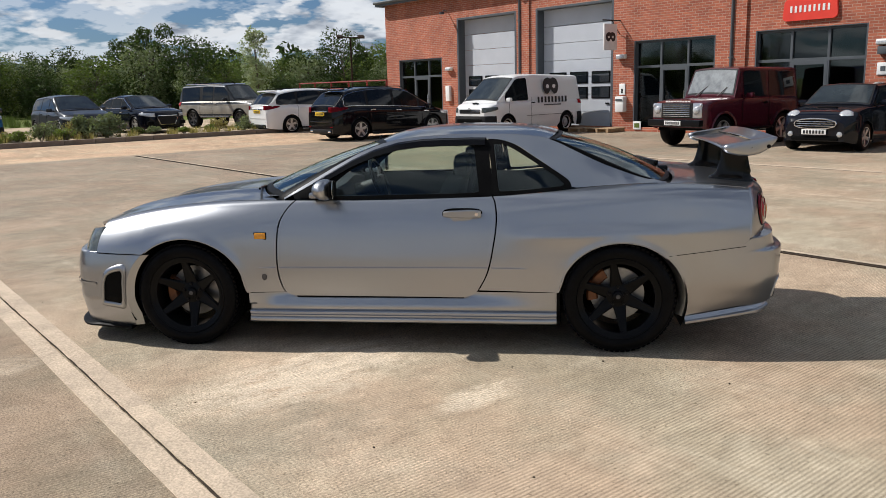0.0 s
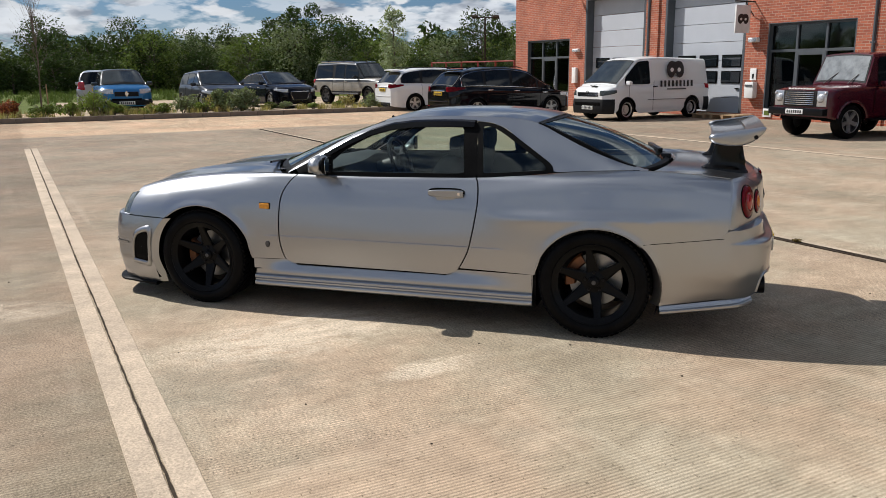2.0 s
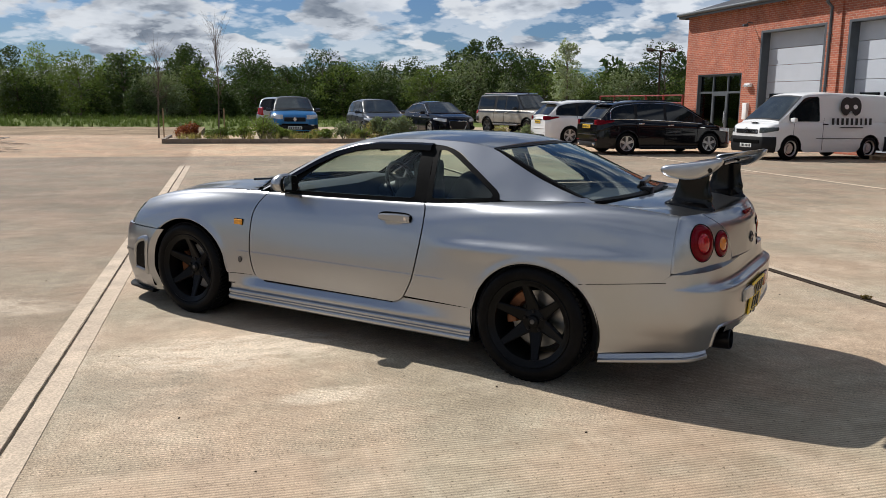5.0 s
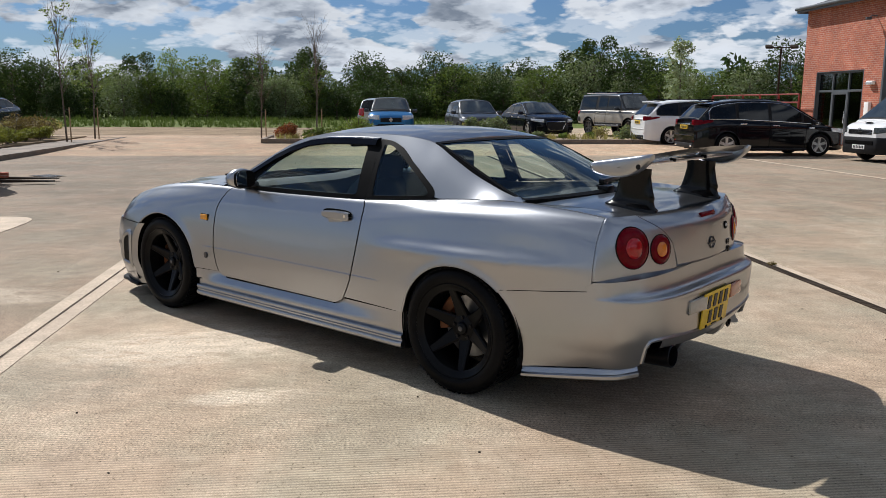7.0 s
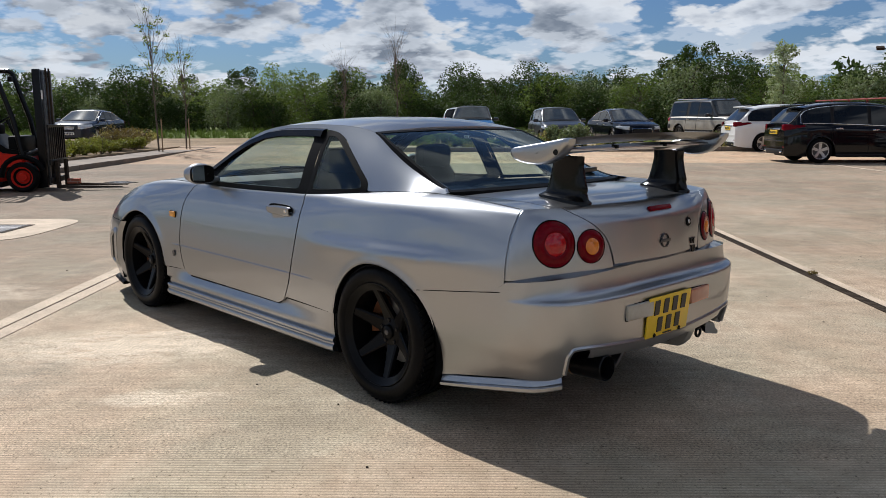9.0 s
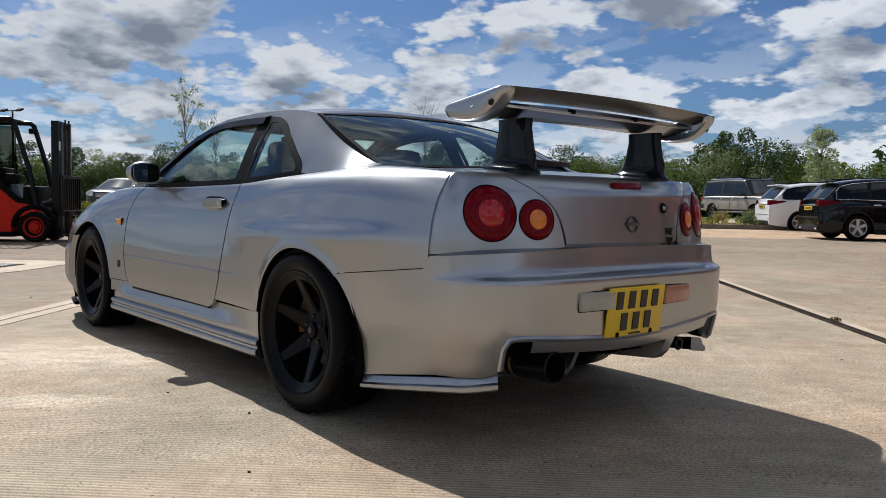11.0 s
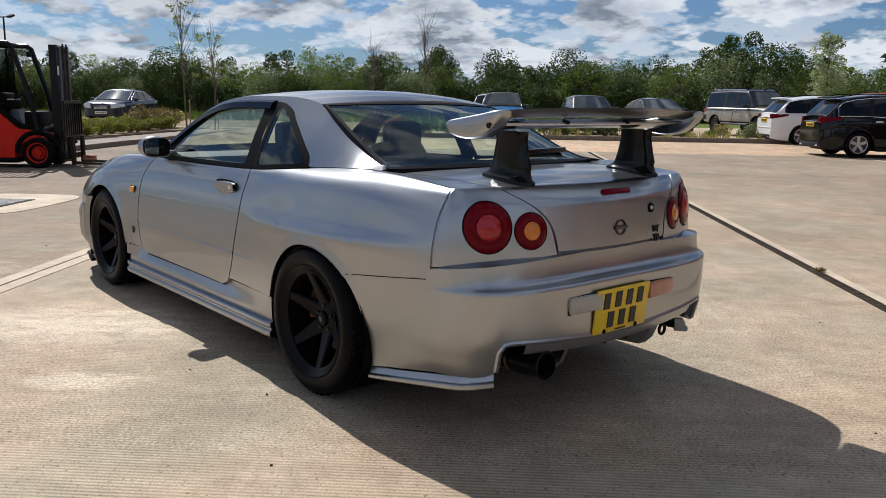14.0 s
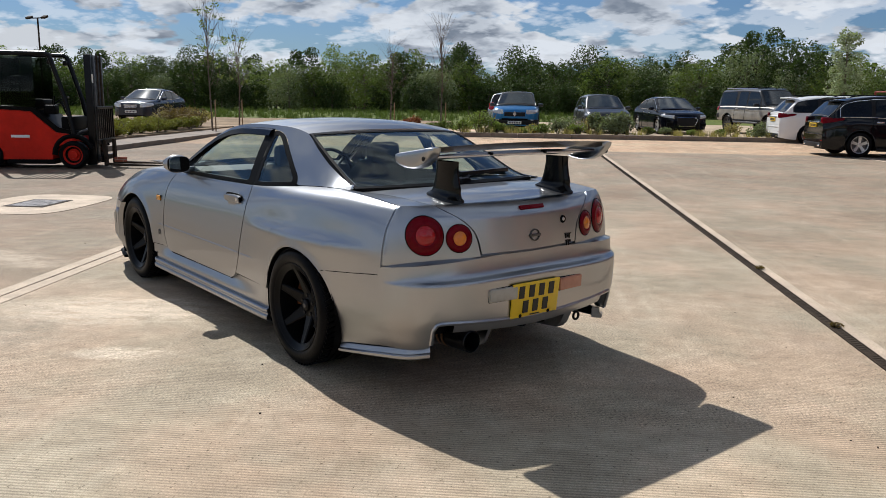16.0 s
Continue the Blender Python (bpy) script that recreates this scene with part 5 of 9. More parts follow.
    part("mirror_sail", Build().add([cab(-0.60, 0.925, 0.006), cab(-0.44, 0.925, 0.006), cab(-0.44, 1.02, 0.006), cab(-0.60, 0.925, -0.004), cab(-0.44, 0.925, -0.004), cab(-0.44, 1.02, -0.004)],
                                    [(0, 1, 2), (5, 4, 3), (0, 3, 4, 1), (1, 4, 5, 2), (2, 5, 3, 0)]), "black_plastic", mm)

# roof skin
ROOF_F = [(0.0, -0.155), (0.3, -0.140), (0.55, -0.075), (0.6, -0.06)]
ROOF_R = [(0.0, 0.985), (0.35, 0.965), (0.58, 0.925)]


def roof_z(x, y):
    wr, zr = rail(x)
    crown = 0.040 if x > 0 else 0.038
    return zr + crown * (1 - min(1, abs(y) / wr) ** 2.2)


rows = []
for j in range(25):
    q = -1 + 2 * j / 24
    row = []
    for i in range(30):
        u = i / 29
        x = lerp_table(ROOF_F, abs(q) * 0.585) * (1 - u) + lerp_table(ROOF_R, abs(q) * 0.58) * u
        y = q * (rail(x)[0] + 0.001)
        row.append(Vector((x, y, roof_z(x, y))))
    rows.append(row)
part("roof", sheet(rows, lambda p: Vector((0, 0, -1)), 0.012, flip=True), "paint", car)


def screen(name, top, bottom, label, bow, n=17):
    """A curved windscreen between a top and a bottom curve; each gives x and z at a share of the half-width."""
    rows = []
    for i in range(n):
        v, row = i / (n - 1), []
        for j in range(25):
            q = -1 + 2 * j / 24
            (xt, yt, zt), (xb, yb, zb) = top(abs(q)), bottom(abs(q))
            s = 1 if q > 0 else -1
            row.append(Vector((xt + (xb - xt) * v, s * (yt + (yb - yt) * v), zt + (zb - zt) * v + bow * math.sin(math.pi * v))))
        rows.append(row)
    return rows


def ws_top(q):
    x = lerp_table(ROOF_F, q * 0.585) - 0.006
    return x, q * 0.578, roof_z(x, q * 0.56) - 0.006


def ws_bot(q):
    x = -1.02 + 0.30 * q * q
    return x, q * 0.705, 0.938 - 0.018 * q * q


def rg_top(q):
    x = lerp_table(ROOF_R, q * 0.58) + 0.008
    return x, q * 0.572, roof_z(x, q * 0.555) - 0.008


def rg_bot(q):
    x = 1.70 - 0.11 * q * q
    return x, q * 0.664, 0.985 + 0.004 * (1 - q)


def rear_screen():
    """The rear window, whose side edges lie along the roof rails down to the boot."""
    rows = []
    for i in range(17):
        v, row = i / 16, []
        xe = rg_top(1)[0] + (rg_bot(1)[0] - rg_top(1)[0]) * v
        ye, ze = rail(xe)[0] + 0.016 * v, rail(xe)[1] + 0.001 - 0.006 * v
        (xt, _, zt), (xb, _, zb) = rg_top(0), rg_bot(0)
        xc, zc = xt + (xb - xt) * v, zt + (zb - zt) * v + 0.030 * math.sin(math.pi * v)
        for j in range(25):
            q = -1 + 2 * j / 24
            f = abs(q) ** 2.0
            row.append(Vector((xc + (xe - xc) * f, q * ye, zc + (ze - zc) * f)))
        rows.append(row)
    return rows


for nm, rows, lab in (("windscreen", screen("w", ws_top, ws_bot, "", 0.020), "clear laminated windscreen"), ("rear_window", rear_screen(), "clear heated rear window")):
    pane = part(nm, Build().grid(rows if nm == "windscreen" else [r[::-1] for r in rows]), "car_glass" if nm == "windscreen" else "rear_glass", car, lab)
    pane.visible_shadow = False
    # black ceramic border
    bo = Build()
    n, m = len(rows), len(rows[0])
    ring = [rows[0][i] for i in range(m)] + [rows[j][-1] for j in range(1, n)] + [rows[-1][i] for i in range(m - 2, -1, -1)] + [rows[j][0] for j in range(n - 2, 0, -1)]
    c = sum(ring, Vector()) / len(ring)
    lift = Vector((-0.4, 0, 1)).normalized() * 0.003 if nm == "windscreen" else Vector((0.4, 0, 1)).normalized() * 0.003
    r1 = [p + lift for p in ring]
    g = 0.055 if nm == "windscreen" else 0.036

    def inset(i, j):
        """A point of the pane at a share of its height and width, drawn in from the edge."""
        w = g * (0.8 if nm == "windscreen" else 0.4)
        a, b = (g + (1 - 2 * g) * i / (n - 1)) * (n - 1), (w + (1 - 2 * w) * j / (m - 1)) * (m - 1)
        i0, j0 = min(int(a), n - 2), min(int(b), m - 2)
        return rows[i0][j0].lerp(rows[i0][j0 + 1], b - j0).lerp(rows[i0 + 1][j0].lerp(rows[i0 + 1][j0 + 1], b - j0), a - i0)

    r2 = [inset(0, i) for i in range(m)] + [inset(j, m - 1) for j in range(1, n)] + [inset(n - 1, i) for i in range(m - 2, -1, -1)] + [inset(j, 0) for j in range(n - 2, 0, -1)]
    r2 = [p + lift for p in r2]
    r0 = [p - lift * 5 + (p - c).normalized() * 0.014 for p in ring] if nm == "windscreen" else [p - lift * 8 + (p - c).normalized() * 0.008 for p in ring]
    bo.grid([r0, r1, r2], closed=True)
    part("rubber_seal", bo, "black_plastic", pane)

# bonnet
HOOD_C = [(-2.24, 0.660), (-2.12, 0.728), (-1.95, 0.795), (-1.8, 0.840), (-1.6, 0.880), (-1.4, 0.905), (-1.1, 0.932), (-0.95, 0.938), (-0.7, 0.935)]


def hood_z(x, y):
    wb, zb = belt(x)
    q = min(1.0, abs(y) / wb)
    bulge = 0.012 * math.exp(-((q - 0.52) / 0.10) ** 2) * min(1, max(0, (x + 2.15) / 0.3))
    return lerp_table(HOOD_C, x) + (zb - lerp_table(HOOD_C, x)) * q**2.4 + bulge


rows = []
for j in range(37):
    q = -1 + 2 * j / 36
    row = []
    for i in range(34):
        u = i / 33
        xf = -2.225 + 0.29 * abs(q) ** 2.4
        xr = -1.03 + 0.28 * q * q
        x = xf + (xr - xf) * u
        y = q * (belt(x)[0] - 0.004)
        row.append(Vector((x, y, hood_z(x, y))))
    rows.append(row)
part("bonnet", sheet(rows, lambda p: Vector((0, 0, -1)), 0.02, flip=True), "paint", car)
part("cowl", Build().grid([[Vector((-1.04 + 0.29 * q * q + d, q * 0.71, 0.915 - 0.006 * abs(q))) for q in [-1 + k / 10 for k in range(21)]] for d in (-0.03, 0.10)]), "black_plastic", car)
for y0 in (-0.25, 0.38):
    wp = part("wiper", Build().tube([(-0.985, y0, 0.944), (-0.955, y0 - 0.19, 0.954), (-0.90, y0 - 0.36, 0.966)], 0.008, 6), "black_satin", car, "black wiper arm")
wp = Build().tube([(1.675, 0.02, 1.008), (1.62, 0.12, 1.030), (1.57, 0.36, 1.044)], 0.012, 6).box((1.59, 0.26, 1.040), (0.03, 0.46, 0.024), 0.004, pose(0, 0, 0, 0, 0, 12)).box((1.675, 0.02, 1.0), (0.07, 0.08, 0.05), 0.015)
part("rear_wiper", wp.lathe([(0.0, 0.03), (0.018, 0.03), (0.022, 0.0)], pose(1.66, 0.02, 0.985), 14), "black_satin", car, "black rear wiper arm")

# ---- tail
TAIL_X = 2.07


def tail_pt(q, z, s):
    """A place on the tail by its share of the half-width there, and height; above 0.915 it rolls over on to the deck."""
    top = belt(TAIL_X)[1]
    zz = min(z, top - 0.002)
    we = side_w(TAIL_X, zz)
    d = 0.226 - 0.10 * (z - 0.70)
    if z > 0.885:
        k = (z - 0.885) / (top - 0.885)
        d -= 0.064 * k**1.9
    x = TAIL_X + max(0.0, d) * max(0.0, 1 - q**1.8) ** 0.74
    return Vector((x, s * q * we, z))


def tail_in(p):
    return Vector((-1, 0, 0))


TOPZ = belt(TAIL_X)[1]
LID = [(0.678, 0.412), (0.70, 0.418), (0.76, 0.436), (0.82, 0.47), (0.87, 0.54), (0.92, 0.66), (TOPZ, 0.77)]
for s in (-1, 1):
    rows = []
    for j in range(23):
        row = []
        for i in range(31):
            g = 1 - (1 - i / 30) ** 1.5
            z0 = 0.702 - 0.022 * g
            z = z0 + (TOPZ - z0) * (j / 22) ** 0.9
            q0 = lerp_table(LID, z) + 0.006
            row.append(tail_pt(q0 + (0.9955 - q0) * g, z, s))
        rows.append(row)
    part("tail_lamp_panel", sheet(rows, tail_in, 0.02, flip=s > 0), "paint", car)

rows = []
zl = [0.714 + (TOPZ - 0.714) * (i / 20) ** 0.9 for i in range(21)]
for z in zl:
    q0 = lerp_table(LID, z) - 0.006
    rows.append([tail_pt(abs(k / 20 * q0), z, -1 if k < 0 else 1) for k in range(-20, 21)])
lid_top = rows[-1]
# lid top surface up to the rear window
n = 16
for i in range(1, n + 1):
    u = i / n
    row = []
    for p in lid_top:
        q = p.y / max(1e-6, abs(lid_top[0].y))
        x1 = 1.735 - 0.10 * q * q
        x = p.x + (x1 - p.x) * u
        y = p.y + (q * 0.618 - p.y) * u
        zt = lerp_table([(1.6, 0.988), (1.75, 0.991), (1.95, 0.984), (2.1, 0.972), (2.25, 0.955)], x)
        row.append(Vector((x, y, TOPZ * (1 - min(1, u * 3)) + (zt - 0.014 * abs(q) ** 2.5) * min(1, u * 3))))
    rows.append(row)
lid = part("boot_lid", sheet(rows, lambda p: Vector((-0.5, 0, -0.6)), 0.02, flip=False), "paint", car)
# strips of deck beside the lid, from its edge out to the wing's top
lid_edge = [r[-1] for r in rows[20:]][::-1]
for s in (-1, 1):
    inner = [Vector((1.56, 0.622, lid_edge[0].z))] + [p + Vector((0, 0.004, 0)) for p in lid_edge]
    m = len(inner)
    we = side_w(TAIL_X, TOPZ - 0.002)
    strip = []
    for i, p in enumerate(inner):
        f = i / (m - 1)
        x = 1.56 + (TAIL_X - 1.56) * f
        wb, zb = belt(x)
        row = []
        for k in range(9):
            g = k / 8
            o = Vector((x, wb, zb)).lerp(p, g)
            edge_y = we + (p.y - we) * g
            bulge = tail_pt(min(1.0, edge_y / we), TOPZ, 1).x - (TAIL_X + (inner[-1].x - TAIL_X) * g)
            row.append(Vector((o.x + bulge * f**6 - (0.003 if f > 0.99 else 0), s * o.y, o.z)))
        strip.append(row)
    part("deck_strip", sheet(strip, lambda p: Vector((0, 0, -1)), 0.02, flip=s < 0), "paint", car)
part("scuttle", Build().grid([[Vector((x, y, 0.925)) for y in (-0.66, 0, 0.66)] for x in (1.52, 2.02)]), "black_plastic", car)
part("tail_inner", Build().grid([[tail_pt(abs(k) / 10 * 0.97, z, -1 if k < 0 else 1) - Vector((0.022, 0, 0)) for k in range(-10, 11)] for z in (0.70, 0.75, 0.8, 0.9)]), "black_plastic", car)

# round lamps, high stop lamp, lock and badges
for s in (-1, 1):
    for w0, z0, r, amber in ((0.618, 0.818, 0.096, False), (0.452, 0.798, 0.070, True)):
        we = side_w(TAIL_X, z0)
        ta, tb = tail_pt((w0 + 0.05) / we, z0, s), tail_pt((w0 - 0.05) / we, z0, s)
        lean = abs(ta.y - tb.y) / (ta - tb).length

        def ringed(profile, seg=48):
            rows = []
            for k in range(seg):
                a = 2 * math.pi * k / seg
                row = []
                for f, h in profile:
                    w, z = w0 + f * r * lean * math.cos(a), z0 + f * r * math.sin(a)
                    p = tail_pt(min(0.985, w / side_w(TAIL_X, z)), z, s)
                    row.append(p + Vector((lean, s * math.sqrt(max(0.0, 1 - lean * lean)), 0.08)) * h)
                rows.append(row if s < 0 else row[::-1])
            return Build().grid(rows + [rows[0]])

        lamp = part("tail_lamp", ringed([(1.02, -0.004), (1.012, 0.003), (0.985, 0.004), (0.96, 0.001)]), "black_plastic", car, "round red tail lamp" if not amber else "round lamp with an amber middle")
        part("outer_ring", ringed([(0.98, 0.001), (0.94, 0.005), (0.80, 0.010), (0.62, 0.012), (0.50, 0.010)]), "lamp_deep", lamp, "deep red outer lens")
        part("lens", ringed([(0.50, 0.009), (0.46, 0.013), (0.30, 0.016), (0.12, 0.018), (0.002, 0.018)], 40), "lamp_amber" if amber else "lamp_red", lamp, "amber lens" if amber else "red lens")
st = part("stop_lamp", Build().box(tail_pt(0.0, 0.924, 1) + Vector((0.001, 0, 0)), (0.018, 0.168, 0.024), 0.006, pose(0, 0, 0, 0, -24, 0)), "lamp_deep", lid, "slim red high-level stop lamp")
p = tail_pt(0.0, 0.782, 1)
part("maker_badge", Build().lathe([(0.030, 0), (0.032, 0.005), (0.027, 0.006), (0.025, 0.002)], Matrix.Translation(p) @ pose(0, 0, 0, 0, 84, 0), 28).box(p + Vector((0.004, 0, 0)), (0.006, 0.078, 0.014), 0.002), "steel_dark", lid, "plain grey ring with a bar")
p = tail_pt(0.245 / 0.84, 0.843, 1)
lock = part("boot_lock", Build().lathe([(0.0, 0.007), (0.018, 0.007), (0.021, 0.003), (0.021, -0.004)], Matrix.Translation(p) @ pose(0, 0, 0, 0, 84, 0), 20), "black_plastic", lid, "round key lock in a black ring")
part("barrel", Build().lathe([(0.0, 0.010), (0.008, 0.010), (0.010, 0.006)], Matrix.Translation(p) @ pose(0, 0, 0, 0, 84, 0), 16), "alloy", lock)
b = Build()
for dy, dz, sy, sz in ((0.270, 0.763, 0.026, 0.005), (0.264, 0.751, 0.006, 0.022), (0.276, 0.743, 0.018, 0.005), (0.284, 0.750, 0.005, 0.014), (0.300, 0.763, 0.026, 0.005), (0.298, 0.749, 0.006, 0.026),
                       (0.272, 0.727, 0.026, 0.005), (0.270, 0.712, 0.006, 0.026), (0.292, 0.727, 0.018, 0.005), (0.287, 0.712, 0.005, 0.028), (0.303, 0.720, 0.005, 0.018), (0.300, 0.705, 0.012, 0.005)):
    q = tail_pt(dy / 0.85, dz, 1)
    b.box(q + Vector((0.003, 0, 0)), (0.006, sy, sz), 0.001)
part("boot_badge", b, "black_satin", lid, "small dark badge of plain bars", smooth=0)

# ---- rear bumper
BX, HALF = 2.05, 0.80


def bumper_off(z):
    return lerp_table([(0.18, -0.030), (0.26, -0.018), (0.34, -0.010), (0.42, -0.003), (0.50, 0.0), (0.585, 0.003), (0.594, 0.001), (0.599, -0.006), (0.605, -0.034), (0.612, -0.046), (0.634, -0.054), (0.645, -0.056), (0.70, -0.062)], z)


def tuck(z, far):
    """How far the bumper's lower edge draws in, more so towards the corner."""
    return (0.030 + 0.033 * far) * min(1.0, max(0.0, (0.42 - z) / 0.19)) ** 1.3


def bumper_pt(k, z, s, extra=0.0):
    """k from 0 at the wheel arch over 1 at the corner to 2 in the middle of the tail."""
    zq = max(z, 0.22)
    if k < 1:
        cx, cz, a, b = ARCHES[1]
        h = min(1.0, max(-1.0, (zq - cz) / b))
        xa = cx + a * math.sqrt(max(0.0, 1 - h * h)) + 0.004
        x = xa + (BX - xa) * k
        w = side_w(x, max(zq, SILL)) - tuck(zq, k)
        return Vector((x, s * (w + extra), z))
    q = max(0.0, 2 - k)
    we = side_w(BX, max(zq, SILL)) - tuck(zq, 1)
    d = 0.284 + bumper_off(zq) * min(1.0, (1 - q) * 14) + extra
    return Vector((BX + d * max(0.0, 1 - q**4.8) ** 0.6, s * (q * we + extra * q), z))


def bumper_top(k):
    if k < 1:
        x = 1.615 + (BX - 1.615) * k
        return 0.586 + (x - 1.615) / 0.44 * 0.050 - 0.0025
    return 0.6735 + 0.031 * (k - 1) ** 0.6


def bumper_bottom(k):
    if k <= 1:
        return 0.212 + 0.052 * k
    w = HALF * (2 - k)
    return lerp_table([(0.0, 0.368), (0.15, 0.372), (0.35, 0.386), (0.60, 0.402), (0.640, 0.385), (0.662, 0.300), (0.68, 0.285), (0.80, 0.264)], w)


ks = [i / 14 for i in range(14)] + [1.0 + 0.004] + [2 - (1 - (i / 44)) ** 1.35 for i in range(1, 45)]
rows = []
levels = [0.24 + (0.575 - 0.24) * i / 20 for i in range(21)] + [0.585, 0.592, 0.5965, 0.600, 0.604, 0.609, 0.616, 0.632, 0.648, 0.660, 0.6735]
for lev in levels:
    v = (lev - 0.24) / (0.6735 - 0.24)
    half = []
    for k in ks:
        z0, z1 = bumper_bottom(k), bumper_top(k)
        low_end = z0 + (0.575 - z0) * (lev - 0.24) / (0.575 - 0.24)
        high = lev if lev < 0.648 else 0.648 + (z1 - 0.648) * (lev - 0.648) / (0.6735 - 0.648)
        half.append((k, z0 + (z1 - z0) * v if k < 1 else (high if lev > 0.575 else low_end)))
    row = [bumper_pt(k, z, -1) for k, z in half] + [bumper_pt(k, z, 1) for k, z in half[::-1][1:]]
    rows.append(row)
bumper = part("rear_bumper", sheet(rows, lambda p: Vector((-0.4, -p.y * 0.3, 0.10)), 0.05), "paint", car, "silver rear bumper with a wide recessed ledge", smooth=50)
# spats under the bumper corners: a straight run, a bend and a short return
for s in (-1, 1):
    prof = [(-0.03, 1.0), (0.0, 1.0), (0.010, 0.95), (0.014, 0.80), (0.020, 0.48), (0.026, 0.42), (0.030, 0.34), (0.030, 0.10), (0.024, 0.0), (-0.03, 0.0)]
    line = even([Vector(q) for q in ((1.712, 0.804), (2.100, 0.708), (2.140, 0.692), (2.168, 0.662), (2.206, 0.610))], 30)
    rows = []
    for i, q in enumerate(line):
        d = (line[min(i + 1, 29)] - line[max(i - 1, 0)]).normalized()
        out = Vector((-d.y, d.x))
        f = i / 29
        zb, h = 0.168 + 0.056 * f ** 1.1, 0.046 + 0.013 * f
        rows.append([Vector((q.x + out.x * o, s * (q.y + out.y * o), zb + h * g)) for o, g in prof])
    b = Build().grid(rows if s < 0 else [r[::-1] for r in rows])
    for r in (rows[0], rows[-1]):
        b.add(r, [tuple(range(len(r)))])
    part("rear_spat", b, "paint", bumper, "silver spat with a lip under the bumper corner", smooth=32)
# lamps and plate in the bumper
for y0, y1, mt, lab in ((-0.345, -0.17, "lamp_reflector", "pale clear reversing lamp"), (0.135, 0.312, "lamp_peach", "peach-coloured fog lamp")):
    yc, wd = (y0 + y1) / 2, y1 - y0
    x = bumper_pt(2 - abs(yc) / HALF, 0.515, 1).x
    turn = -8 if yc < 0 else 8
    lamp = part("bumper_lamp", Build().box((x - 0.006, yc, 0.514), (0.024, wd + 0.008, 0.077), 0.011, pose(0, 0, 0, 0, 0, turn / 2)), "black_plastic", bumper, lab)
    part("lens", Build().box((x + 0.004, yc, 0.514), (0.026, wd, 0.068), 0.010, pose(0, 0, 0, 0, 0, turn / 2)), mt, lamp)
PL = pose(2.342, -0.036, 0.466, 0, 6, 0)
plate = part("number_plate", Build().box((0, 0, 0), (0.008, 0.332, 0.182), 0.003).box((-0.03, 0, 0), (0.06, 0.22, 0.12), 0.01), "plate_yellow", bumper, "yellow rear number plate with dark bars")
plate.matrix_world = PL
for y, z, wd, h in ((-0.105, 0.044, 0.066, 0.072), (-0.034, 0.044, 0.066, 0.072), (0.036, 0.044, 0.066, 0.072), (0.105, 0.044, 0.066, 0.072), (-0.07, -0.036, 0.066, 0.072), (0.0, -0.036, 0.066, 0.072), (0.07, -0.036, 0.066, 0.072), (0, -0.083, 0.12, 0.005)):
    part("bar", Build().box((0.006, y, z), (0.004, wd * 0.55, h * 0.9 if h > 0.01 else h)), "ink", plate, smooth=0)
for y in (-0.1, 0.1):
    part("screw", Build().lathe([(0.0, 0.004), (0.008, 0.004), (0.010, 0.0)], pose(0.004, y, -0.083, 0, 90, 0), 12), "black_plastic", plate)
# dark under-tray with fins
b = Build().grid([[Vector((x, y, z)) for y in (-0.52, -0.3, 0, 0.3, 0.52)] for x, z in ((2.30, 0.40), (2.26, 0.345), (2.0, 0.27), (1.7, 0.22))])
part("under_tray", b, "black_plastic", bumper, smooth=0)
cut = [-0.668 + 1.336 * i / 60 for i in range(61)]


def cut_pt(y, d, dz):
    k = 2 - abs(y) / HALF
    p = bumper_pt(k, bumper_bottom(k), -1 if y < 0 else 1)
    return p + Vector((-d, -d * 0.15 * (1 if y > 0 else -1), dz))


part("lower_edge", Build().tube([cut_pt(y, 0.004, 0.003) for y in cut], 0.012, 8), "paint", bumper, "rolled silver edge of the bumper cut-out")
part("under_lip", Build().grid([[cut_pt(y, d, dz) for y in cut[6:-6]] for d, dz in ((0.010, 0.0), (0.015, -0.026), (0.026, -0.050), (0.10, -0.066))]), "paint", bumper, "recessed silver valance")
for y, w in ((-0.30, 0.020), (0.27, 0.055)):
    part("diffuser_fin", Build().prism([(0, 0), (0.33, 0.115), (0.345, 0.10), (0.30, 0.0), (0.27, -0.03), (0.02, -0.05)], pose(1.965, y + w / 2, 0.268, 90, 0, 0), w, 0.003), "paint", bumper, smooth=0)
for y in (-0.02, 0.12):
    part("diffuser_fin", Build().prism([(0, 0), (0.30, 0.08), (0.30, 0.03), (0.02, -0.04)], pose(1.965, y, 0.268, 90, 0, 0), 0.016), "black_plastic", bumper, smooth=0)
part("tow_eye", Build().lathe([(0.021 + 0.007 * math.cos(a), 0.007 * math.sin(a)) for a in [2 * math.pi * i / 8 for i in range(9)]], pose(2.27, 0.36, 0.292, 90, 0, 90), 20).tube([(2.1, 0.36, 0.315), (2.26, 0.36, 0.315)], 0.008), "black_satin", car, "black towing eye")
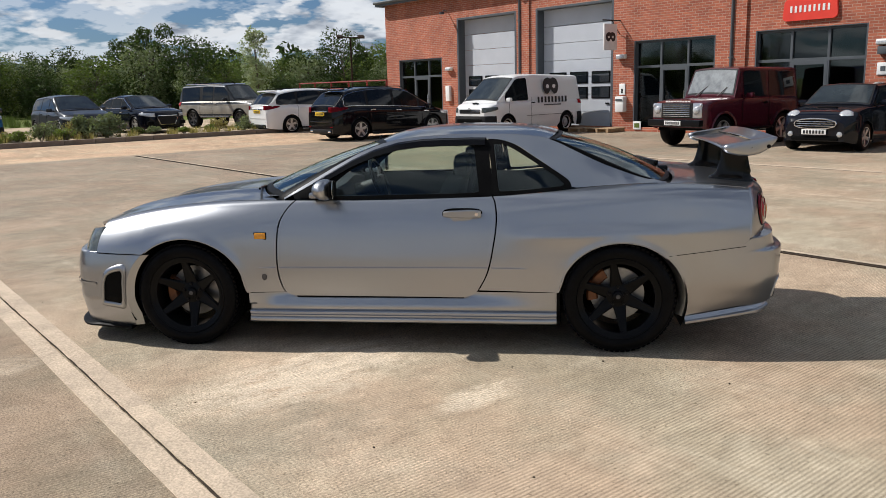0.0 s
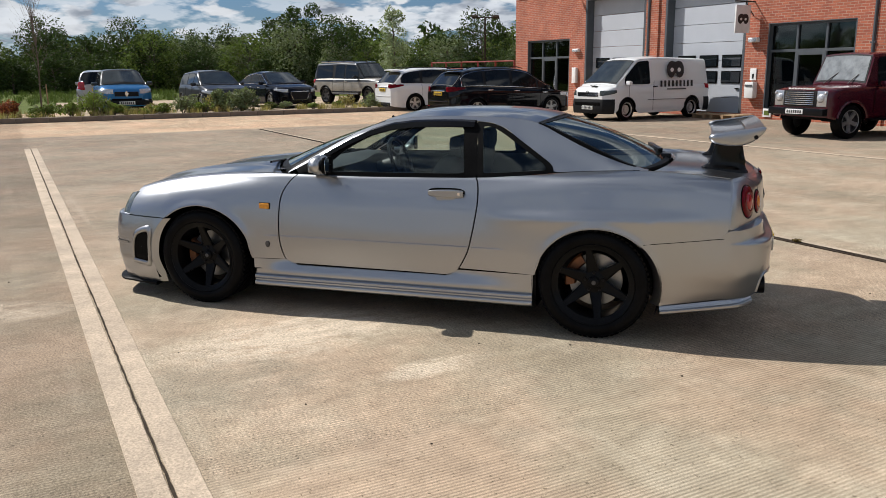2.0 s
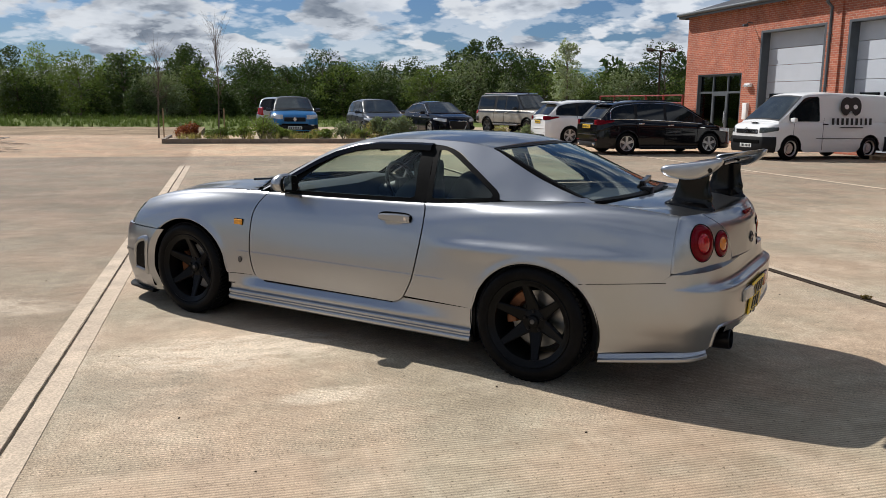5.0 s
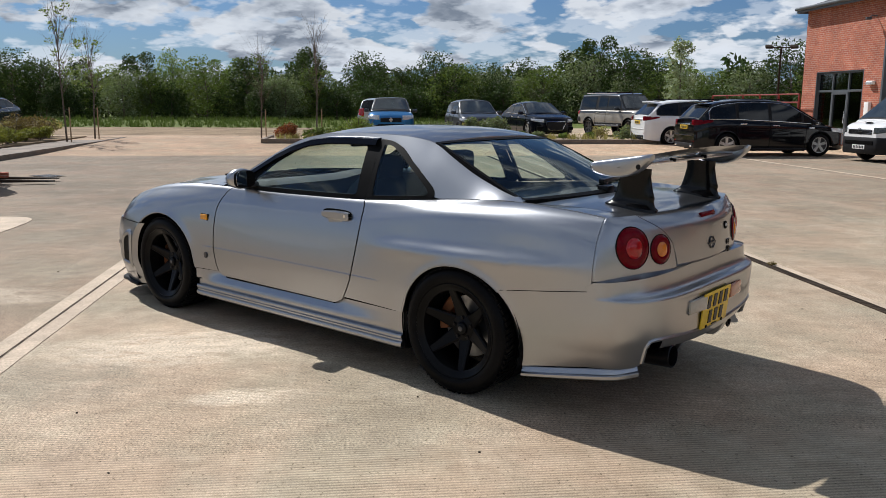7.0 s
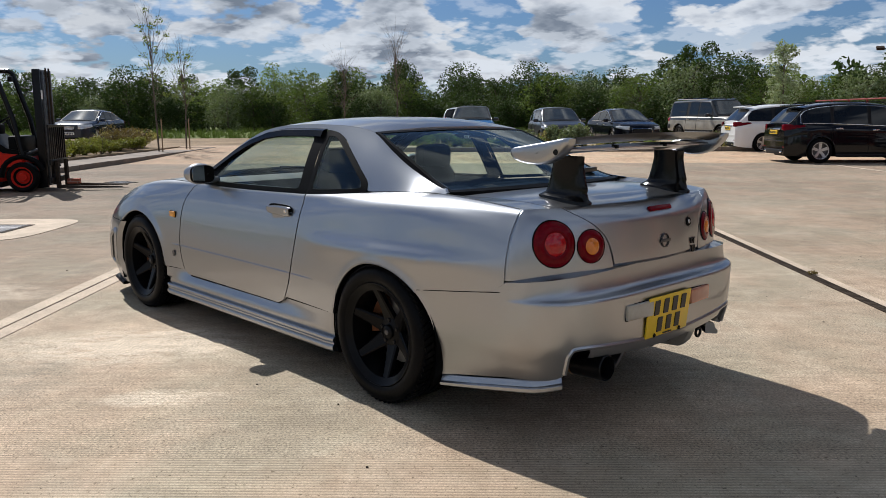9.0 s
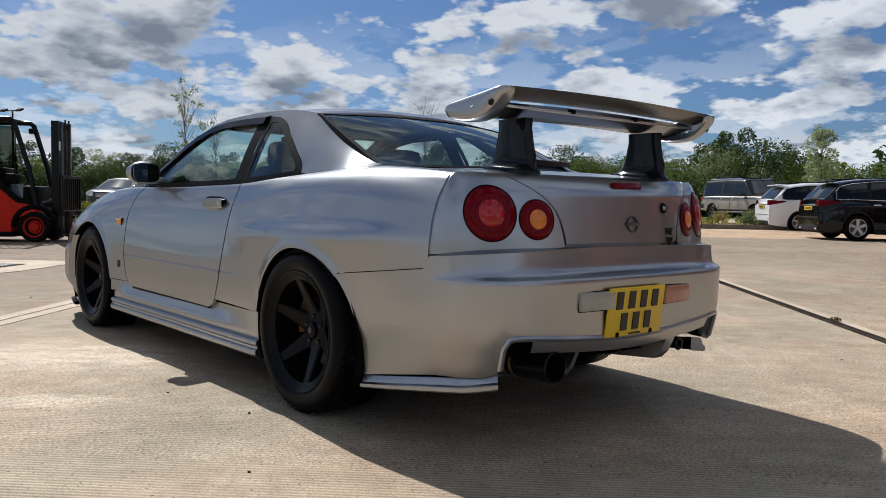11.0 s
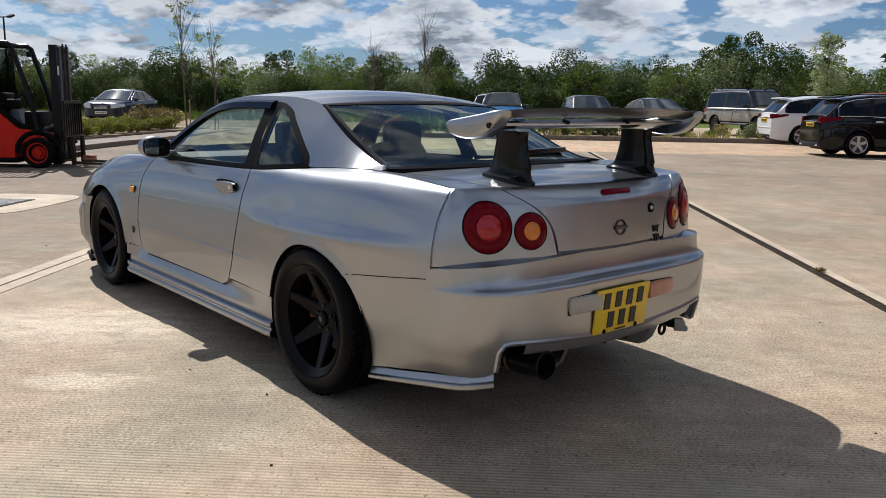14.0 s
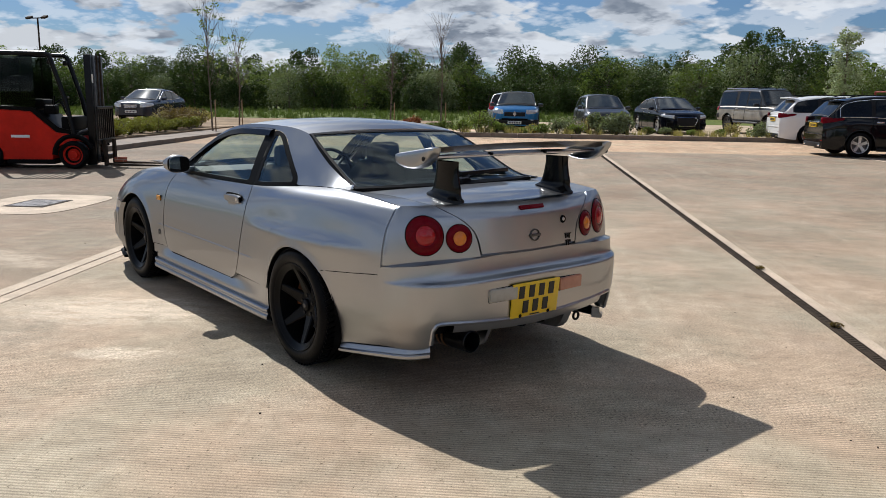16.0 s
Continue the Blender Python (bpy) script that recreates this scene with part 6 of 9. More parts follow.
# exhaust
ex = part("exhaust", Build().lathe([(0.046, -0.28), (0.053, -0.26), (0.055, 0.0), (0.050, 0.004), (0.048, -0.01), (0.046, -0.25), (0.0, -0.25)], pose(2.300, -0.425, 0.291, 0, 90 - 3, 0), 36), "black_satin", car, "large single black exhaust tip")
part("pipe", Build().tube([(2.04, -0.425, 0.305), (1.96, -0.42, 0.29), (1.8, -0.38, 0.24), (1.2, -0.2, 0.2)], 0.038, 14), "pipe", ex, "heat-tinted steel pipe")
part("silencer", Build().tube([(1.74, -0.42, 0.30), (2.03, -0.425, 0.30)], 0.09, 18), "steel_dark", ex)
for x in (2.10, 2.14):
    part("hanger", Build().lathe([(0.062 + 0.006 * math.cos(a), 0.006 * math.sin(a)) for a in [2 * math.pi * i / 6 for i in range(7)]], pose(x, -0.425, 0.295, 0, 90, 0), 20), "pipe", ex)

# ---- rear wing


def aerofoil(chord, thick, n=14, camber=-0.0):
    up, lo = [], []
    for i in range(n):
        t = (1 - math.cos(math.pi * i / (n - 1))) / 2
        y = thick * (1.45 * math.sqrt(t) - 0.63 * t - 1.76 * t * t + 1.42 * t**3 - 0.5 * t**4)
        c = camber * 4 * t * (1 - t)
        up.append((t * chord, c + y))
        lo.append((t * chord, c - y))
    return up + lo[::-1][1:-1]


def blade(chord, thick, x, z, angle, half, camber, n=21, drop=0.0):
    prof = aerofoil(chord, thick, camber=camber)
    rows = []
    ca, sa = math.cos(radians(angle)), math.sin(radians(angle))
    for i in range(n):
        y = -half + 2 * half * i / (n - 1)
        rows.append([Vector((x + px * ca - pz * sa, y, z + px * sa + pz * ca + 0.012 * (1 - (y / half) ** 2) - drop * abs(y / half) ** 6)) for px, pz in prof])
    b = Build().grid(rows, closed=True)
    b.add(rows[0], [tuple(range(len(prof)))])
    b.add(rows[-1], [tuple(range(len(prof)))[::-1]])
    return b


wing = part("rear_wing", blade(0.202, 0.026, 1.945, 1.168, 8.0, 0.60, -0.010), "paint", car, "two-element rear wing, silver main blade")
part("flap", blade(0.098, 0.010, 2.137, 1.2045, 22.0, 0.60, -0.004), "carbon", wing, "dark carbon flap")
part("slot_strip", Build().box((2.141, 0, 1.188), (0.010, 1.19, 0.010), 0.002), "alloy", wing)
for y in (-0.19, 0.19):
    part("flap_bracket", Build().box((2.144, y, 1.194), (0.03, 0.014, 0.016), 0.003), "black_satin", wing)
for s in (-1, 1):
    o = spline([Vector(p) for p in ((1.932, 1.178), (1.952, 1.152), (2.01, 1.136), (2.09, 1.133), (2.155, 1.150), (2.205, 1.186), (2.236, 1.226), (2.224, 1.242), (2.14, 1.229), (2.03, 1.212), (1.95, 1.198), (1.932, 1.178))], 44)[:-1]
    c = Vector((2.09, 1.18))
    rows = []
    for d, k in ((0.0, 0.86), (0.004, 0.96), (0.016, 1.0), (0.048, 1.0), (0.064, 0.95), (0.071, 0.82), (0.073, 0.5), (0.073, 0.05)):
        rows.append([Vector((c.x + (p.x - c.x) * k, s * (0.572 + d), c.y + (p.y - c.y) * k)) for p in o])
    b = Build().grid(rows if s < 0 else [r[::-1] for r in rows], closed=True)
    cap = part("end_cap", b, "paint", wing, "rounded silver wing end", smooth=60)
    part("screw", Build().lathe([(0, 0.003), (0.010, 0.003), (0.012, 0)], pose(2.185, s * 0.645, 1.186, 90 if s < 0 else -90, 0, 0), 14), "black_satin", cap)
    # stand
    rows = []
    for z, x0, x1, th in ((-0.020, 1.903, 2.166, 0.044), (0.004, 1.901, 2.168, 0.045), (0.008, 1.905, 2.164, 0.042), (0.014, 1.916, 2.156, 0.033), (1.004, 1.934, 2.148, 0.028), (1.02, 1.945, 2.152, 0.027), (1.06, 1.958, 2.140, 0.025), (1.12, 1.972, 2.128, 0.025), (1.158, 1.970, 2.13, 0.026)):
        ring = []
        for i in range(24):
            a = 2 * math.pi * i / 24
            x = (x0 + x1) / 2 + (x1 - x0) / 2 * math.copysign(abs(math.cos(a)) ** 0.8, math.cos(a))
            deck = lerp_table([(1.85, 0.984), (1.95, 0.981), (2.1, 0.970), (2.21, 0.957)], x)
            ring.append(Vector((x, s * 0.392 + th * math.copysign(abs(math.sin(a)) ** 0.7, math.sin(a)), z if z > 0.9 else deck + z)))
        rows.append(ring)
    part("wing_stand", Build().grid(rows, closed=True), "stand_black", wing, "black wing stand with a flared foot", smooth=50)

# ---- front bumper and lamps
FX = -2.0


def front_pt(k, z, s):
    if k < 1:
        cx, cz, a, b = ARCHES[0]
        h = min(1.0, max(-1.0, (max(z, 0.2) - cz) / b))
        xa = cx - a * math.sqrt(max(0.0, 1 - h * h)) - 0.004
        x = xa + (FX - xa) * k
        return Vector((x, s * (side_w(x, max(z, SILL)) - 0.3 * max(0, 0.3 - z)), z))
    q = max(0.0, 2 - k)
    d = lerp_table([(0.08, 0.235), (0.16, 0.262), (0.35, 0.275), (0.50, 0.268), (0.56, 0.255), (0.60, 0.235)], z)
    we = side_w(FX, max(z, SILL)) - 0.3 * max(0, 0.3 - z)
    return Vector((FX - d * max(0.0, 1 - q**2.6) ** 0.6, s * q * we, z))


ks = [i / 12 for i in range(12)] + [1.004] + [2 - (1 - i / 40) ** 1.3 for i in range(1, 41)]
rows = []
for j in range(26):
    z = 0.120 + (0.587 - 0.120) * j / 25
    rows.append([front_pt(k, z, -1) for k in ks] + [front_pt(k, z, 1) for k in ks[::-1][1:]])
fb = part("front_bumper", sheet(rows, lambda p: Vector((0.5, -p.y * 0.3, 0)), 0.05, flip=True), "paint", car, "deep silver front bumper", smooth=50)
ledge = [[front_pt(k, z, s) + Vector((-0.006 if k > 1 else 0, s * 0.006, 0)) for k, s in [(k, -1) for k in ks[10:]] + [(k, 1) for k in ks[::-1][1:-10]]] for z in (0.384, 0.392, 0.400)]
shelf = [[front_pt(k, 0.586, s) + Vector((o * min(1.0, max(0.0, k - 0.9) * 6), -s * o * 0.25, dz)) for k, s in [(k, -1) for k in ks[10:]] + [(k, 1) for k in ks[::-1][1:-10]]] for o, dz in ((0.0, 0.0), (0.006, 0.008), (0.03, 0.012), (0.16, 0.012))]
part("bumper_shelf", Build().grid(shelf), "paint", fb, smooth=50)
part("bumper_crease", Build().grid([r[::-1] for r in ledge]), "paint", fb)
for s in (-1, 1):
    hole = spline([Vector(p) for p in ((-1.898, 0.282), (-1.884, 0.385), (-1.862, 0.445), (-1.815, 0.474), (-1.748, 0.482), (-1.752, 0.40), (-1.768, 0.280), (-1.83, 0.276), (-1.898, 0.282))], 48)[:-1]
    c = sum(hole, Vector((0, 0))) / len(hole)

    def on_bumper(p, k, out, s=s, c=c):
        q = c + (p - c) * k
        return Vector((q.x, s * (side_w(q.x, max(q.y, SILL)) - 0.3 * max(0, 0.3 - q.y) + out), q.y))

    rings = [[on_bumper(p, k, o) for p in hole] for k, o in ((1.38, 0.001), (1.27, 0.014), (1.10, 0.017), (1.0, 0.010), (0.97, 0.003))]
    v = part("vent_rim", Build().grid(rings if s > 0 else [r[::-1] for r in rings], closed=True), "paint", fb, "silver rim of a brake cooling vent", smooth=50)
    b = Build().grid([[on_bumper(p, k, 0.0035) for p in (hole if s > 0 else hole[::-1])] for k in (0.98, 0.6, 0.3, 0.02)], closed=True)
    part("brake_vent", b, "black_plastic", v, "black brake cooling vent in the bumper side", smooth=0)
    # headlamp
    rows = []
    for j in range(9):
        v0 = j / 8
        row = []
        for i in range(14):
            u = i / 13
            xe = -1.942 + 0.014 * v0
            if u < 0.25:
                x = xe - (u / 0.25) * 0.06
                w = side_w(x, 0.60 + 0.13 * v0) - 0.004
            else:
                x = xe - 0.06 - 0.15 * math.sin((u - 0.25) / 0.75 * math.pi / 2) ** 0.8
                w = (side_w(xe - 0.06, 0.60 + 0.13 * v0) - 0.004) * (1 - 0.42 * ((u - 0.25) / 0.75))
            row.append(Vector((x, s * w, 0.597 + (0.145 - 0.06 * u) * v0)))
        rows.append(row)
    hl = part("headlamp", sheet(rows, lambda p: Vector((1, 0, 0)), 0.02, flip=s < 0), "headlamp_glass", car, "dark green-grey glazed headlamp")
    part("housing", sheet([[p + Vector((0.012, -s * 0.012, -0.002)) for p in r] for r in rows], lambda p: Vector((1, 0, 0)), 0.05, flip=s < 0), "black_plastic", hl)
part("grille", Build().box((-2.10, 0, 0.63), (0.18, 0.86, 0.07), 0.01), "black_plastic", car)
part("lower_grille", Build().box((-2.262, 0, 0.26), (0.03, 0.9, 0.14), 0.02), "black_plastic", fb)
part("front_plate", Build().box((-2.288, 0, 0.43), (0.012, 0.52, 0.11), 0.003), "plate_white", fb, "white front number plate")
rows = [[front_pt(k, 0.14, s) + Vector((-o if k > 1 else 0, s * o * 0.6, dz)) for k, s in [(k, -1) for k in ks[1:]] + [(k, 1) for k in ks[::-1][1:-1]]] for o, dz in ((-0.02, -0.018), (0.02, -0.022), (0.034, -0.030), (0.032, -0.042), (0.0, -0.044), (-0.1, -0.04))]
part("splitter", Build().grid([r[::-1] for r in rows]), "black_plastic", fb, "gloss dark front splitter", smooth=30)

# ---- wheels
TYRE_R, HUBZ = 0.327, 0.327


def wheel(x, s, width, label):
    """A tyre with grooves, a deep six-spoke rim, brake disc and caliper. Its axle points out along local z."""
    m = pose(x, 0, HUBZ) @ pose(0, 0, 0, 90 if s < 0 else -90, 0, 0)
    y1 = 0.866 if x < 0 else 0.880
    y0 = y1 - width
    R = TYRE_R
    prof = [(0.232, y0 + 0.01), (0.25, y0), (0.285, y0 - 0.004), (0.312, y0 + 0.010), (0.322, y0 + 0.028)]
    g = 5
    span = (y1 - 0.028) - (y0 + 0.028)
    for i in range(g):
        a = y0 + 0.028 + span * (i + 0.5) / g
        top = R - 0.006 if i in (0, g - 1) else R
        prof += [(top, a - span / g * 0.40), (top, a + span / g * 0.32), (R - 0.010, a + span / g * 0.36), (R - 0.010, a + span / g * 0.44)]
    prof += [(R - 0.005, y1 - 0.036), (0.319, y1 - 0.022), (0.312, y1 - 0.008), (0.296, y1 + 0.002), (0.272, y1 + 0.004), (0.252, y1 - 0.001), (0.243, y1 - 0.010), (0.236, y1 - 0.012)]
    w = part("wheel", Build().lathe([(0.246, y1 - 0.016), (0.246, y1 - 0.006), (0.242, y1 - 0.002), (0.237, y1 - 0.004), (0.233, y1 - 0.010), (0.212, y1 - 0.018), (0.207, y1 - 0.022), (0.206, y1 - 0.05), (0.210, y1 - 0.10), (0.218, y0 + 0.02), (0.236, y0 + 0.004)], m, 64), "wheel_black", car, label)
    part("tyre", Build().lathe(prof, m, 72), "rubber", w, "low-profile black road tyre")
    # shallow cross cuts on the tread shoulders
    b = Build()
    for i in range(64):
        a = 2 * math.pi * i / 64
        for zc, lean in ((y1 - 0.045, 0.35), (y0 + 0.045, -0.35)):
            q = m @ pose(0, 0, 0, 0, 0, math.degrees(a)) @ Matrix.Translation((R - 0.0062, 0, zc)) @ pose(0, 0, 0, math.degrees(lean), 0, 0)
            b.box((0.002, 0, 0), (0.012, 0.022, 0.052), 0, q)
    part("tread", b, "rubber", w, smooth=0)["kind"] = "stuff"
    hub = Build().lathe([(0.076, y1 - 0.125), (0.074, y1 - 0.090), (0.064, y1 - 0.084), (0.040, y1 - 0.086), (0.034, y1 - 0.082), (0.032, y1 - 0.070), (0.027, y1 - 0.066), (0.0005, y1 - 0.065)], m, 40)
    part("hub", hub, "wheel_black", w)
    part("cap", Build().lathe([(0.014, y1 - 0.0645), (0.012, y1 - 0.062), (0.0005, y1 - 0.062)], m, 20), "steel_dark", w, "small hub emblem")
    for i in range(6):
        r = m @ pose(0, 0, 0, 0, 0, 60 * i + 90 + (4 if x < 0 else 9))
        # each spoke is broad at the hub and tapers towards the rim
        rows = []
        for u, hw, top, dp in ((0.052, 0.040, -0.088, 0.030), (0.085, 0.035, -0.076, 0.028), (0.14, 0.027, -0.054, 0.026), (0.185, 0.0225, -0.035, 0.026), (0.205, 0.021, -0.026, 0.026), (0.216, 0.022, -0.020, 0.024)):
            z = y1 + top
            rows.append([r @ Vector(p) for p in ((u, -hw, z - dp), (u, -hw, z - 0.006), (u, -hw * 0.72, z), (u, 0, z - 0.002), (u, hw * 0.72, z), (u, hw, z - 0.006), (u, hw, z - dp))])
        part("spoke", Build().grid(rows, closed=True), "wheel_black", w, smooth=30)
    for i in range(5):
        q = m @ pose(0, 0, 0, 0, 0, 72 * i + 20)
        part("wheel_nut", Build().lathe([(0.011, -0.02), (0.011, 0.008), (0.008, 0.012), (0, 0.012)], q @ Matrix.Translation((0.055, 0, y1 - 0.090)), 6), "black_satin", w, smooth=0)
    part("brake_disc", Build().lathe([(0.05, y1 - 0.15), (0.160, y1 - 0.15), (0.160, y1 - 0.175), (0.05, y1 - 0.175)], m, 48), "brake_disc", w, "worn steel brake disc")
    cal = Build()
    rows = []
    for i in range(10):
        a = radians((120 if x > 0 else 146) + 8 * i * (1 if s < 0 else 1))
        ca, sa = math.cos(a), math.sin(a)
        rows.append([m @ Vector((rr * ca, rr * sa, zz)) for rr, zz in ((0.115, y1 - 0.185), (0.180, y1 - 0.185), (0.184, y1 - 0.125), (0.172, y1 - 0.113), (0.125, y1 - 0.115), (0.115, y1 - 0.13))])
    cal.grid(rows, closed=True)
    cal.add(rows[0], [tuple(range(6))])
    cal.add(rows[-1], [tuple(range(6))])
    part("brake_caliper", cal, "caliper_gold", w, "gold-bronze brake caliper")


for s in (-1, 1):
    wheel(-1.3325, s, 0.255, "matt black six-spoke front wheel with a low-profile tyre")
    wheel(1.3325, s, 0.265, "matt black six-spoke rear wheel with a low-profile tyre")
    for k in (0, 1):
        cx, cz, a, b0 = ARCHES[k]
        b = Build()
        arc = [(cx - (a + 0.012) * math.cos(t), cz + (b0 + 0.012) * math.sin(t)) for t in [radians(-25 + 230 * i / 30) for i in range(31)]]
        b.grid([[Vector((x, s * w, z)) for x, z in arc] for w in (0.855, 0.40)])
        b.add([Vector((x, s * 0.42, z)) for x, z in arc], [tuple(range(31))])
        part("wheel_arch_liner", b, "black_plastic", car)
        lip = arch_pts(k, -8 if k == 0 else 3, 188, 40)
        part("arch_lip", Build().tube([(p.x, s * (side_w(p.x, max(p.y, SILL)) - 0.006), p.y) for p in (arch_pts(0, 50, 172, 40) if k == 0 else arch_pts(1, 8, 134, 40))], 0.006, 6), "paint", car)

# ---- dark inner structure and cabin
for s in (-1, 1):
    b = Build()
    b.grid([[Vector((x, s * (side_w(x, z) - 0.03), z)) for x in [-0.93 + 1.92 * i / 24 for i in range(25)]] for z in (0.16, 0.3, 0.5, 0.7, 0.86, 0.9)])
    part("inner_panel", b, "black_plastic", car)
    b = Build().grid([[Vector((x, s * (side_w(x, max(z, 0.4)) - 0.03), z)) for x in [1.72 + 0.32 * i / 6 for i in range(7)]] for z in (0.4, 0.5, 0.6, 0.7, 0.9)])
    b.grid([[Vector((x, s * (side_w(x, z) - 0.03), z)) for x in [-1.98 + 0.24 * i / 6 for i in range(7)]] for z in (0.45, 0.55, 0.65, 0.7)])
    part("inner_panel", b, "black_plastic", car)
    b = Build().grid([[Vector((x, s * (belt(x)[0] - 0.05), z)) for x in (-0.65, -0.2, 0.3, 0.8, 1.2)] for z in (0.3, 0.6, 0.85, 0.93)])
    part("door_trim", b, "trim_dark", car)
b = Build()
b.box((-0.15, 0, 0.19), (3.4, 1.20, 0.06), 0.02).box((-0.0, 0, 0.22), (1.86, 1.56, 0.05), 0.02).box((1.95, 0, 0.42), (0.5, 1.3, 0.2), 0.03).box((-1.9, 0, 0.3), (0.4, 1.2, 0.3), 0.05)
part("floor_pan", b, "black_plastic", car)
part("engine_bay", Build().box((-1.35, 0, 0.52), (1.2, 0.8, 0.5), 0.05), "black_plastic", car)
part("bulkhead", Build().box((-0.98, 0, 0.6), (0.05, 1.36, 0.56), 0.02), "black_plastic", car)
part("parcel_shelf", Build().box((1.36, 0, 0.935), (0.46, 1.24, 0.03), 0.01), "trim_dark", car)
part("boot_floor", Build().box((1.60, 0, 0.75), (0.7, 0.9, 0.3), 0.03), "black_plastic", car)
dash = Build()
rows = []
for y in [-0.66 + 1.32 * i / 16 for i in range(17)]:
    h = 0.03 * math.exp(-((y - 0.36) / 0.17) ** 2)
    rows.append([Vector(p) for p in ((-0.98, y, 0.90), (-0.80, y, 0.925), (-0.62, y, 0.935 + h), (-0.52, y, 0.91 + h), (-0.50, y, 0.80), (-0.58, y, 0.60))])
dash.grid(rows)
part("dashboard", dash, "trim_dark", car, "dark moulded dashboard")
part("headliner", Build().grid([[Vector((x, q * (rail(x)[0] - 0.02), roof_z(x, q * 0.5) - 0.03)) for q in (-1, -0.5, 0, 0.5, 1)] for x in (-0.02, 0.2, 0.5, 0.8, 0.92)]), "headliner", car)
part("console", Build().box((0.0, 0, 0.42), (1.0, 0.24, 0.34), 0.05), "trim_dark", car)
sw = part("steering_wheel", Build().lathe([(0.175 + 0.015 * math.cos(a), 0.015 * math.sin(a)) for a in [2 * math.pi * i / 8 for i in range(9)]], pose(-0.32, 0.36, 0.89, 0, 68, 0), 36), "black_satin", car, "black three-spoke steering wheel")
part("boss", Build().box((-0.325, 0.36, 0.885), (0.05, 0.13, 0.12), 0.025), "trim_dark", sw)
for a in (0, 130, 230):
    d = pose(0, 0, 0, 0, 68, 0) @ Vector((0.17 * math.sin(radians(a)) * 0 + 0.17 * math.cos(radians(a)), 0.17 * math.sin(radians(a)), 0))
    part("wheel_spoke", Build().tube([Vector((-0.325, 0.36, 0.885)), Vector((-0.32, 0.36, 0.89)) + d], 0.012, 6), "trim_dark", sw)
part("column", Build().tube([(-0.33, 0.36, 0.88), (-0.6, 0.36, 0.80)], 0.05, 12), "trim_dark", sw)


def seat(y, label):
    """A bolstered bucket seat with its headrest."""
    rows = []
    for z, x, hw, th in ((0.42, 0.16, 0.24, 0.06), (0.55, 0.20, 0.26, 0.075), (0.72, 0.25, 0.26, 0.085), (0.86, 0.30, 0.235, 0.08), (0.96, 0.335, 0.20, 0.07), (1.015, 0.355, 0.15, 0.05), (1.03, 0.36, 0.09, 0.02)):
        ring = []
        for i in range(24):
            a = 2 * math.pi * i / 24
            c, s = math.cos(a), math.sin(a)
            yy = hw * math.copysign(abs(s) ** 0.6, s)
            bol = 0.04 * (abs(yy) / hw) ** 3 if c < 0 else 0
            ring.append(Vector((x + th * math.copysign(abs(c) ** 0.6, c) - bol, y + yy, z)))
        rows.append(ring)
    b = Build().grid(rows, closed=True)
    b.add(rows[-1], [tuple(range(24))])
    st = part("front_seat", b, "seat_cloth", car, label, smooth=60)
    part("cushion", Build().box((-0.06, y, 0.44), (0.50, 0.50, 0.16), 0.06), "seat_cloth", st)
    part("headrest", Build().box((0.375, y, 1.075), (0.10, 0.25, 0.15), 0.045), "seat_cloth", st)
    part("headrest_post", Build().tube([(0.36, y - 0.06, 0.99), (0.37, y - 0.06, 1.05)], 0.007, 6).tube([(0.36, y + 0.06, 0.99), (0.37, y + 0.06, 1.05)], 0.007, 6), "steel_dark", st)


seat(-0.36, "dark cloth bucket seat with headrest")
seat(0.36, "dark cloth bucket seat with headrest")
rb = part("rear_bench", Build().box((0.88, 0, 0.50), (0.42, 1.10, 0.16), 0.05), "seat_cloth", car, "dark cloth rear bench")
for y in (-0.28, 0.28):
    part("bench_back", Build().box((1.10, y, 0.74), (0.14, 0.52, 0.44), 0.06, None), "seat_cloth", rb)
part("inner_mirror", Build().box((-0.18, 0, 1.195), (0.03, 0.22, 0.06), 0.014).tube([(-0.2, 0, 1.2), (-0.24, 0, 1.25)], 0.01), "black_satin", car, "black rear-view mirror")

# ---------------------------------------------------------------- parked vehicles


def paint(name, color, metal=0.4, rough=0.3, coat=0.45, **kw):
    MAT[name] = material(name, color, rough, metal=metal, coat=coat, **kw)
    return name


MAT["veh_glass"] = material("dark_vehicle_glass", (0.010, 0.012, 0.013), 0.03, spec=0.35, coat=0.0, var=0.3, scale=1.5)
MAT["screen_glass"] = material("vehicle_screen_glass", (0.028, 0.034, 0.035), 0.04, spec=0.6, coat=0.15, var=0.4, scale=2)
# screen_pale has a lighter grey base and a rougher surface than screen_glass
MAT["screen_pale"] = material("grey_windscreen", (0.17, 0.185, 0.19), 0.25, spec=0.6, var=0.3, scale=5, coat=0.4)
MAT["veh_trim"] = material("grey_black_trim", (0.012, 0.012, 0.013), 0.6, var=0.2, scale=8, spec=0.2)


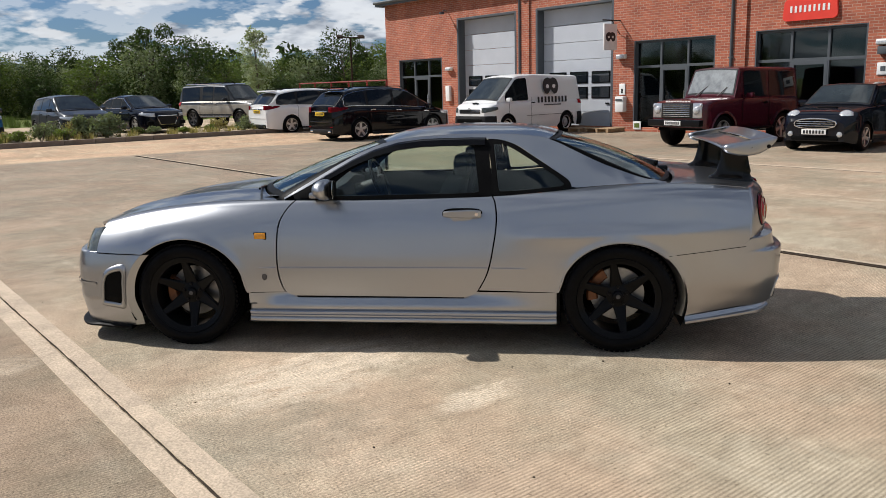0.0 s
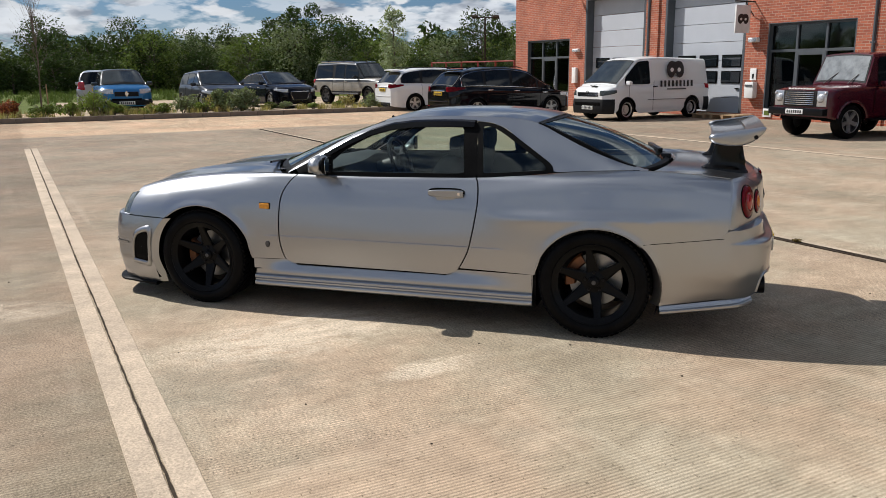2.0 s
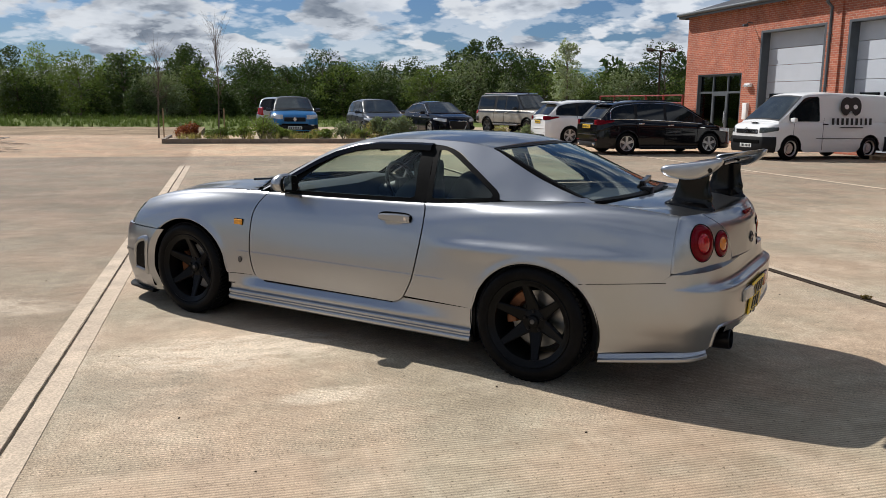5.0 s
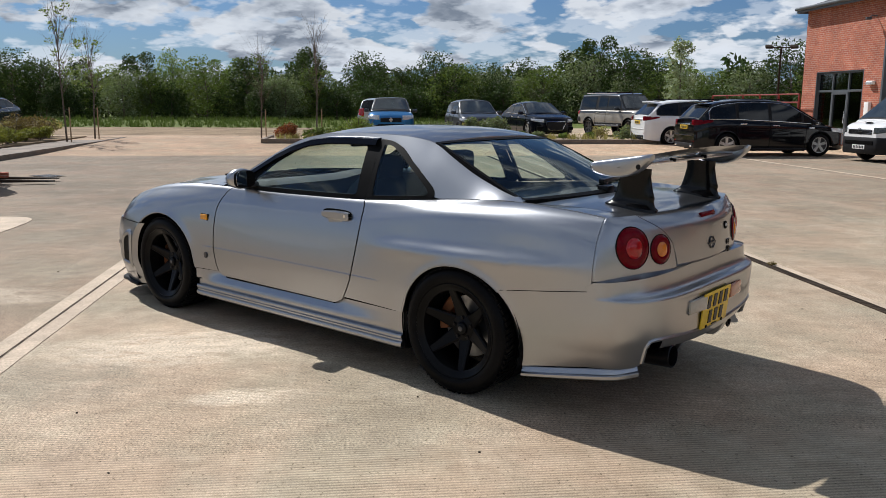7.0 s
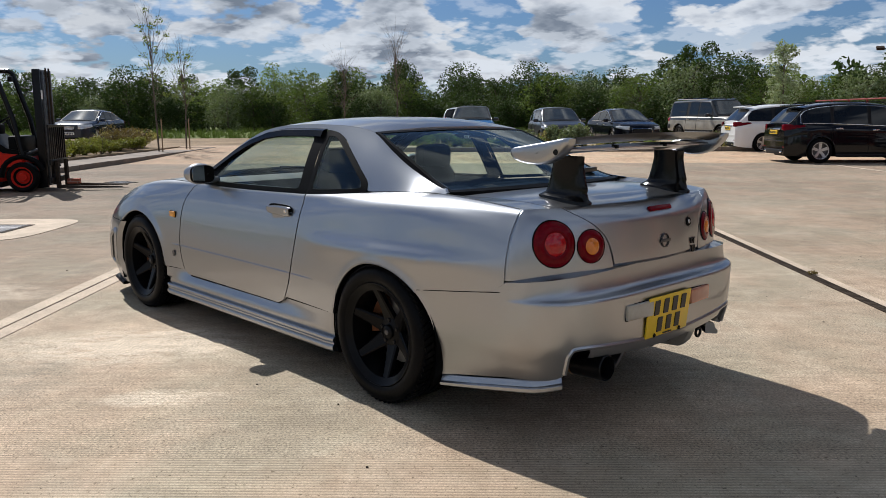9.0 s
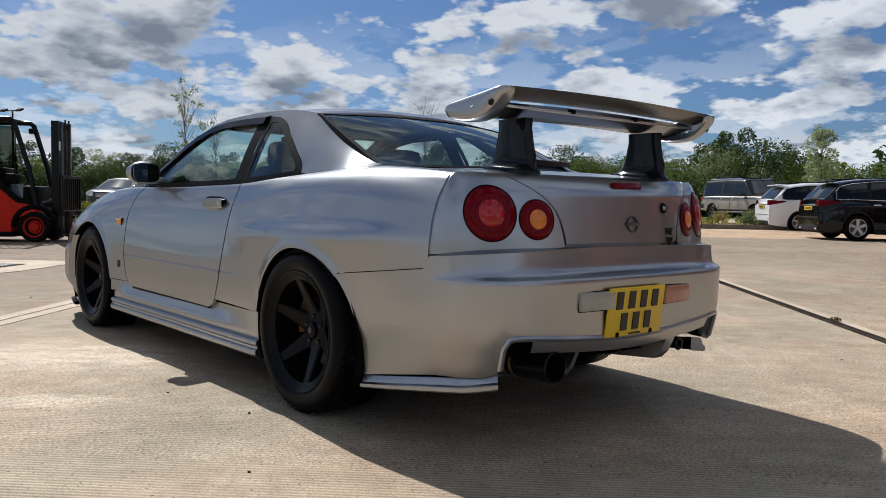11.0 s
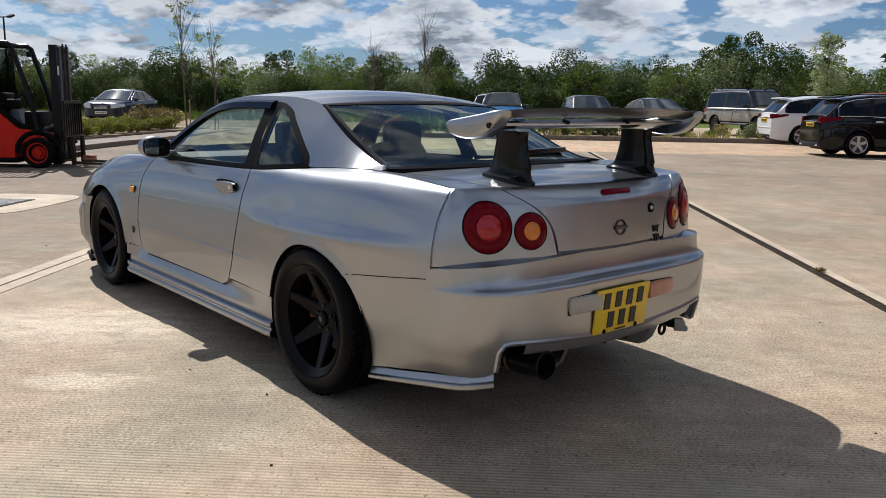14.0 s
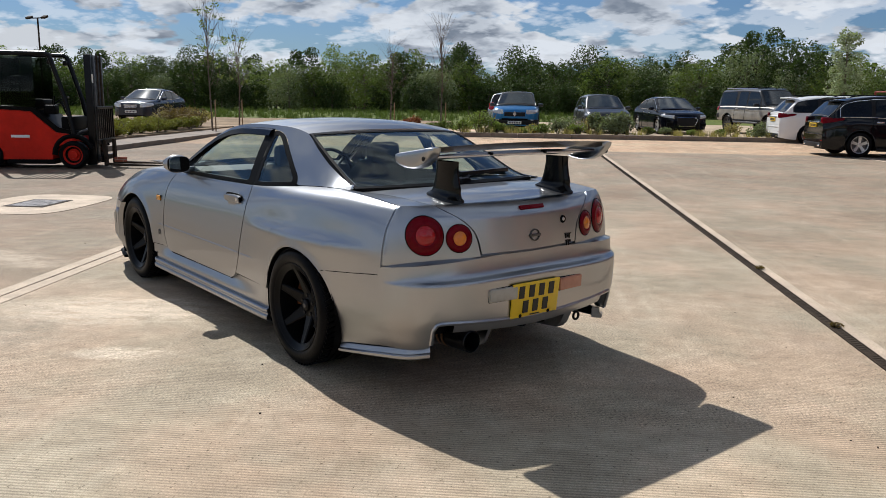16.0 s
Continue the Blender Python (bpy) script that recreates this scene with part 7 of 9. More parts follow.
def road_wheel(parent, x, y, r, width, spokes=5, mat="alloy", steel=False):
    """A tyre with a dished spoked rim. Its outer face looks away from the vehicle's middle."""
    s = 1 if y > 0 else -1
    m = pose(x, y, r) @ pose(0, 0, 0, -90 * s, 0, 0)
    h = width / 2
    w = part("wheel", Build().lathe([(r * 0.66, -h), (r * 0.86, -h), (r * 0.97, -h * 0.75), (r, -h * 0.4), (r, h * 0.4), (r * 0.97, h * 0.75), (r * 0.86, h), (r * 0.68, h * 0.96), (r * 0.66, h * 0.7)], m, 28), "rubber", parent)
    part("rim", Build().lathe([(r * 0.67, h * 0.7), (r * 0.67, h * 0.92), (r * 0.60, h * 0.86), (r * 0.56, h * 0.25), (0.001, h * 0.2)], m, 28), "steel_dark" if not steel else mat, w)
    if steel:
        part("rim_dish", Build().lathe([(r * 0.66, h * 0.90), (r * 0.62, h * 0.62), (r * 0.44, h * 0.30)], m, 28), "black_plastic", w)
        part("hub", Build().lathe([(r * 0.30, h * 0.2), (r * 0.26, h * 0.6), (0.001, h * 0.62)], m, 16), mat, w)
        return w
    b = Build()
    for i in range(spokes):
        q = m @ pose(0, 0, 0, 0, 0, 360 / spokes * i + 90)
        b.add([q @ Vector(p) for p in ((r * 0.08, -r * 0.09, h * 0.72), (r * 0.08, r * 0.09, h * 0.72), (r * 0.63, r * 0.12, h * 0.86), (r * 0.63, -r * 0.12, h * 0.86),
                                       (r * 0.08, -r * 0.09, h * 0.4), (r * 0.08, r * 0.09, h * 0.4), (r * 0.63, r * 0.12, h * 0.5), (r * 0.63, -r * 0.12, h * 0.5))],
              [(0, 3, 2, 1), (4, 5, 6, 7), (0, 1, 5, 4), (1, 2, 6, 5), (2, 3, 7, 6), (3, 0, 4, 7)])
    b.lathe([(r * 0.17, h * 0.4), (r * 0.17, h * 0.76), (0.001, h * 0.80)], m, 14)
    part("spokes", b, mat, w, smooth=0)
    part("rim_edge", Build().lathe([(r * 0.68, h * 0.80), (r * 0.67, h * 0.97), (r * 0.63, h * 0.95), (r * 0.61, h * 0.6)], m, 28), mat, w)
    return w


SHAPE = {}


def vehicle(name, place, label, category, body, W, ends, wb, r, sill, belt_line, roof_line, windows, tumble=0.16, square=7.0, wheel_mat="alloy",
            spokes=5, lower=None, steel=False, tyre=0.21, glass="veh_glass", roof_mat=None, shift=0.0, group="parked cars",
            rounding=((0.26, 0.30), (0.36, 0.42)), doors=(), screen="screen_glass", band=True, trim=None, bump=(0.12, 0.20)):
    """A parked vehicle. Local x points ahead; belt_line and roof_line are (x, z) tables from tail to nose; windows are (x0, x1) spans;
    rounding gives, for tail and nose, how much and over what length the plan draws in; doors are the x of the door seams."""
    t = thing(name, place, label, category, group)
    xr, xf = ends
    xm, half = (xr + xf) / 2, (xf - xr) / 2
    axles = (shift - wb / 2, shift + wb / 2)
    R = r * 1.13

    def plan(x):
        w = W * (1 - 0.06 * abs((x - xm) / half) ** square)
        for d, (k, c) in ((x - xr, rounding[0]), (xf - x, rounding[1])):
            if d < c:
                w *= 1 - k * (1 - max(0.0, d) / c) ** 2.4
        return w

    def low(x):
        z = sill + 0.08 * abs((x - xm) / half) ** 8
        for a in axles:
            d = abs(x - a)
            if d < R:
                z = max(z, r + math.sqrt(R * R - d * d) * 0.98)
        return z

    steps = [0.0, 0.008, 0.02, 0.04, 0.07, 0.11, 0.16, 0.22, 0.30, 0.38]
    xs = sorted({round(v, 4) for v in [xr + 0.4 + (xf - xr - 0.8) * i / 28 for i in range(29)] + [a + R * math.cos(math.pi * k / 14) for a in axles for k in range(15)] + [xr + d for d in steps] + [xf - d for d in steps]})
    # the flank: tucked sill, full waist, a shoulder crease below the windows
    prof = [(0.0, 0.960), (0.10, 0.985), (0.28, 1.0), (0.50, 0.997), (0.66, 0.990), (0.72, 0.984), (0.76, 0.990), (0.88, 0.968), (0.96, 0.935), (1.0, 0.90)]

    def flank(x, z):
        zb = lerp_table(belt_line, x)
        return plan(x) * lerp_table(prof, max(0.0, min(1.0, (z - sill) / (zb - sill))))

    def section(x):
        zb, zl, w = lerp_table(belt_line, x), low(x), plan(x)
        pts = []
        for f, k in prof:
            z = zl + (zb - zl) * f
            pts.append((flank(x, z), z))
        pts += [(w * 0.80, zb + 0.022), (w * 0.55, zb + 0.034), (w * 0.45, zb + 0.034), (0.0, zb + 0.045)]
        return pts

    rows = []
    for x in xs:
        p = section(x)
        rows.append([Vector((x, -a, z)) for a, z in p] + [Vector((x, a, z)) for a, z in p[::-1][1:]])
    b = Build().grid([q[::-1] for q in rows])
    n = len(rows[0])
    b.add(rows[0], [tuple(range(n))])
    b.add(rows[-1], [tuple(range(n))[::-1]])
    part("body", b, body, t, smooth=35)
    part("underside", Build().box((xm, 0, sill + 0.05), (xf - xr - 0.5, W * 1.2, 0.1), 0.03).box((xm, 0, (sill + 0.65) / 2), (wb - 2 * R, W * 1.86, 0.5 - sill)), "black_plastic", t)
    for a in axles:
        for s in (-1, 1):
            arc = [(a + R * 1.02 * math.cos(q), r + R * math.sin(q)) for q in [math.pi * k / 12 for k in range(13)]]
            part("arch_liner", Build().grid([[Vector((x, s * w, z)) for x, z in arc] for w in (W * 0.94, W * 0.5)]), "black_plastic", t)
            lip = [(a + R * math.cos(q), r + 0.99 * R * math.sin(q)) for q in [radians(14 + 152 * k / 16) for k in range(17)]]
            part("arch_lip", Build().tube([(x, s * (flank(x, z) - 0.004), z) for x, z in lip], 0.014, 6), lower or body, t)
            road_wheel(t, a, s * (W - tyre / 2 - 0.012), r, tyre, spokes, wheel_mat, steel)
    # cabin
    x0, x1 = roof_line[0][0], roof_line[-1][0]
    top = max(z for _, z in roof_line)

    def rz(x):
        for (a, za), (c, zc) in zip(roof_line, roof_line[1:]):
            if a <= x <= c:
                return za + (zc - za) * (x - a) / (c - a)
        return roof_line[0][1]

    def cw(x, z):
        zb = lerp_table(belt_line, x)
        f = max(0.0, (z - zb) / max(0.3, top - zb))
        return min(plan(x), W * 0.97) * 0.925 - tumble * f - 0.02 * f * f

    cs = sorted({round(v, 4) for v in [x0 + (x1 - x0) * i / 34 for i in range(35)] + [p[0] for p in roof_line]})
    rows = []
    for x in cs:
        zb, z1 = lerp_table(belt_line, x), max(rz(x), lerp_table(belt_line, x) + 0.03)
        side = [(cw(x, zb + (z1 - zb) * f), zb + (z1 - zb) * f) for f in (0, 0.25, 0.5, 0.75, 0.90)]
        e = cw(x, z1)
        side += [(e - 0.012, z1 - 0.022), (e - 0.04, z1 + 0.004), (e * 0.75, z1 + 0.025), (e * 0.4, z1 + 0.04), (0, z1 + 0.045)]
        rows.append([Vector((x, -a, z)) for a, z in side] + [Vector((x, a, z)) for a, z in side[::-1][1:]])
    cabin = Build().grid([q[::-1] for q in rows])
    n = len(rows[0])
    cabin.add(rows[0], [tuple(range(n))])
    cabin.add(rows[-1], [tuple(range(n))[::-1]])
    part("cabin", cabin, roof_mat or body, t, smooth=35)

    def pane(nm, wx0, wx1, s, lo_gap, hi_gap, off, mat):
        """A panel on the cabin's side between the belt and the roof's edge, its corners rounded off."""
        k = 24
        g = [[], [], [], [], []]
        for i in range(k):
            u = i / (k - 1)
            x = wx0 + (wx1 - wx0) * u
            ease = 0.045 * (max(0.0, 1 - u * (wx1 - wx0) / 0.06) ** 2 + max(0.0, 1 - (1 - u) * (wx1 - wx0) / 0.06) ** 2)
            za = lerp_table(belt_line, x) + lo_gap + ease * 0.6
            zt = max(rz(x) - hi_gap - ease, za + 0.006)
            for j in range(5):
                z = za + (zt - za) * j / 4
                g[j].append(Vector((x, s * (cw(x, z) + off), z)))
        return part(nm, Build().grid(g if s < 0 else [q[::-1] for q in g]), mat, t)

    for s in (-1, 1):
        if band:
            pane("window_band", windows[0][0] - 0.05, windows[-1][1] + 0.10, s, 0.018, 0.052, 0.004, "veh_trim")
        for wx0, wx1 in windows:
            pane("side_window", wx0, wx1, s, 0.035, 0.075, 0.009, glass)
        if trim:
            xa, xb = windows[0][0] - 0.05, windows[-1][1] + 0.10
            line = [(xa + (xb - xa) * i / 40) for i in range(41)]
            up = [(x, max(rz(x) - 0.052, lerp_table(belt_line, x) + 0.02)) for x in line]
            dn = [(x, lerp_table(belt_line, x) + 0.018) for x in line[::-1]]
            ring = up + dn + up[:1]
            part("window_trim", Build().tube([(x, s * (cw(x, z) + 0.008), z) for x, z in ring], 0.009, 6), trim, t, "thin bright window trim")
        for x in doors:
            zb, zl = lerp_table(belt_line, x), low(x)
            part("door_seam", Build().tube([(x - 0.03 * (1 - f) ** 2, s * (flank(x, zl + (zb - zl) * f) + 0.001), zl + (zb - zl) * f) for f in [i / 12 for i in range(13)]], 0.006, 5), "black_plastic", t)
            zh = zb - 0.11
            part("door_handle", Build().box((x + 0.17, s * (flank(x + 0.17, zh) + 0.010), zh), (0.19, 0.03, 0.035), 0.010), trim or body, t)
        if doors:
            part("sill_strip", Build().tube([(x, s * (flank(x, sill + 0.06) + 0.002), sill + 0.06) for x in [axles[0] + R + 0.03 + (wb - 2 * R - 0.06) * i / 8 for i in range(9)]], 0.022, 6, 1.6), "veh_trim", t)
    # screens lie on the sloping first and last stretch of the roof line
    for (a, c), nm in (((roof_line[-2], roof_line[-1]), "windscreen"), ((roof_line[0], roof_line[1]), "rear_window")):
        nx = 1 if nm == "windscreen" else -1
        for grow, lift, mt, pn in ((0.05, 0.003, "veh_trim", "screen_surround"), (0.0, 0.007, screen if nm == "windscreen" else glass, nm)):
            g = []
            for i in range(7):
                f = 0.09 - grow + (0.82 + 2 * grow) * i / 6
                x, z = a[0] + (c[0] - a[0]) * f, a[1] + (c[1] - a[1]) * f
                e = cw(x, z) - 0.075 + grow * 0.7
                g.append([Vector((x + lift * nx, e * q, z + 0.047 * (1 - (abs(q) * 0.86) ** 2) + lift)) for q in [-1 + k / 6 for k in range(13)]])
            part(pn, Build().grid(g), mt, t)
    xw = roof_line[-1][0] - 0.42
    for s in (-1, 1):
        zw = lerp_table(belt_line, xw) + 0.075
        mb = part("door_mirror", Build().box((xw, s * (W * 0.93 + 0.12), zw), (0.13, 0.20, 0.13), 0.045), roof_mat or body, t)
        part("mirror_arm", Build().tube([(xw, s * W * 0.86, zw - 0.03), (xw, s * (W * 0.93 + 0.06), zw - 0.02)], 0.022, 6), "veh_trim", mb)
    if lower:
        for xe, d, k in ((xr, 1, 0), (xf, -1, 1)):
            rows = []
            for j, (dz, o) in enumerate(((0.0, 0.0), (0.1, 0.014), (0.5, 0.020), (0.9, 0.014), (1.0, 0.0))):
                zz = sill + bump[0] + bump[1] * dz
                line = [(xe + d * v, flank(xe + d * v, zz)) for v in (0.34, 0.26, 0.18, 0.11, 0.06, 0.02, 0.0)]
                pts = [Vector((x - d * o * (1 if i > 3 else 0.3), -(y + o), zz)) for i, (x, y) in enumerate(line)]
                rows.append(pts + [Vector((p.x, -p.y, p.z)) for p in pts[::-1]])
            part("bumper", Build().grid(rows if d < 0 else [q[::-1] for q in rows]), lower, t, "dark plastic bumper")
    SHAPE[t.name] = (flank, xr, xf)
    return t


def lamp_patch(t, name, x_tip, x_back, z0, z1, mat, label, sweep=0.0, taper=0.45, inner=None):
    """A lamp that wraps from the end of the vehicle round its corner, narrowing along the side."""
    flank = SHAPE[t.name][0]
    out = 1 if x_tip > x_back else -1
    for s in (-1, 1):
        cols = []
        if inner is not None:
            for f in (0.0, 0.5):
                y0 = flank(x_tip, (z0 + z1) / 2)
                cols.append((x_tip + 0.006 * out, inner + (y0 - inner) * f, 0.86 + 0.14 * f, 0.0))
        for i in range(12):
            u = (i / 11) ** 1.6
            cols.append((x_tip + (x_back - x_tip) * u, None, 1 - taper * u, u))
        rows = []
        for x, y, k, u in cols:
            zm = (z0 + z1) / 2 + sweep * u
            h = (z1 - z0) / 2 * k
            rows.append([Vector((x + o * 0.4 * out, s * ((flank(x, zm + h * g) if y is None else y) + o), zm + h * g)) for g, o in ((-1, -0.004), (-0.94, 0.008), (-0.5, 0.015), (0, 0.018), (0.5, 0.015), (0.94, 0.008), (1, -0.004))])
        part(name, Build().grid(rows if s * out < 0 else [q[::-1] for q in rows]), mat, t, label)


def plate(t, x, z, mat, d):
    p = part("number_plate", Build().box((x, 0, z), (0.02, 0.52, 0.11), 0.003), mat, t, "plate with dark bars")
    for k in range(7):
        part("bar", Build().box((x + 0.012 * d, -0.2 + k * 0.066, z), (0.004, 0.04, 0.07)), "ink", p, smooth=0)


def add(t, name, c, s, mat, label="", ch=0.015, turn=None):
    return part(name, Build().box(c, s, ch, turn), mat, t, label)


def lamps_and_plates(t, zf, zr, plate_z=(0.45, 0.8), fh=0.15, rh=0.2, fl=0.42, rl=0.26, front=True, rear=True, lens="lamp_clear", sweep=0.05, inner=0.36):
    """Wrap-round headlamps and tail lamps, and the plates."""
    _, xr, xf = SHAPE[t.name]
    if front:
        lamp_patch(t, "headlamp", xf - 0.004, xf - fl, zf - fh / 2, zf + fh / 2, lens, "clear headlamp", sweep, inner=inner)
        plate(t, xf + 0.014, plate_z[0], "plate_white", 1)
    if rear:
        lamp_patch(t, "tail_lamp", xr + 0.004, xr + rl, zr - rh / 2, zr + rh / 2, "lamp_red", "red tail lamp", 0.02, 0.3, inner=0.5)
        plate(t, xr - 0.014, plate_z[1], "plate_yellow", -1)


paint("gloss_black", (0.005, 0.005, 0.006), 0.0, 0.07, 0.0, spec=0.4)
paint("gloss_white", (0.74, 0.74, 0.73), 0.0, 0.3)
paint("crossover_blue", (0.010, 0.145, 0.36), 0.4, 0.28)
paint("dark_grey", (0.036, 0.038, 0.040), 0.5, 0.3)
paint("navy_black", (0.005, 0.006, 0.010), 0.0, 0.09, 0.0, spec=0.35)
paint("pale_silver", (0.42, 0.43, 0.44), 0.8, 0.35)
paint("maroon", (0.062, 0.0035, 0.011), 0.1, 0.25, 0.3, var=0.12, scale=2)
paint("beige_silver", (0.36, 0.33, 0.28), 0.4, 0.45, var=0.2, scale=2)
paint("blue_grey", (0.012, 0.015, 0.026), 0.0, 0.2, 0.15)

MPV_BELT = [(-2.3, 0.92), (-2.0, 1.05), (-1.5, 1.06), (-0.5, 1.03), (0.5, 0.98), (1.1, 0.94), (1.6, 0.90), (2.1, 0.78), (2.32, 0.66)]
MPV_ROOF = [(-2.26, 1.04), (-1.86, 1.47), (-1.58, 1.545), (-1.1, 1.60), (-0.6, 1.625), (-0.1, 1.615), (0.3, 1.57), (0.55, 1.515), (1.6, 0.93)]
MPV_WIN = [(-1.92, -1.16), (-1.06, -0.16), (-0.06, 0.86), (0.94, 1.28)]
for nm, mt, m, lab in (("people_carrier", "gloss_black", pose(-4.6, 21.13, 0, 0, 0, 46), "black people carrier with bright alloy wheels and window trim"),
                       ("people_carrier", "gloss_white", pose(-8.2, 25.33, 0.02, 0, 0, 46), "white people carrier with dark windows")):
    black = mt == "gloss_black"
    t = vehicle(nm, m, lab, "car", mt, 0.93, (-2.36, 2.36), 2.85, 0.345, 0.17, MPV_BELT, MPV_ROOF, MPV_WIN, doors=(-1.12, -0.13, 0.98), trim="chrome" if black else None,
                rounding=((0.16, 0.28), (0.34, 0.5)))
    lamps_and_plates(t, 0.74, 0.98, fh=0.16, fl=0.6, rear=False, plate_z=(0.42, 0.86))
    lamp_patch(t, "tail_lamp", -2.355, -1.86, 0.89, 1.06, "lamp_deep", "red wrap-round tail lamp", 0.045, 0.75, inner=0.52)
    plate(t, -2.374, 0.84, "plate_yellow", -1)
    part("tailgate_strip", Build().box((-2.368, 0, 0.925), (0.02, 0.9, 0.035), 0.008), "chrome", t)
    for s in (-1, 1):
        part("roof_rail", Build().tube([(-1.7, s * 0.64, 1.60), (-1.5, s * 0.64, 1.655), (0.2, s * 0.64, 1.655), (0.4, s * 0.64, 1.61)], 0.015, 6), "black_satin", t)
        part("exhaust_trim", Build().box((-2.36, s * 0.55, 0.30), (0.05, 0.16, 0.06), 0.02), "chrome", t)
        part("fog_reflector", Build().box((-2.345, s * 0.66, 0.44), (0.03, 0.16, 0.04), 0.01), "lamp_red", t)
    part("rear_spoiler", Build().box((-1.90, 0, 1.575), (0.24, 1.20, 0.04), 0.015, pose(0, 0, 0, 0, -6, 0)), mt, t)
    part("rear_wiper", Build().tube([(-2.20, 0.0, 1.12), (-2.12, -0.34, 1.22)], 0.012, 5), "black_satin", t)
    part("rear_diffuser", Build().box((-2.33, 0, 0.31), (0.10, 1.34, 0.14), 0.04), "veh_trim", t, "dark lower rear bumper insert")
    part("bumper_crease", Build().box((-2.362, 0, 0.60), (0.03, 1.3, 0.03), 0.01), mt, t)

# blue crossover, nose to the kerb
t = vehicle("crossover", pose(-18.9, 20.05, 0.135, 0, 0, -46), "bright blue compact crossover with a dark roof, nose towards the kerb", "car", "crossover_blue", 0.89, (-2.05, 2.06), 2.6, 0.33, 0.2,
            [(-2.0, 0.95), (-1.0, 1.0), (0.8, 0.98), (1.2, 0.99), (1.7, 0.94), (1.95, 0.86), (2.06, 0.72)], [(-2.0, 1.0), (-1.65, 1.48), (-0.6, 1.54), (0.3, 1.51), (1.15, 1.03)], [(-1.6, -0.8), (-0.74, 0.1), (0.16, 0.85)],
            lower="veh_trim", doors=(-0.78, 0.13), roof_mat="dark_grey")
lamps_and_plates(t, 0.80, 0.9, plate_z=(0.40, 0.8), fh=0.17, fl=0.5, inner=0.42)
add(t, "grille", (2.055, 0, 0.71), (0.05, 0.80, 0.16), "veh_trim", "dark grille across the nose", 0.03)
add(t, "lower_grille", (2.05, 0, 0.50), (0.05, 1.0, 0.12), "black_plastic", "", 0.03)
part("maker_badge", Build().prism([(0, -0.11), (0.075, 0), (0, 0.11), (-0.075, 0)], pose(2.075, 0, 0.72, 90, 0, 90), 0.02, 0.006), "chrome", t, "plain bright diamond badge", smooth=0)
for s in (-1, 1):
    add(t, "day_lamp", (2.0, s * 0.62, 0.50), (0.08, 0.20, 0.05), "lamp_clear", "", 0.02)
# silver hatchback behind it
t = vehicle("hatchback", pose(-22.3, 23.0, 0.135, 0, 0, 128), "pale silver hatchback on the gravel", "car", "pale_silver", 0.87, (-2.0, 2.05), 2.55, 0.31, 0.18,
            [(-2.0, 0.9), (-1.0, 0.97), (0.9, 0.93), (1.3, 0.9), (1.8, 0.8), (2.05, 0.66)], [(-1.95, 0.95), (-1.6, 1.45), (-0.5, 1.52), (0.3, 1.47), (1.2, 0.92)], [(-1.5, -0.7), (-0.64, 0.12), (0.18, 0.95)], doors=(-0.67, 0.15))
lamps_and_plates(t, 0.7, 0.95, rh=0.34, rl=0.2)
# dark grey hatchback
t = vehicle("hatchback", pose(-16.45, 22.3, 0.135, 0, 0, -40), "dark grey hatchback behind a leafy bush, nose to the kerb", "car", "dark_grey", 0.87, (-2.0, 2.1), 2.6, 0.315, 0.18,
            [(-2.0, 0.92), (-1.0, 0.96), (0.9, 0.92), (1.2, 0.93), (1.7, 0.85), (2.0, 0.75), (2.1, 0.62)], [(-1.95, 0.95), (-1.55, 1.40), (-0.5, 1.47), (0.25, 1.44), (1.15, 0.94)], [(-1.5, -0.7), (-0.64, 0.12), (0.18, 0.90)], doors=(-0.67, 0.15))
lamps_and_plates(t, 0.70, 0.9, plate_z=(0.42, 0.8), fh=0.14, fl=0.55)
add(t, "grille", (2.10, 0, 0.50), (0.05, 0.9, 0.22), "veh_trim", "", 0.04)
add(t, "grille_bar", (2.115, 0, 0.63), (0.03, 0.62, 0.02), "chrome", "", 0.006)
# dark saloon
t = vehicle("saloon_car", pose(-15.3, 25.15, 0.135, 0, 0, -35), "navy-black saloon with bright alloy wheels on gravel", "car", "navy_black", 0.89, (-2.25, 2.2), 2.63, 0.325, 0.15,
            [(-2.25, 0.86), (-1.7, 0.96), (-1.0, 0.95), (0.9, 0.91), (1.2, 0.91), (1.8, 0.83), (2.1, 0.74), (2.2, 0.60)], [(-1.9, 0.95), (-1.1, 1.33), (-0.4, 1.41), (0.2, 1.38), (1.15, 0.92)], [(-1.35, -0.66), (-0.6, 0.1), (0.16, 0.86)],
            doors=(-0.64, 0.13), trim="chrome")
lamps_and_plates(t, 0.69, 0.86, plate_z=(0.50, 0.8), fh=0.13, fl=0.5, inner=0.5)
add(t, "grille", (2.20, 0, 0.50), (0.06, 0.72, 0.34), "veh_trim", "dark single-frame grille", 0.05)
part("grille_frame", Build().tube([(2.238, -0.38, 0.66), (2.238, -0.40, 0.56), (2.238, -0.28, 0.33), (2.238, 0.28, 0.33), (2.238, 0.40, 0.56), (2.238, 0.38, 0.66), (2.238, -0.38, 0.66)], 0.014, 6), "chrome", t)
for s in (-1, 1):
    add(t, "air_intake", (2.13, s * 0.64, 0.40), (0.14, 0.26, 0.14), "black_plastic", "", 0.04)
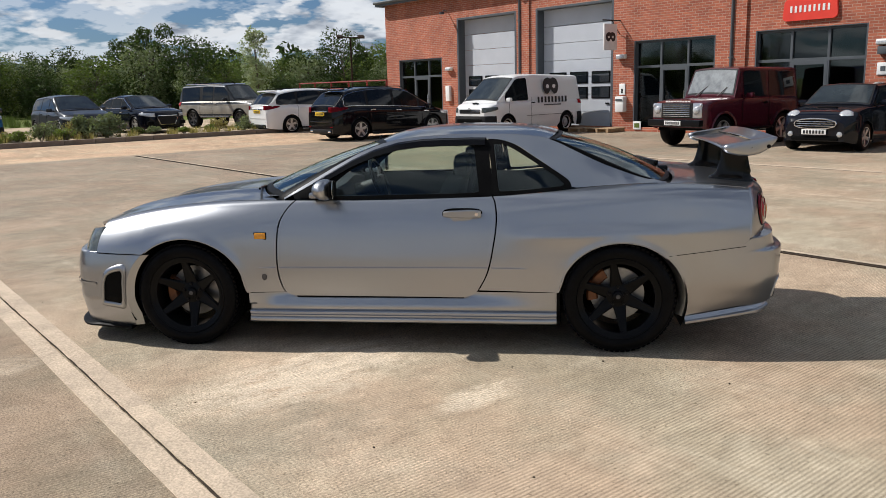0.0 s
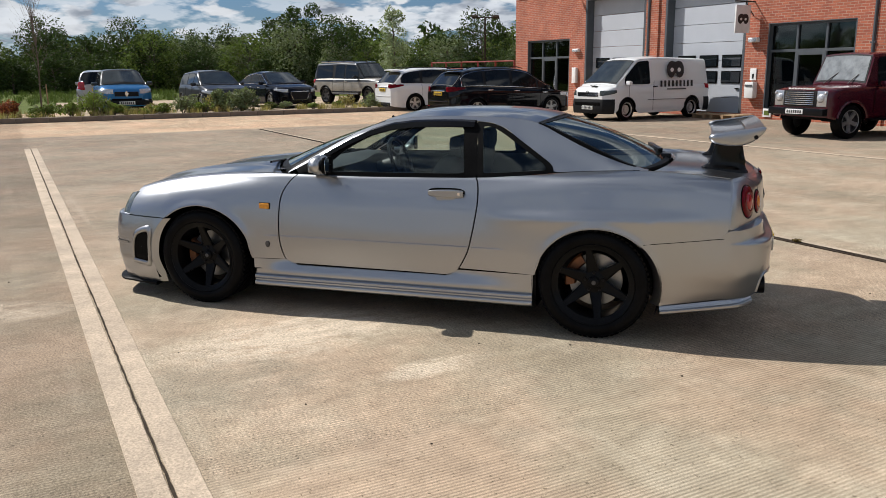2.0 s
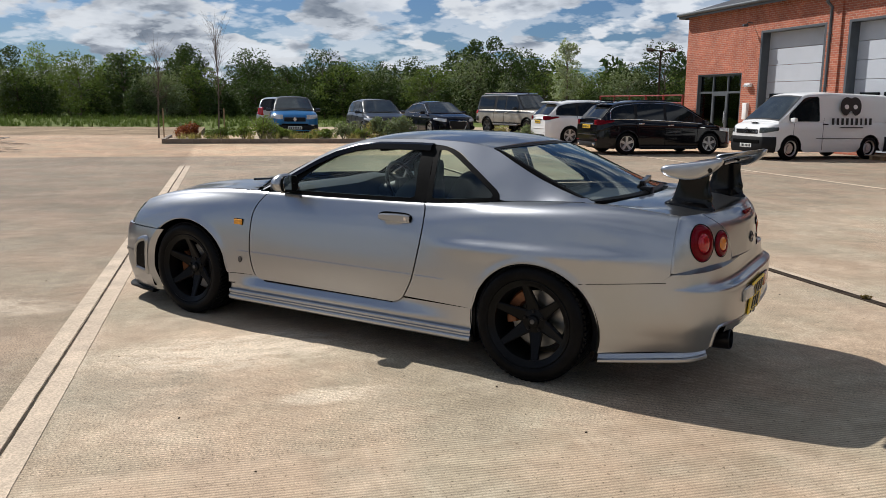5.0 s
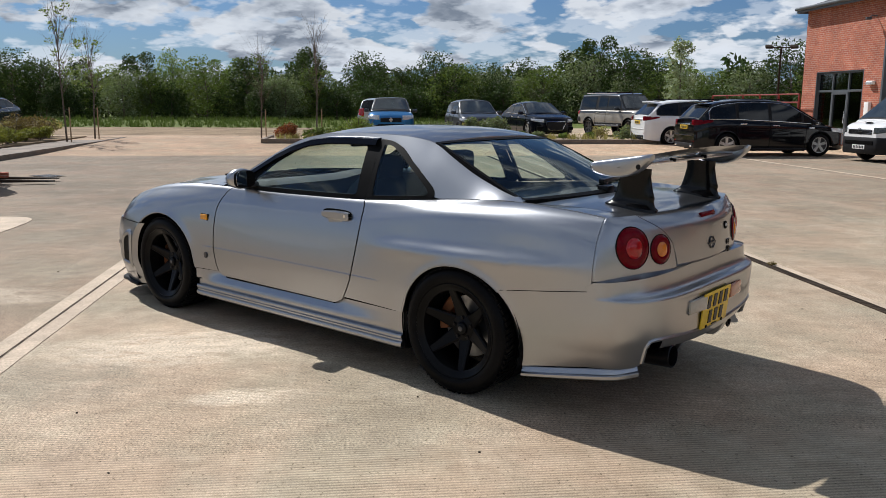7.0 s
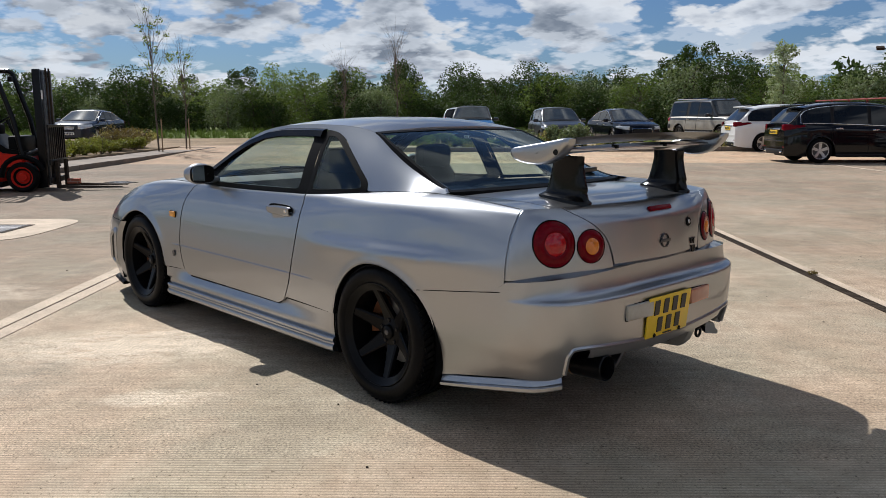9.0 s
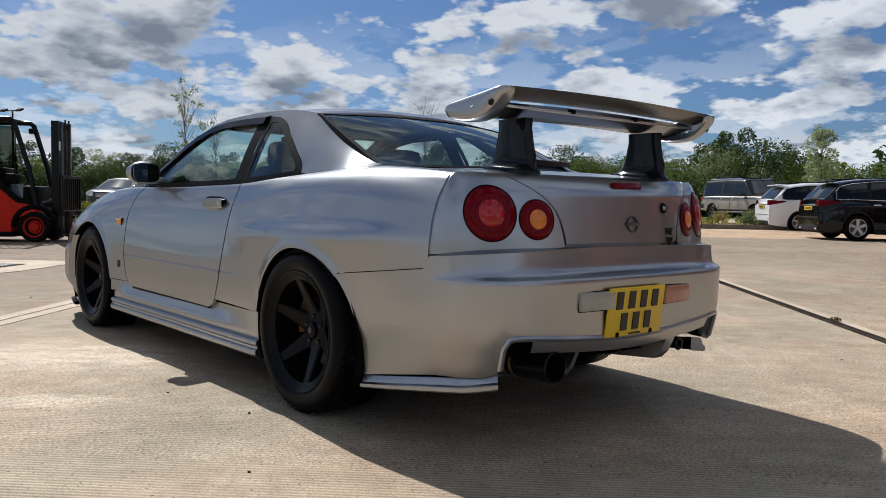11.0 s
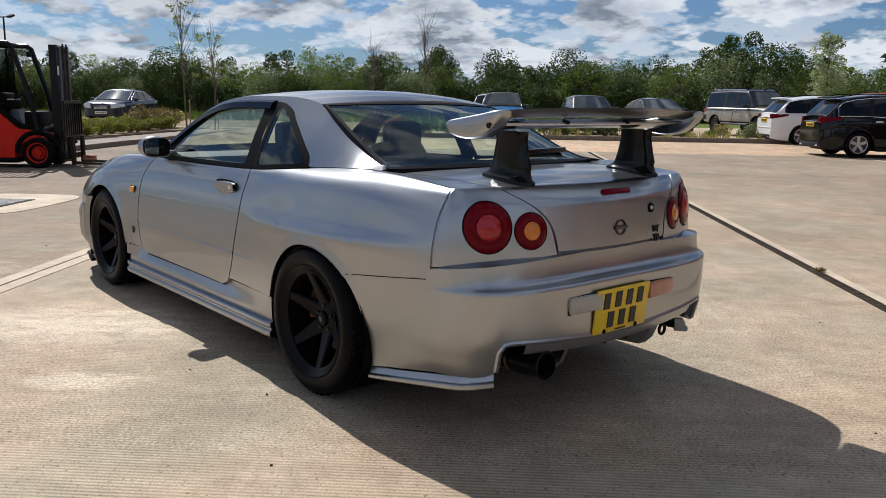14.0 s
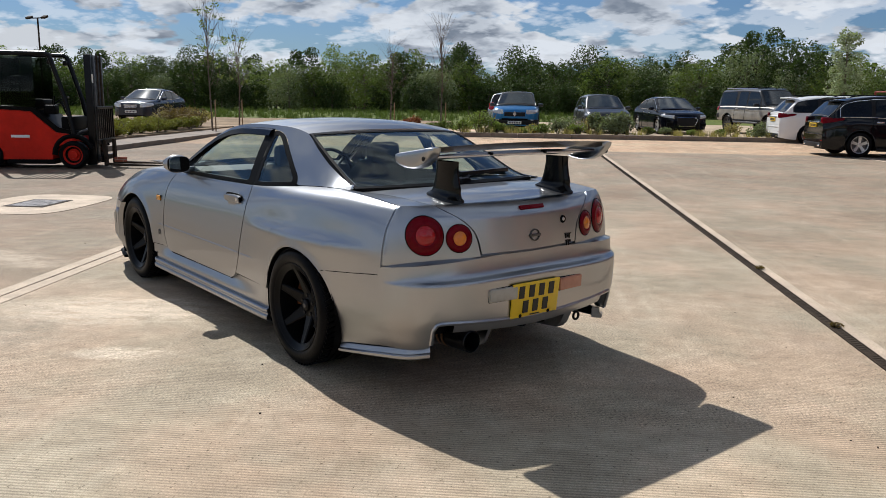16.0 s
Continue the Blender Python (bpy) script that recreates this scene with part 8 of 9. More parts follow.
# lifted pickup with a hard top
t = vehicle("pickup_truck", pose(-12.5, 27.75, 0.135, 0, 0, -28), "grey over beige four-door pickup with a canopy, muddy wheels", "car", "beige_silver", 0.86, (-2.5, 2.45), 2.98, 0.39, 0.50,
            [(-2.5, 1.10), (-1.2, 1.12), (0.6, 1.10), (1.2, 1.10), (2.0, 1.05), (2.35, 0.97), (2.45, 0.88)], [(-2.46, 1.12), (-2.25, 1.74), (-0.6, 1.78), (0.5, 1.74), (1.15, 1.12)], [(-2.2, -1.05), (-0.85, -0.2), (-0.12, 0.78)],
            tumble=0.11, lower="veh_trim", roof_mat="dark_grey", tyre=0.27, spokes=6, rounding=((0.10, 0.2), (0.24, 0.4)), doors=(-0.95, -0.16), wheel_mat="steel_dark")
lamps_and_plates(t, 0.90, 1.0, plate_z=(0.66, 0.8), fh=0.16, fl=0.36)
for s in (-1, 1):
    part("roof_rail", Build().tube([(-2.0, s * 0.62, 1.83), (0.3, s * 0.62, 1.81)], 0.02, 6), "chrome", t)
    part("side_step", Build().tube([(-0.9, s * 0.88, 0.48), (0.9, s * 0.88, 0.48)], 0.04, 8), "steel_dark", t)
    flank = SHAPE[t.name][0]
    xs = [-2.3 + 4.5 * i / 24 for i in range(25)]
    part("two_tone_side", Build().grid([[Vector((x, s * (flank(x, z) + 0.004), z)) for x in xs] for z in ((0.99, 1.03, 1.07) if s < 0 else (1.07, 1.03, 0.99))]), "dark_grey", t, "dark grey upper side band")
for x in (-1.5, -0.4):
    part("roof_bar", Build().box((x, 0, 1.86), (0.06, 1.3, 0.04), 0.012), "black_satin", t)
# coupe saloon on the far track
t = vehicle("saloon_car", pose(-33.8, 10.4, 0.22, 0, 0, -41), "blue-grey saloon parked on the track beyond the bed", "car", "blue_grey", 0.91, (-2.35, 2.35), 2.85, 0.325, 0.16,
            [(-2.35, 0.9), (-1.7, 0.97), (-1.0, 0.94), (0.9, 0.9), (1.3, 0.90), (1.95, 0.82), (2.25, 0.74), (2.35, 0.60)], [(-1.9, 0.96), (-1.0, 1.34), (-0.3, 1.39), (0.25, 1.36), (1.3, 0.9)], [(-1.4, -0.66), (-0.6, 0.1), (0.16, 0.95)],
            doors=(-0.64, 0.13), trim="chrome")
lamps_and_plates(t, 0.68, 0.86, plate_z=(0.40, 0.8), fh=0.19, fl=0.42, inner=0.42)
add(t, "grille", (2.36, 0, 0.62), (0.05, 0.62, 0.18), "veh_trim", "dark grille with bright bars", 0.03)
for z in (0.57, 0.62, 0.67):
    add(t, "grille_bar", (2.387, 0, z), (0.014, 0.58, 0.016), "chrome", "", 0.004)

# ---- white panel van
van = vehicle("panel_van", pose(-0.10, 21.75, 0, 0, 0, -131) @ Matrix.Diagonal((0.94, 0.94, 1.0, 1)), "white panel van with a black mask mark and lettering", "van", "gloss_white", 0.94, (-2.40, 2.38), 3.0, 0.335, 0.22,
              [(-2.45, 1.08), (1.0, 1.06), (1.55, 1.06), (2.0, 1.02), (2.28, 0.92), (2.38, 0.84)], [(-2.38, 1.1), (-2.28, 1.84), (0.0, 1.90), (0.80, 1.86), (0.98, 1.82), (1.93, 1.06)], [(0.42, 1.55)],
              tumble=0.12, square=9, steel=True, group="parked vans", rounding=((0.03, 0.12), (0.22, 0.40)), band=False, lower="veh_trim", bump=(0.0, 0.44))
lamps_and_plates(van, 0.84, 1.0, plate_z=(0.40, 0.8), fh=0.16, fl=0.42, lens="headlamp_glass", inner=0.56)
add(van, "grille", (2.36, 0, 0.80), (0.06, 1.0, 0.13), "veh_trim", "black grille with bright bars", 0.02)
for z in (0.765, 0.80, 0.835):
    add(van, "grille_bar", (2.395, 0, z), (0.012, 0.98, 0.009), "chrome", "", 0.002)
part("maker_badge", Build().lathe([(0.075, 0), (0.08, 0.01), (0.06, 0.012), (0.058, 0.004)], pose(2.395, 0, 0.83, 0, 90, 0), 24), "chrome", van, "plain bright ring badge")
add(van, "lower_grille", (2.40, 0, 0.52), (0.03, 1.2, 0.10), "black_plastic", "", 0.01)
for s in (-1, 1):
    add(van, "rub_strip", (-0.6, s * 0.955, 0.62), (2.4, 0.015, 0.012), "veh_trim", "", 0.004)
    add(van, "door_handle", (0.28, s * 0.945, 1.02), (0.20, 0.03, 0.04), "veh_trim", "", 0.012)
    part("door_seam", Build().box((0.36, s * 0.951, 0.75), (0.008, 0.006, 0.9)), "black_plastic", van, smooth=0)
    part("door_seam", Build().box((1.45, s * 0.951, 0.80), (0.008, 0.006, 0.5)), "black_plastic", van, smooth=0)
    mask_mark(van, pose(-0.70, s * 0.868, 1.53, 90 if s < 0 else 90, 0, 0 if s < 0 else 180) @ pose(0, 0, 0, -6, 0, 0), 0.80, 0.54, "gloss_white")
    letter_bars("name_bar", 9, 1.62, 0.19, pose(-0.72, s * 0.936, 1.10, 90, 0, 0 if s < 0 else 180) @ pose(0, 0, 0, -4, 0, 0), "ink", van, 5)
    part("text_bar", Build().box((-0.72, s * 0.945, 0.93), (0.9, 0.012, 0.035)), "steel_dark", van, smooth=0)
mask_mark(van, pose(2.16, 0.05, 1.045, 0, 0, 90) @ pose(0, 0, 0, -14, 0, 0), 0.30, 0.18, "gloss_white")

# ---- maroon four-wheel-drive wagon
lr = vehicle("off_road_wagon", pose(5.31, 15.69, 0, 0, 0, -140) @ Matrix.Diagonal((0.95, 0.95, 0.96, 1)), "boxy maroon off-road station wagon with alloy wheels", "car", "maroon", 0.88, (-1.90, 1.88), 2.36, 0.40, 0.42,
             [(-1.90, 1.18), (0.45, 1.18), (0.7, 1.18), (0.9, 1.17), (1.75, 1.12), (1.88, 1.08)], [(-1.89, 1.2), (-1.85, 1.90), (0.1, 1.93), (0.45, 1.90), (0.70, 1.22)], [(-1.7, -0.66), (-0.55, 0.34)],
             tumble=0.06, square=20, tyre=0.26, wheel_mat="alloy", spokes=5, lower=None, rounding=((0.03, 0.08), (0.03, 0.08)), band=False, screen="screen_pale")
add(lr, "bumper", (1.96, 0, 0.62), (0.16, 1.66, 0.16), "black_satin", "black steel front bumper", 0.02)
add(lr, "radiator_panel", (1.88, 0, 0.92), (0.05, 1.0, 0.36), "veh_trim", "dark radiator grille with bright bars", 0.02)
for k in range(7):
    add(lr, "grille_bar", (1.915, 0, 0.78 + k * 0.046), (0.02, 0.86, 0.016), "chrome", "", 0.004)
for s in (-1, 1):
    hp = add(lr, "lamp_panel", (1.872, s * 0.64, 0.92), (0.05, 0.28, 0.36), "alloy", "silver headlamp surround", 0.02)
    part("headlamp", Build().lathe([(0.10, 0), (0.10, 0.03), (0.085, 0.045), (0.05, 0.06), (0.001, 0.065)], pose(1.89, s * 0.62, 0.93, 0, 90, 0), 24), "lamp_clear", hp, "round clear headlamp")
    part("indicator", Build().lathe([(0.035, 0), (0.03, 0.03), (0.001, 0.035)], pose(1.893, s * 0.74, 1.04, 0, 90, 0), 16), "lamp_clear", hp)
    for a in (-1.18, 1.18):
        part("arch_flare", Build().tube([(a + 0.47 * math.cos(q), s * 0.89, 0.40 + 0.46 * math.sin(q)) for q in [radians(10 + 160 * k / 16) for k in range(17)]], 0.035, 6), "maroon", lr)
    add(lr, "door_handle", (-0.42, s * 0.885, 1.06), (0.16, 0.04, 0.04), "black_plastic", "", 0.01)
    part("door_seam", Build().box((-0.56, s * 0.886, 0.9), (0.012, 0.006, 0.85)), "black_plastic", lr, smooth=0)
    part("door_seam", Build().box((0.50, s * 0.886, 0.9), (0.012, 0.006, 0.6)), "black_plastic", lr, smooth=0)
    add(lr, "sill_step", (0.0, s * 0.90, 0.44), (1.3, 0.16, 0.05), "black_satin", "", 0.02)
p = add(lr, "number_plate", (2.046, 0, 0.62), (0.012, 0.52, 0.11), "plate_white", "white plate with dark bars", 0.003)
for k in range(7):
    part("bar", Build().box((2.054, -0.2 + k * 0.066, 0.62), (0.004, 0.04, 0.07)), "ink", p, smooth=0)
b = Build()
for k in range(9):
    b.box((1.86, -0.36 + k * 0.09, 1.14), (0.03, 0.06, 0.035), 0.004)
part("bonnet_bars", b, "plate_white", lr, "pale raised marks on the bonnet's lip", smooth=0)
part("wiper", Build().tube([(0.76, -0.4, 1.24), (0.62, -0.1, 1.50)], 0.012, 5), "black_satin", lr)
part("wiper", Build().tube([(0.76, 0.3, 1.24), (0.64, 0.5, 1.46)], 0.012, 5), "black_satin", lr)

# ---- small black hatchback with bright oval grille
mini = vehicle("compact_car", pose(7.75, 14.22, 0, 0, 0, -130), "small black hatchback with round headlamps and a dark red roof", "car", "navy_black", 0.84, (-1.75, 1.85), 2.467, 0.31, 0.15,
               [(-1.75, 0.90), (-1.0, 0.95), (0.6, 0.93), (0.9, 0.92), (1.4, 0.86), (1.75, 0.74), (1.85, 0.62)], [(-1.72, 0.95), (-1.45, 1.34), (-0.5, 1.40), (0.2, 1.38), (0.85, 0.94)], [(-1.4, -0.55), (-0.48, 0.62)],
               tumble=0.12, square=5, rounding=((0.2, 0.3), (0.22, 0.45)), doors=(-0.5,))
for s in (-1, 1):
    h = part("headlamp", Build().lathe([(0.155, -0.06), (0.155, 0.02), (0.14, 0.05), (0.09, 0.075), (0.001, 0.085)], pose(1.66, s * 0.56, 0.74, 0, 58, s * 14), 28), "lamp_clear", mini, "large round clear headlamp")
    part("rim", Build().lathe([(0.155 + 0.014 * math.cos(a), 0.01 + 0.014 * math.sin(a)) for a in [2 * math.pi * i / 8 for i in range(9)]], pose(1.66, s * 0.56, 0.74, 0, 58, s * 14), 28), "chrome", h)
    part("fog_lamp", Build().lathe([(0.06, 0), (0.05, 0.02), (0.001, 0.03)], pose(1.86, s * 0.52, 0.38, 0, 90, 0), 18), "lamp_clear", mini)
o = [(0.44 * math.cos(a), 0.105 * math.copysign(abs(math.sin(a)) ** 0.7, math.sin(a))) for a in [2 * math.pi * i / 36 for i in range(36)]]
g = part("grille", Build().prism(o, pose(1.80, 0, 0.60, 90, 0, 90), 0.065), "black_plastic", mini, "black oval grille with bright bars", smooth=0)
part("grille_frame", Build().tube([(1.868, x, 0.60 + y) for x, y in o + [o[0]]], 0.016, 6), "chrome", g)
for z in (0.555, 0.60, 0.645):
    add(mini, "grille_bar", (1.87, 0, z), (0.014, 0.78, 0.014), "chrome", "", 0.004)
lamps_and_plates(mini, 0.7, 0.8, front=False)
p = add(mini, "number_plate", (1.905, 0, 0.43), (0.016, 0.52, 0.11), "plate_white", "white plate with dark bars", 0.003)
for k in range(7):
    part("bar", Build().box((1.916, -0.2 + k * 0.066, 0.43), (0.004, 0.04, 0.07)), "ink", p, smooth=0)
add(mini, "lower_grille", (1.85, 0, 0.30), (0.05, 1.0, 0.10), "black_plastic", "", 0.02)
add(mini, "bonnet_scoop", (1.25, 0, 0.925), (0.10, 0.42, 0.05), "black_plastic", "", 0.02)
part("roof_skin", Build().grid([[Vector((x, q * 0.58, 1.40 + 0.03 * (1 - q * q) - 0.03 * abs(x + 0.4))) for q in (-1, -0.5, 0, 0.5, 1)] for x in (-1.3, -0.8, -0.3, 0.15)]), "maroon", mini, "dark red roof")

MAT["cab_glass"] = glass_material("tinted_cab_glass", (0.40, 0.44, 0.40), 0.0, 0.70, 0.015, 0.08)

# ---- red counterbalance forklift
fk = thing("forklift", pose(-11.85, 1.5, 0, 0, 0, 56.5), "red forklift truck with a black mast and overhead guard", "forklift")
o = [(-1.75, 0.16), (-1.85, 0.45), (-1.80, 1.02), (-1.45, 1.14), (-0.75, 1.10), (-0.30, 0.70), (0.02, 0.66), (0.06, 0.52), (-0.34, 0.40), (-0.38, 0.16)]
b = Build()
b.prism(o, pose(0, 0.50, 0, 90, 0, 0), 1.0, 0.05)
part("chassis", b, "red_paint", fk, "rounded red chassis and engine cover", smooth=30)
part("counterweight", Build().box((-1.62, 0, 0.62), (0.50, 1.08, 0.86), 0.12), "red_paint", fk)
part("engine_cover", Build().prism([(-1.42, 1.10), (-1.30, 1.20), (-0.72, 1.17), (-0.24, 0.78), (0.04, 0.72), (0.05, 0.62), (-0.30, 0.66), (-0.75, 1.06)], pose(0, 0.47, 0, 90, 0, 0), 0.94, 0.03), "black_plastic", fk, "black sloping cover behind the mast", smooth=30)
part("sill_panel", Build().box((-0.80, 0, 0.14), (0.9, 1.0, 0.10), 0.03), "black_plastic", fk)
part("brand_bar", Build().box((-0.95, -0.535, 0.62), (0.34, 0.01, 0.05)), "plate_white", fk, "pale bars on the side", smooth=0)
for s in (-1, 1):
    road_wheel(fk, 0.0, s * 0.46, 0.27, 0.22, 5, "red_paint", True)
    part("wheel_guard", Build().tube([(0.36 * math.cos(radians(q)), s * 0.48, 0.27 + 0.36 * math.sin(radians(q))) for q in range(20, 181, 16)], 0.05, 6), "black_plastic", fk)
    road_wheel(fk, -1.55, s * 0.46, 0.25, 0.18, 5, "red_paint", True)
    part("guard_post", Build().tube([(0.02, s * 0.46, 0.62), (-0.10, s * 0.46, 1.30), (-0.34, s * 0.46, 2.12), (-0.42, s * 0.46, 2.17)], 0.045, 8), "black_satin", fk)
    part("guard_post", Build().tube([(-1.38, s * 0.46, 1.10), (-1.30, s * 0.46, 2.10), (-1.22, s * 0.46, 2.17)], 0.045, 8), "black_satin", fk)
    part("roof_rail", Build().tube([(-0.40, s * 0.46, 2.17), (-1.24, s * 0.46, 2.17)], 0.045, 8), "black_satin", fk)
    part("mast_rail", Build().box((0.30, s * 0.30, 1.12), (0.13, 0.09, 2.10), 0.012), "black_satin", fk)
    part("inner_rail", Build().box((0.34, s * 0.215, 1.12), (0.11, 0.06, 2.04), 0.01), "steel_dark", fk)
    part("lift_chain", Build().box((0.40, s * 0.09, 1.25), (0.02, 0.04, 1.9)), "drain_iron", fk, smooth=0)
    part("tilt_ram", Build().tube([(-0.2, s * 0.36, 0.55), (0.24, s * 0.34, 0.75)], 0.035, 8), "steel_dark", fk)
    f = Build().prism([(0.0, 0.0), (0.0, 0.50), (0.05, 0.50), (0.055, 0.055), (1.12, 0.015), (1.12, 0.0)], pose(0.50, s * 0.27 + 0.055, 0.05, 90, 0, 0), 0.11)
    part("fork", f, "drain_iron", fk, "worn dark steel fork", smooth=0)
    part("work_lamp", Build().box((-0.36, s * 0.40, 2.02), (0.08, 0.12, 0.10), 0.02), "black_satin", fk)
for k in range(7):
    part("roof_bar", Build().box((-0.45 - k * 0.125, 0, 2.175), (0.035, 0.90, 0.03), 0.008), "black_satin", fk)
for s in (-1, 1):
    part("cab_pane", Build().prism([(-1.30, 1.16), (-0.66, 1.16), (-0.66, 2.12), (-1.24, 2.12)], pose(0, s * 0.46 + 0.003, 0, 90, 0, 0), 0.006), "cab_glass", fk, "dark tinted cab side pane", smooth=0).visible_shadow = False
part("cab_pane", Build().box((-1.30, 0, 1.64), (0.006, 0.84, 0.90)), "cab_glass", fk, "dark tinted rear pane", smooth=0).visible_shadow = False
part("hood_rim", Build().box((-1.0, 0, 1.13), (0.7, 0.8, 0.06), 0.02), "black_plastic", fk)
for z in (0.16, 1.15, 2.12):
    part("mast_crossbar", Build().box((0.32, 0, z), (0.08, 0.62, 0.09), 0.01), "black_satin", fk)
part("lift_ram", Build().tube([(0.30, 0, 0.2), (0.30, 0, 2.0)], 0.04, 10), "steel_dark", fk)
cg = Build()
for z in (0.20, 0.52):
    cg.box((0.47, 0, z), (0.04, 0.98, 0.10), 0.01)
part("carriage", cg, "black_satin", fk)
lg = part("load_guard", Build().box((0.47, 0, 1.17), (0.035, 0.98, 0.05), 0.008), "black_satin", fk, "black load backrest of upright bars", smooth=0)
for k in range(9):
    part("guard_bar", Build().box((0.47, -0.46 + k * 0.115, 0.85), (0.03, 0.03, 0.62), 0.005), "black_satin", lg, smooth=0)
part("seat", Build().box((-0.85, 0, 1.24), (0.56, 0.56, 0.16), 0.05), "black_plastic", fk)
part("seat_back", Build().box((-1.10, 0, 1.50), (0.20, 0.54, 0.52), 0.07), "black_plastic", fk)
part("steering_wheel", Build().lathe([(0.16 + 0.014 * math.cos(a), 0.014 * math.sin(a)) for a in [2 * math.pi * i / 8 for i in range(9)]], pose(-0.38, 0.08, 1.28, 0, -32, 0), 24).tube([(-0.38, 0.08, 1.28), (-0.2, 0.08, 0.85)], 0.03, 8), "black_satin", fk)
part("control_levers", Build().box((-0.46, -0.22, 1.12), (0.22, 0.24, 0.18), 0.04).tube([(-0.42, -0.26, 1.2), (-0.40, -0.26, 1.38)], 0.012, 6).tube([(-0.42, -0.18, 1.2), (-0.40, -0.18, 1.38)], 0.012, 6), "black_plastic", fk)
part("front_cowl", Build().box((-0.12, 0, 0.82), (0.22, 0.86, 0.36), 0.05), "black_plastic", fk)
part("number_label", Build().box((0.372, -0.31, 1.72), (0.012, 0.06, 0.16), 0.002), "plate_white", fk, "small white label on the mast", smooth=0)
part("brick_block", Build().box((0.72, 0.0, 0.155), (0.22, 0.11, 0.09), 0.006), "brick", fk)

# ---- lamp posts and a red gate
for x, y, h in ((-10.3, 40.6, 4.5), (-50.0, 9.3, 5.85)):
    lp = thing("street_lamp", pose(x, y, 0, 0, 0, 30), "dark steel lamp post with twin floodlights", "street lamp", "lamp posts")
    part("pole", Build().lathe([(0.09, -0.3), (0.085, 0.6), (0.06, 0.62), (0.05, h), (0.001, h)], Matrix.Identity(4), 12), "drain_iron", lp)
    part("arm", Build().box((0, 0, h - 0.02), (1.2, 0.06, 0.06), 0.01), "drain_iron", lp)
    for s in (-1, 1):
        part("floodlight", Build().box((s * 0.62, -0.05, h + 0.02), (0.36, 0.30, 0.13), 0.03, pose(0, 0, 0, 25, 0, 0)), "drain_iron", lp)
MAT["gate_red"] = material("weathered_gate_red", (0.22, 0.022, 0.014), 0.55, var=0.3, scale=3)
gate = thing("metal_gate", pose(-9.2, 33.5, 0.0, 0, 0, -44), "red tubular steel gate behind parked cars", "gate")
for k in range(6):
    part("gate_post", Build().tube([(-4 + k * 1.6, 0, -0.1), (-4 + k * 1.6, 0, 1.98)], 0.045, 8), "gate_red", gate)
for z in (0.5, 0.9, 1.3, 1.62, 1.95):
    part("gate_rail", Build().tube([(-4, 0, z), (4, 0, z)], 0.03, 8), "gate_red", gate)

# ---------------------------------------------------------------- saplings, shrubs and grasses


def shrub(seed, x, y, z, radius, height, leaf, label, count=900, size=0.05):
    rng = random.Random(seed)
    t = thing("shrub", pose(x, y, z), label, "shrub", "planted shrubs")
    b = Build()
    for k in range(7):
        a = rng.uniform(0, 6.28)
        b.tube([(0, 0, -0.05), (radius * 0.4 * math.cos(a), radius * 0.4 * math.sin(a), height * 0.5), (radius * 0.7 * math.cos(a), radius * 0.7 * math.sin(a), height * 0.85)], [0.015, 0.01, 0.004], 5)
    part("stem", b, "bark", t)
    b = Build()
    n = 9
    for k in range(n):
        a, q = rng.uniform(0, 6.28), rng.uniform(0, 0.75)
        leaf_cloud(b, rng, (radius * q * math.cos(a), radius * q * math.sin(a), height * rng.uniform(0.3, 0.72)), radius * rng.uniform(0.35, 0.5), count // n, size, min(1.2, height / radius * 0.6))
    part("foliage", b, leaf, t, smooth=0)
    return t


def tuft_bed(name, seed, places, height, mat, label, blades=40):
    """Grass blades in tufts, one object."""
    rng = random.Random(seed)
    b = Build()
    for x, y, z in places:
        for _ in range(blades):
            a = rng.uniform(0, 6.28)
            r = rng.uniform(0, 0.16)
            lean = rng.uniform(0.05, 0.5)
            h = height * rng.uniform(0.5, 1.2)
            p = Vector((x + r * math.cos(a), y + r * math.sin(a), z - 0.02))
            d = Vector((math.cos(a) * lean * h, math.sin(a) * lean * h, h))
            w = Vector((-math.sin(a), math.cos(a), 0)) * 0.008
            b.add([p - w, p + w, p + d * 0.6 + w * 0.7, p + d, p + d * 0.6 - w * 0.7], [(0, 1, 2, 3, 4)])
    return tagged(part(name, b, mat, smooth=0), label, "grass", "", "stuff")


def yard_xy(u, v):
    p = YARD @ Vector((u, v, 0))
    return p.x, p.y


rng = random.Random(21)
# low clipped mounds along the south bed, brown grasses at its end
for k in range(38):
    u, v = -23.2 + (k // 2) * 0.9 + rng.uniform(-0.12, 0.12), (-10.75 if k % 2 else -11.55) + rng.uniform(-0.1, 0.1)
    shrub(100 + k, *yard_xy(u, v), 0.14, rng.uniform(0.42, 0.52), rng.uniform(0.46, 0.58), "leaf_gold", "low mounded yellow-green shrub in the bed", 1000, 0.045)
for k in range(9):
    u, v = -26.5 + k * 0.42 + rng.uniform(-0.2, 0.2), -11.4 + rng.uniform(-0.5, 0.4)
    shrub(140 + k, *yard_xy(u, v), 0.14, rng.uniform(0.5, 0.8), rng.uniform(0.6, 0.95), "leaf_brown" if k % 3 else "dry_grass", "loose brown and green shrub in the bed", 700, 0.05)
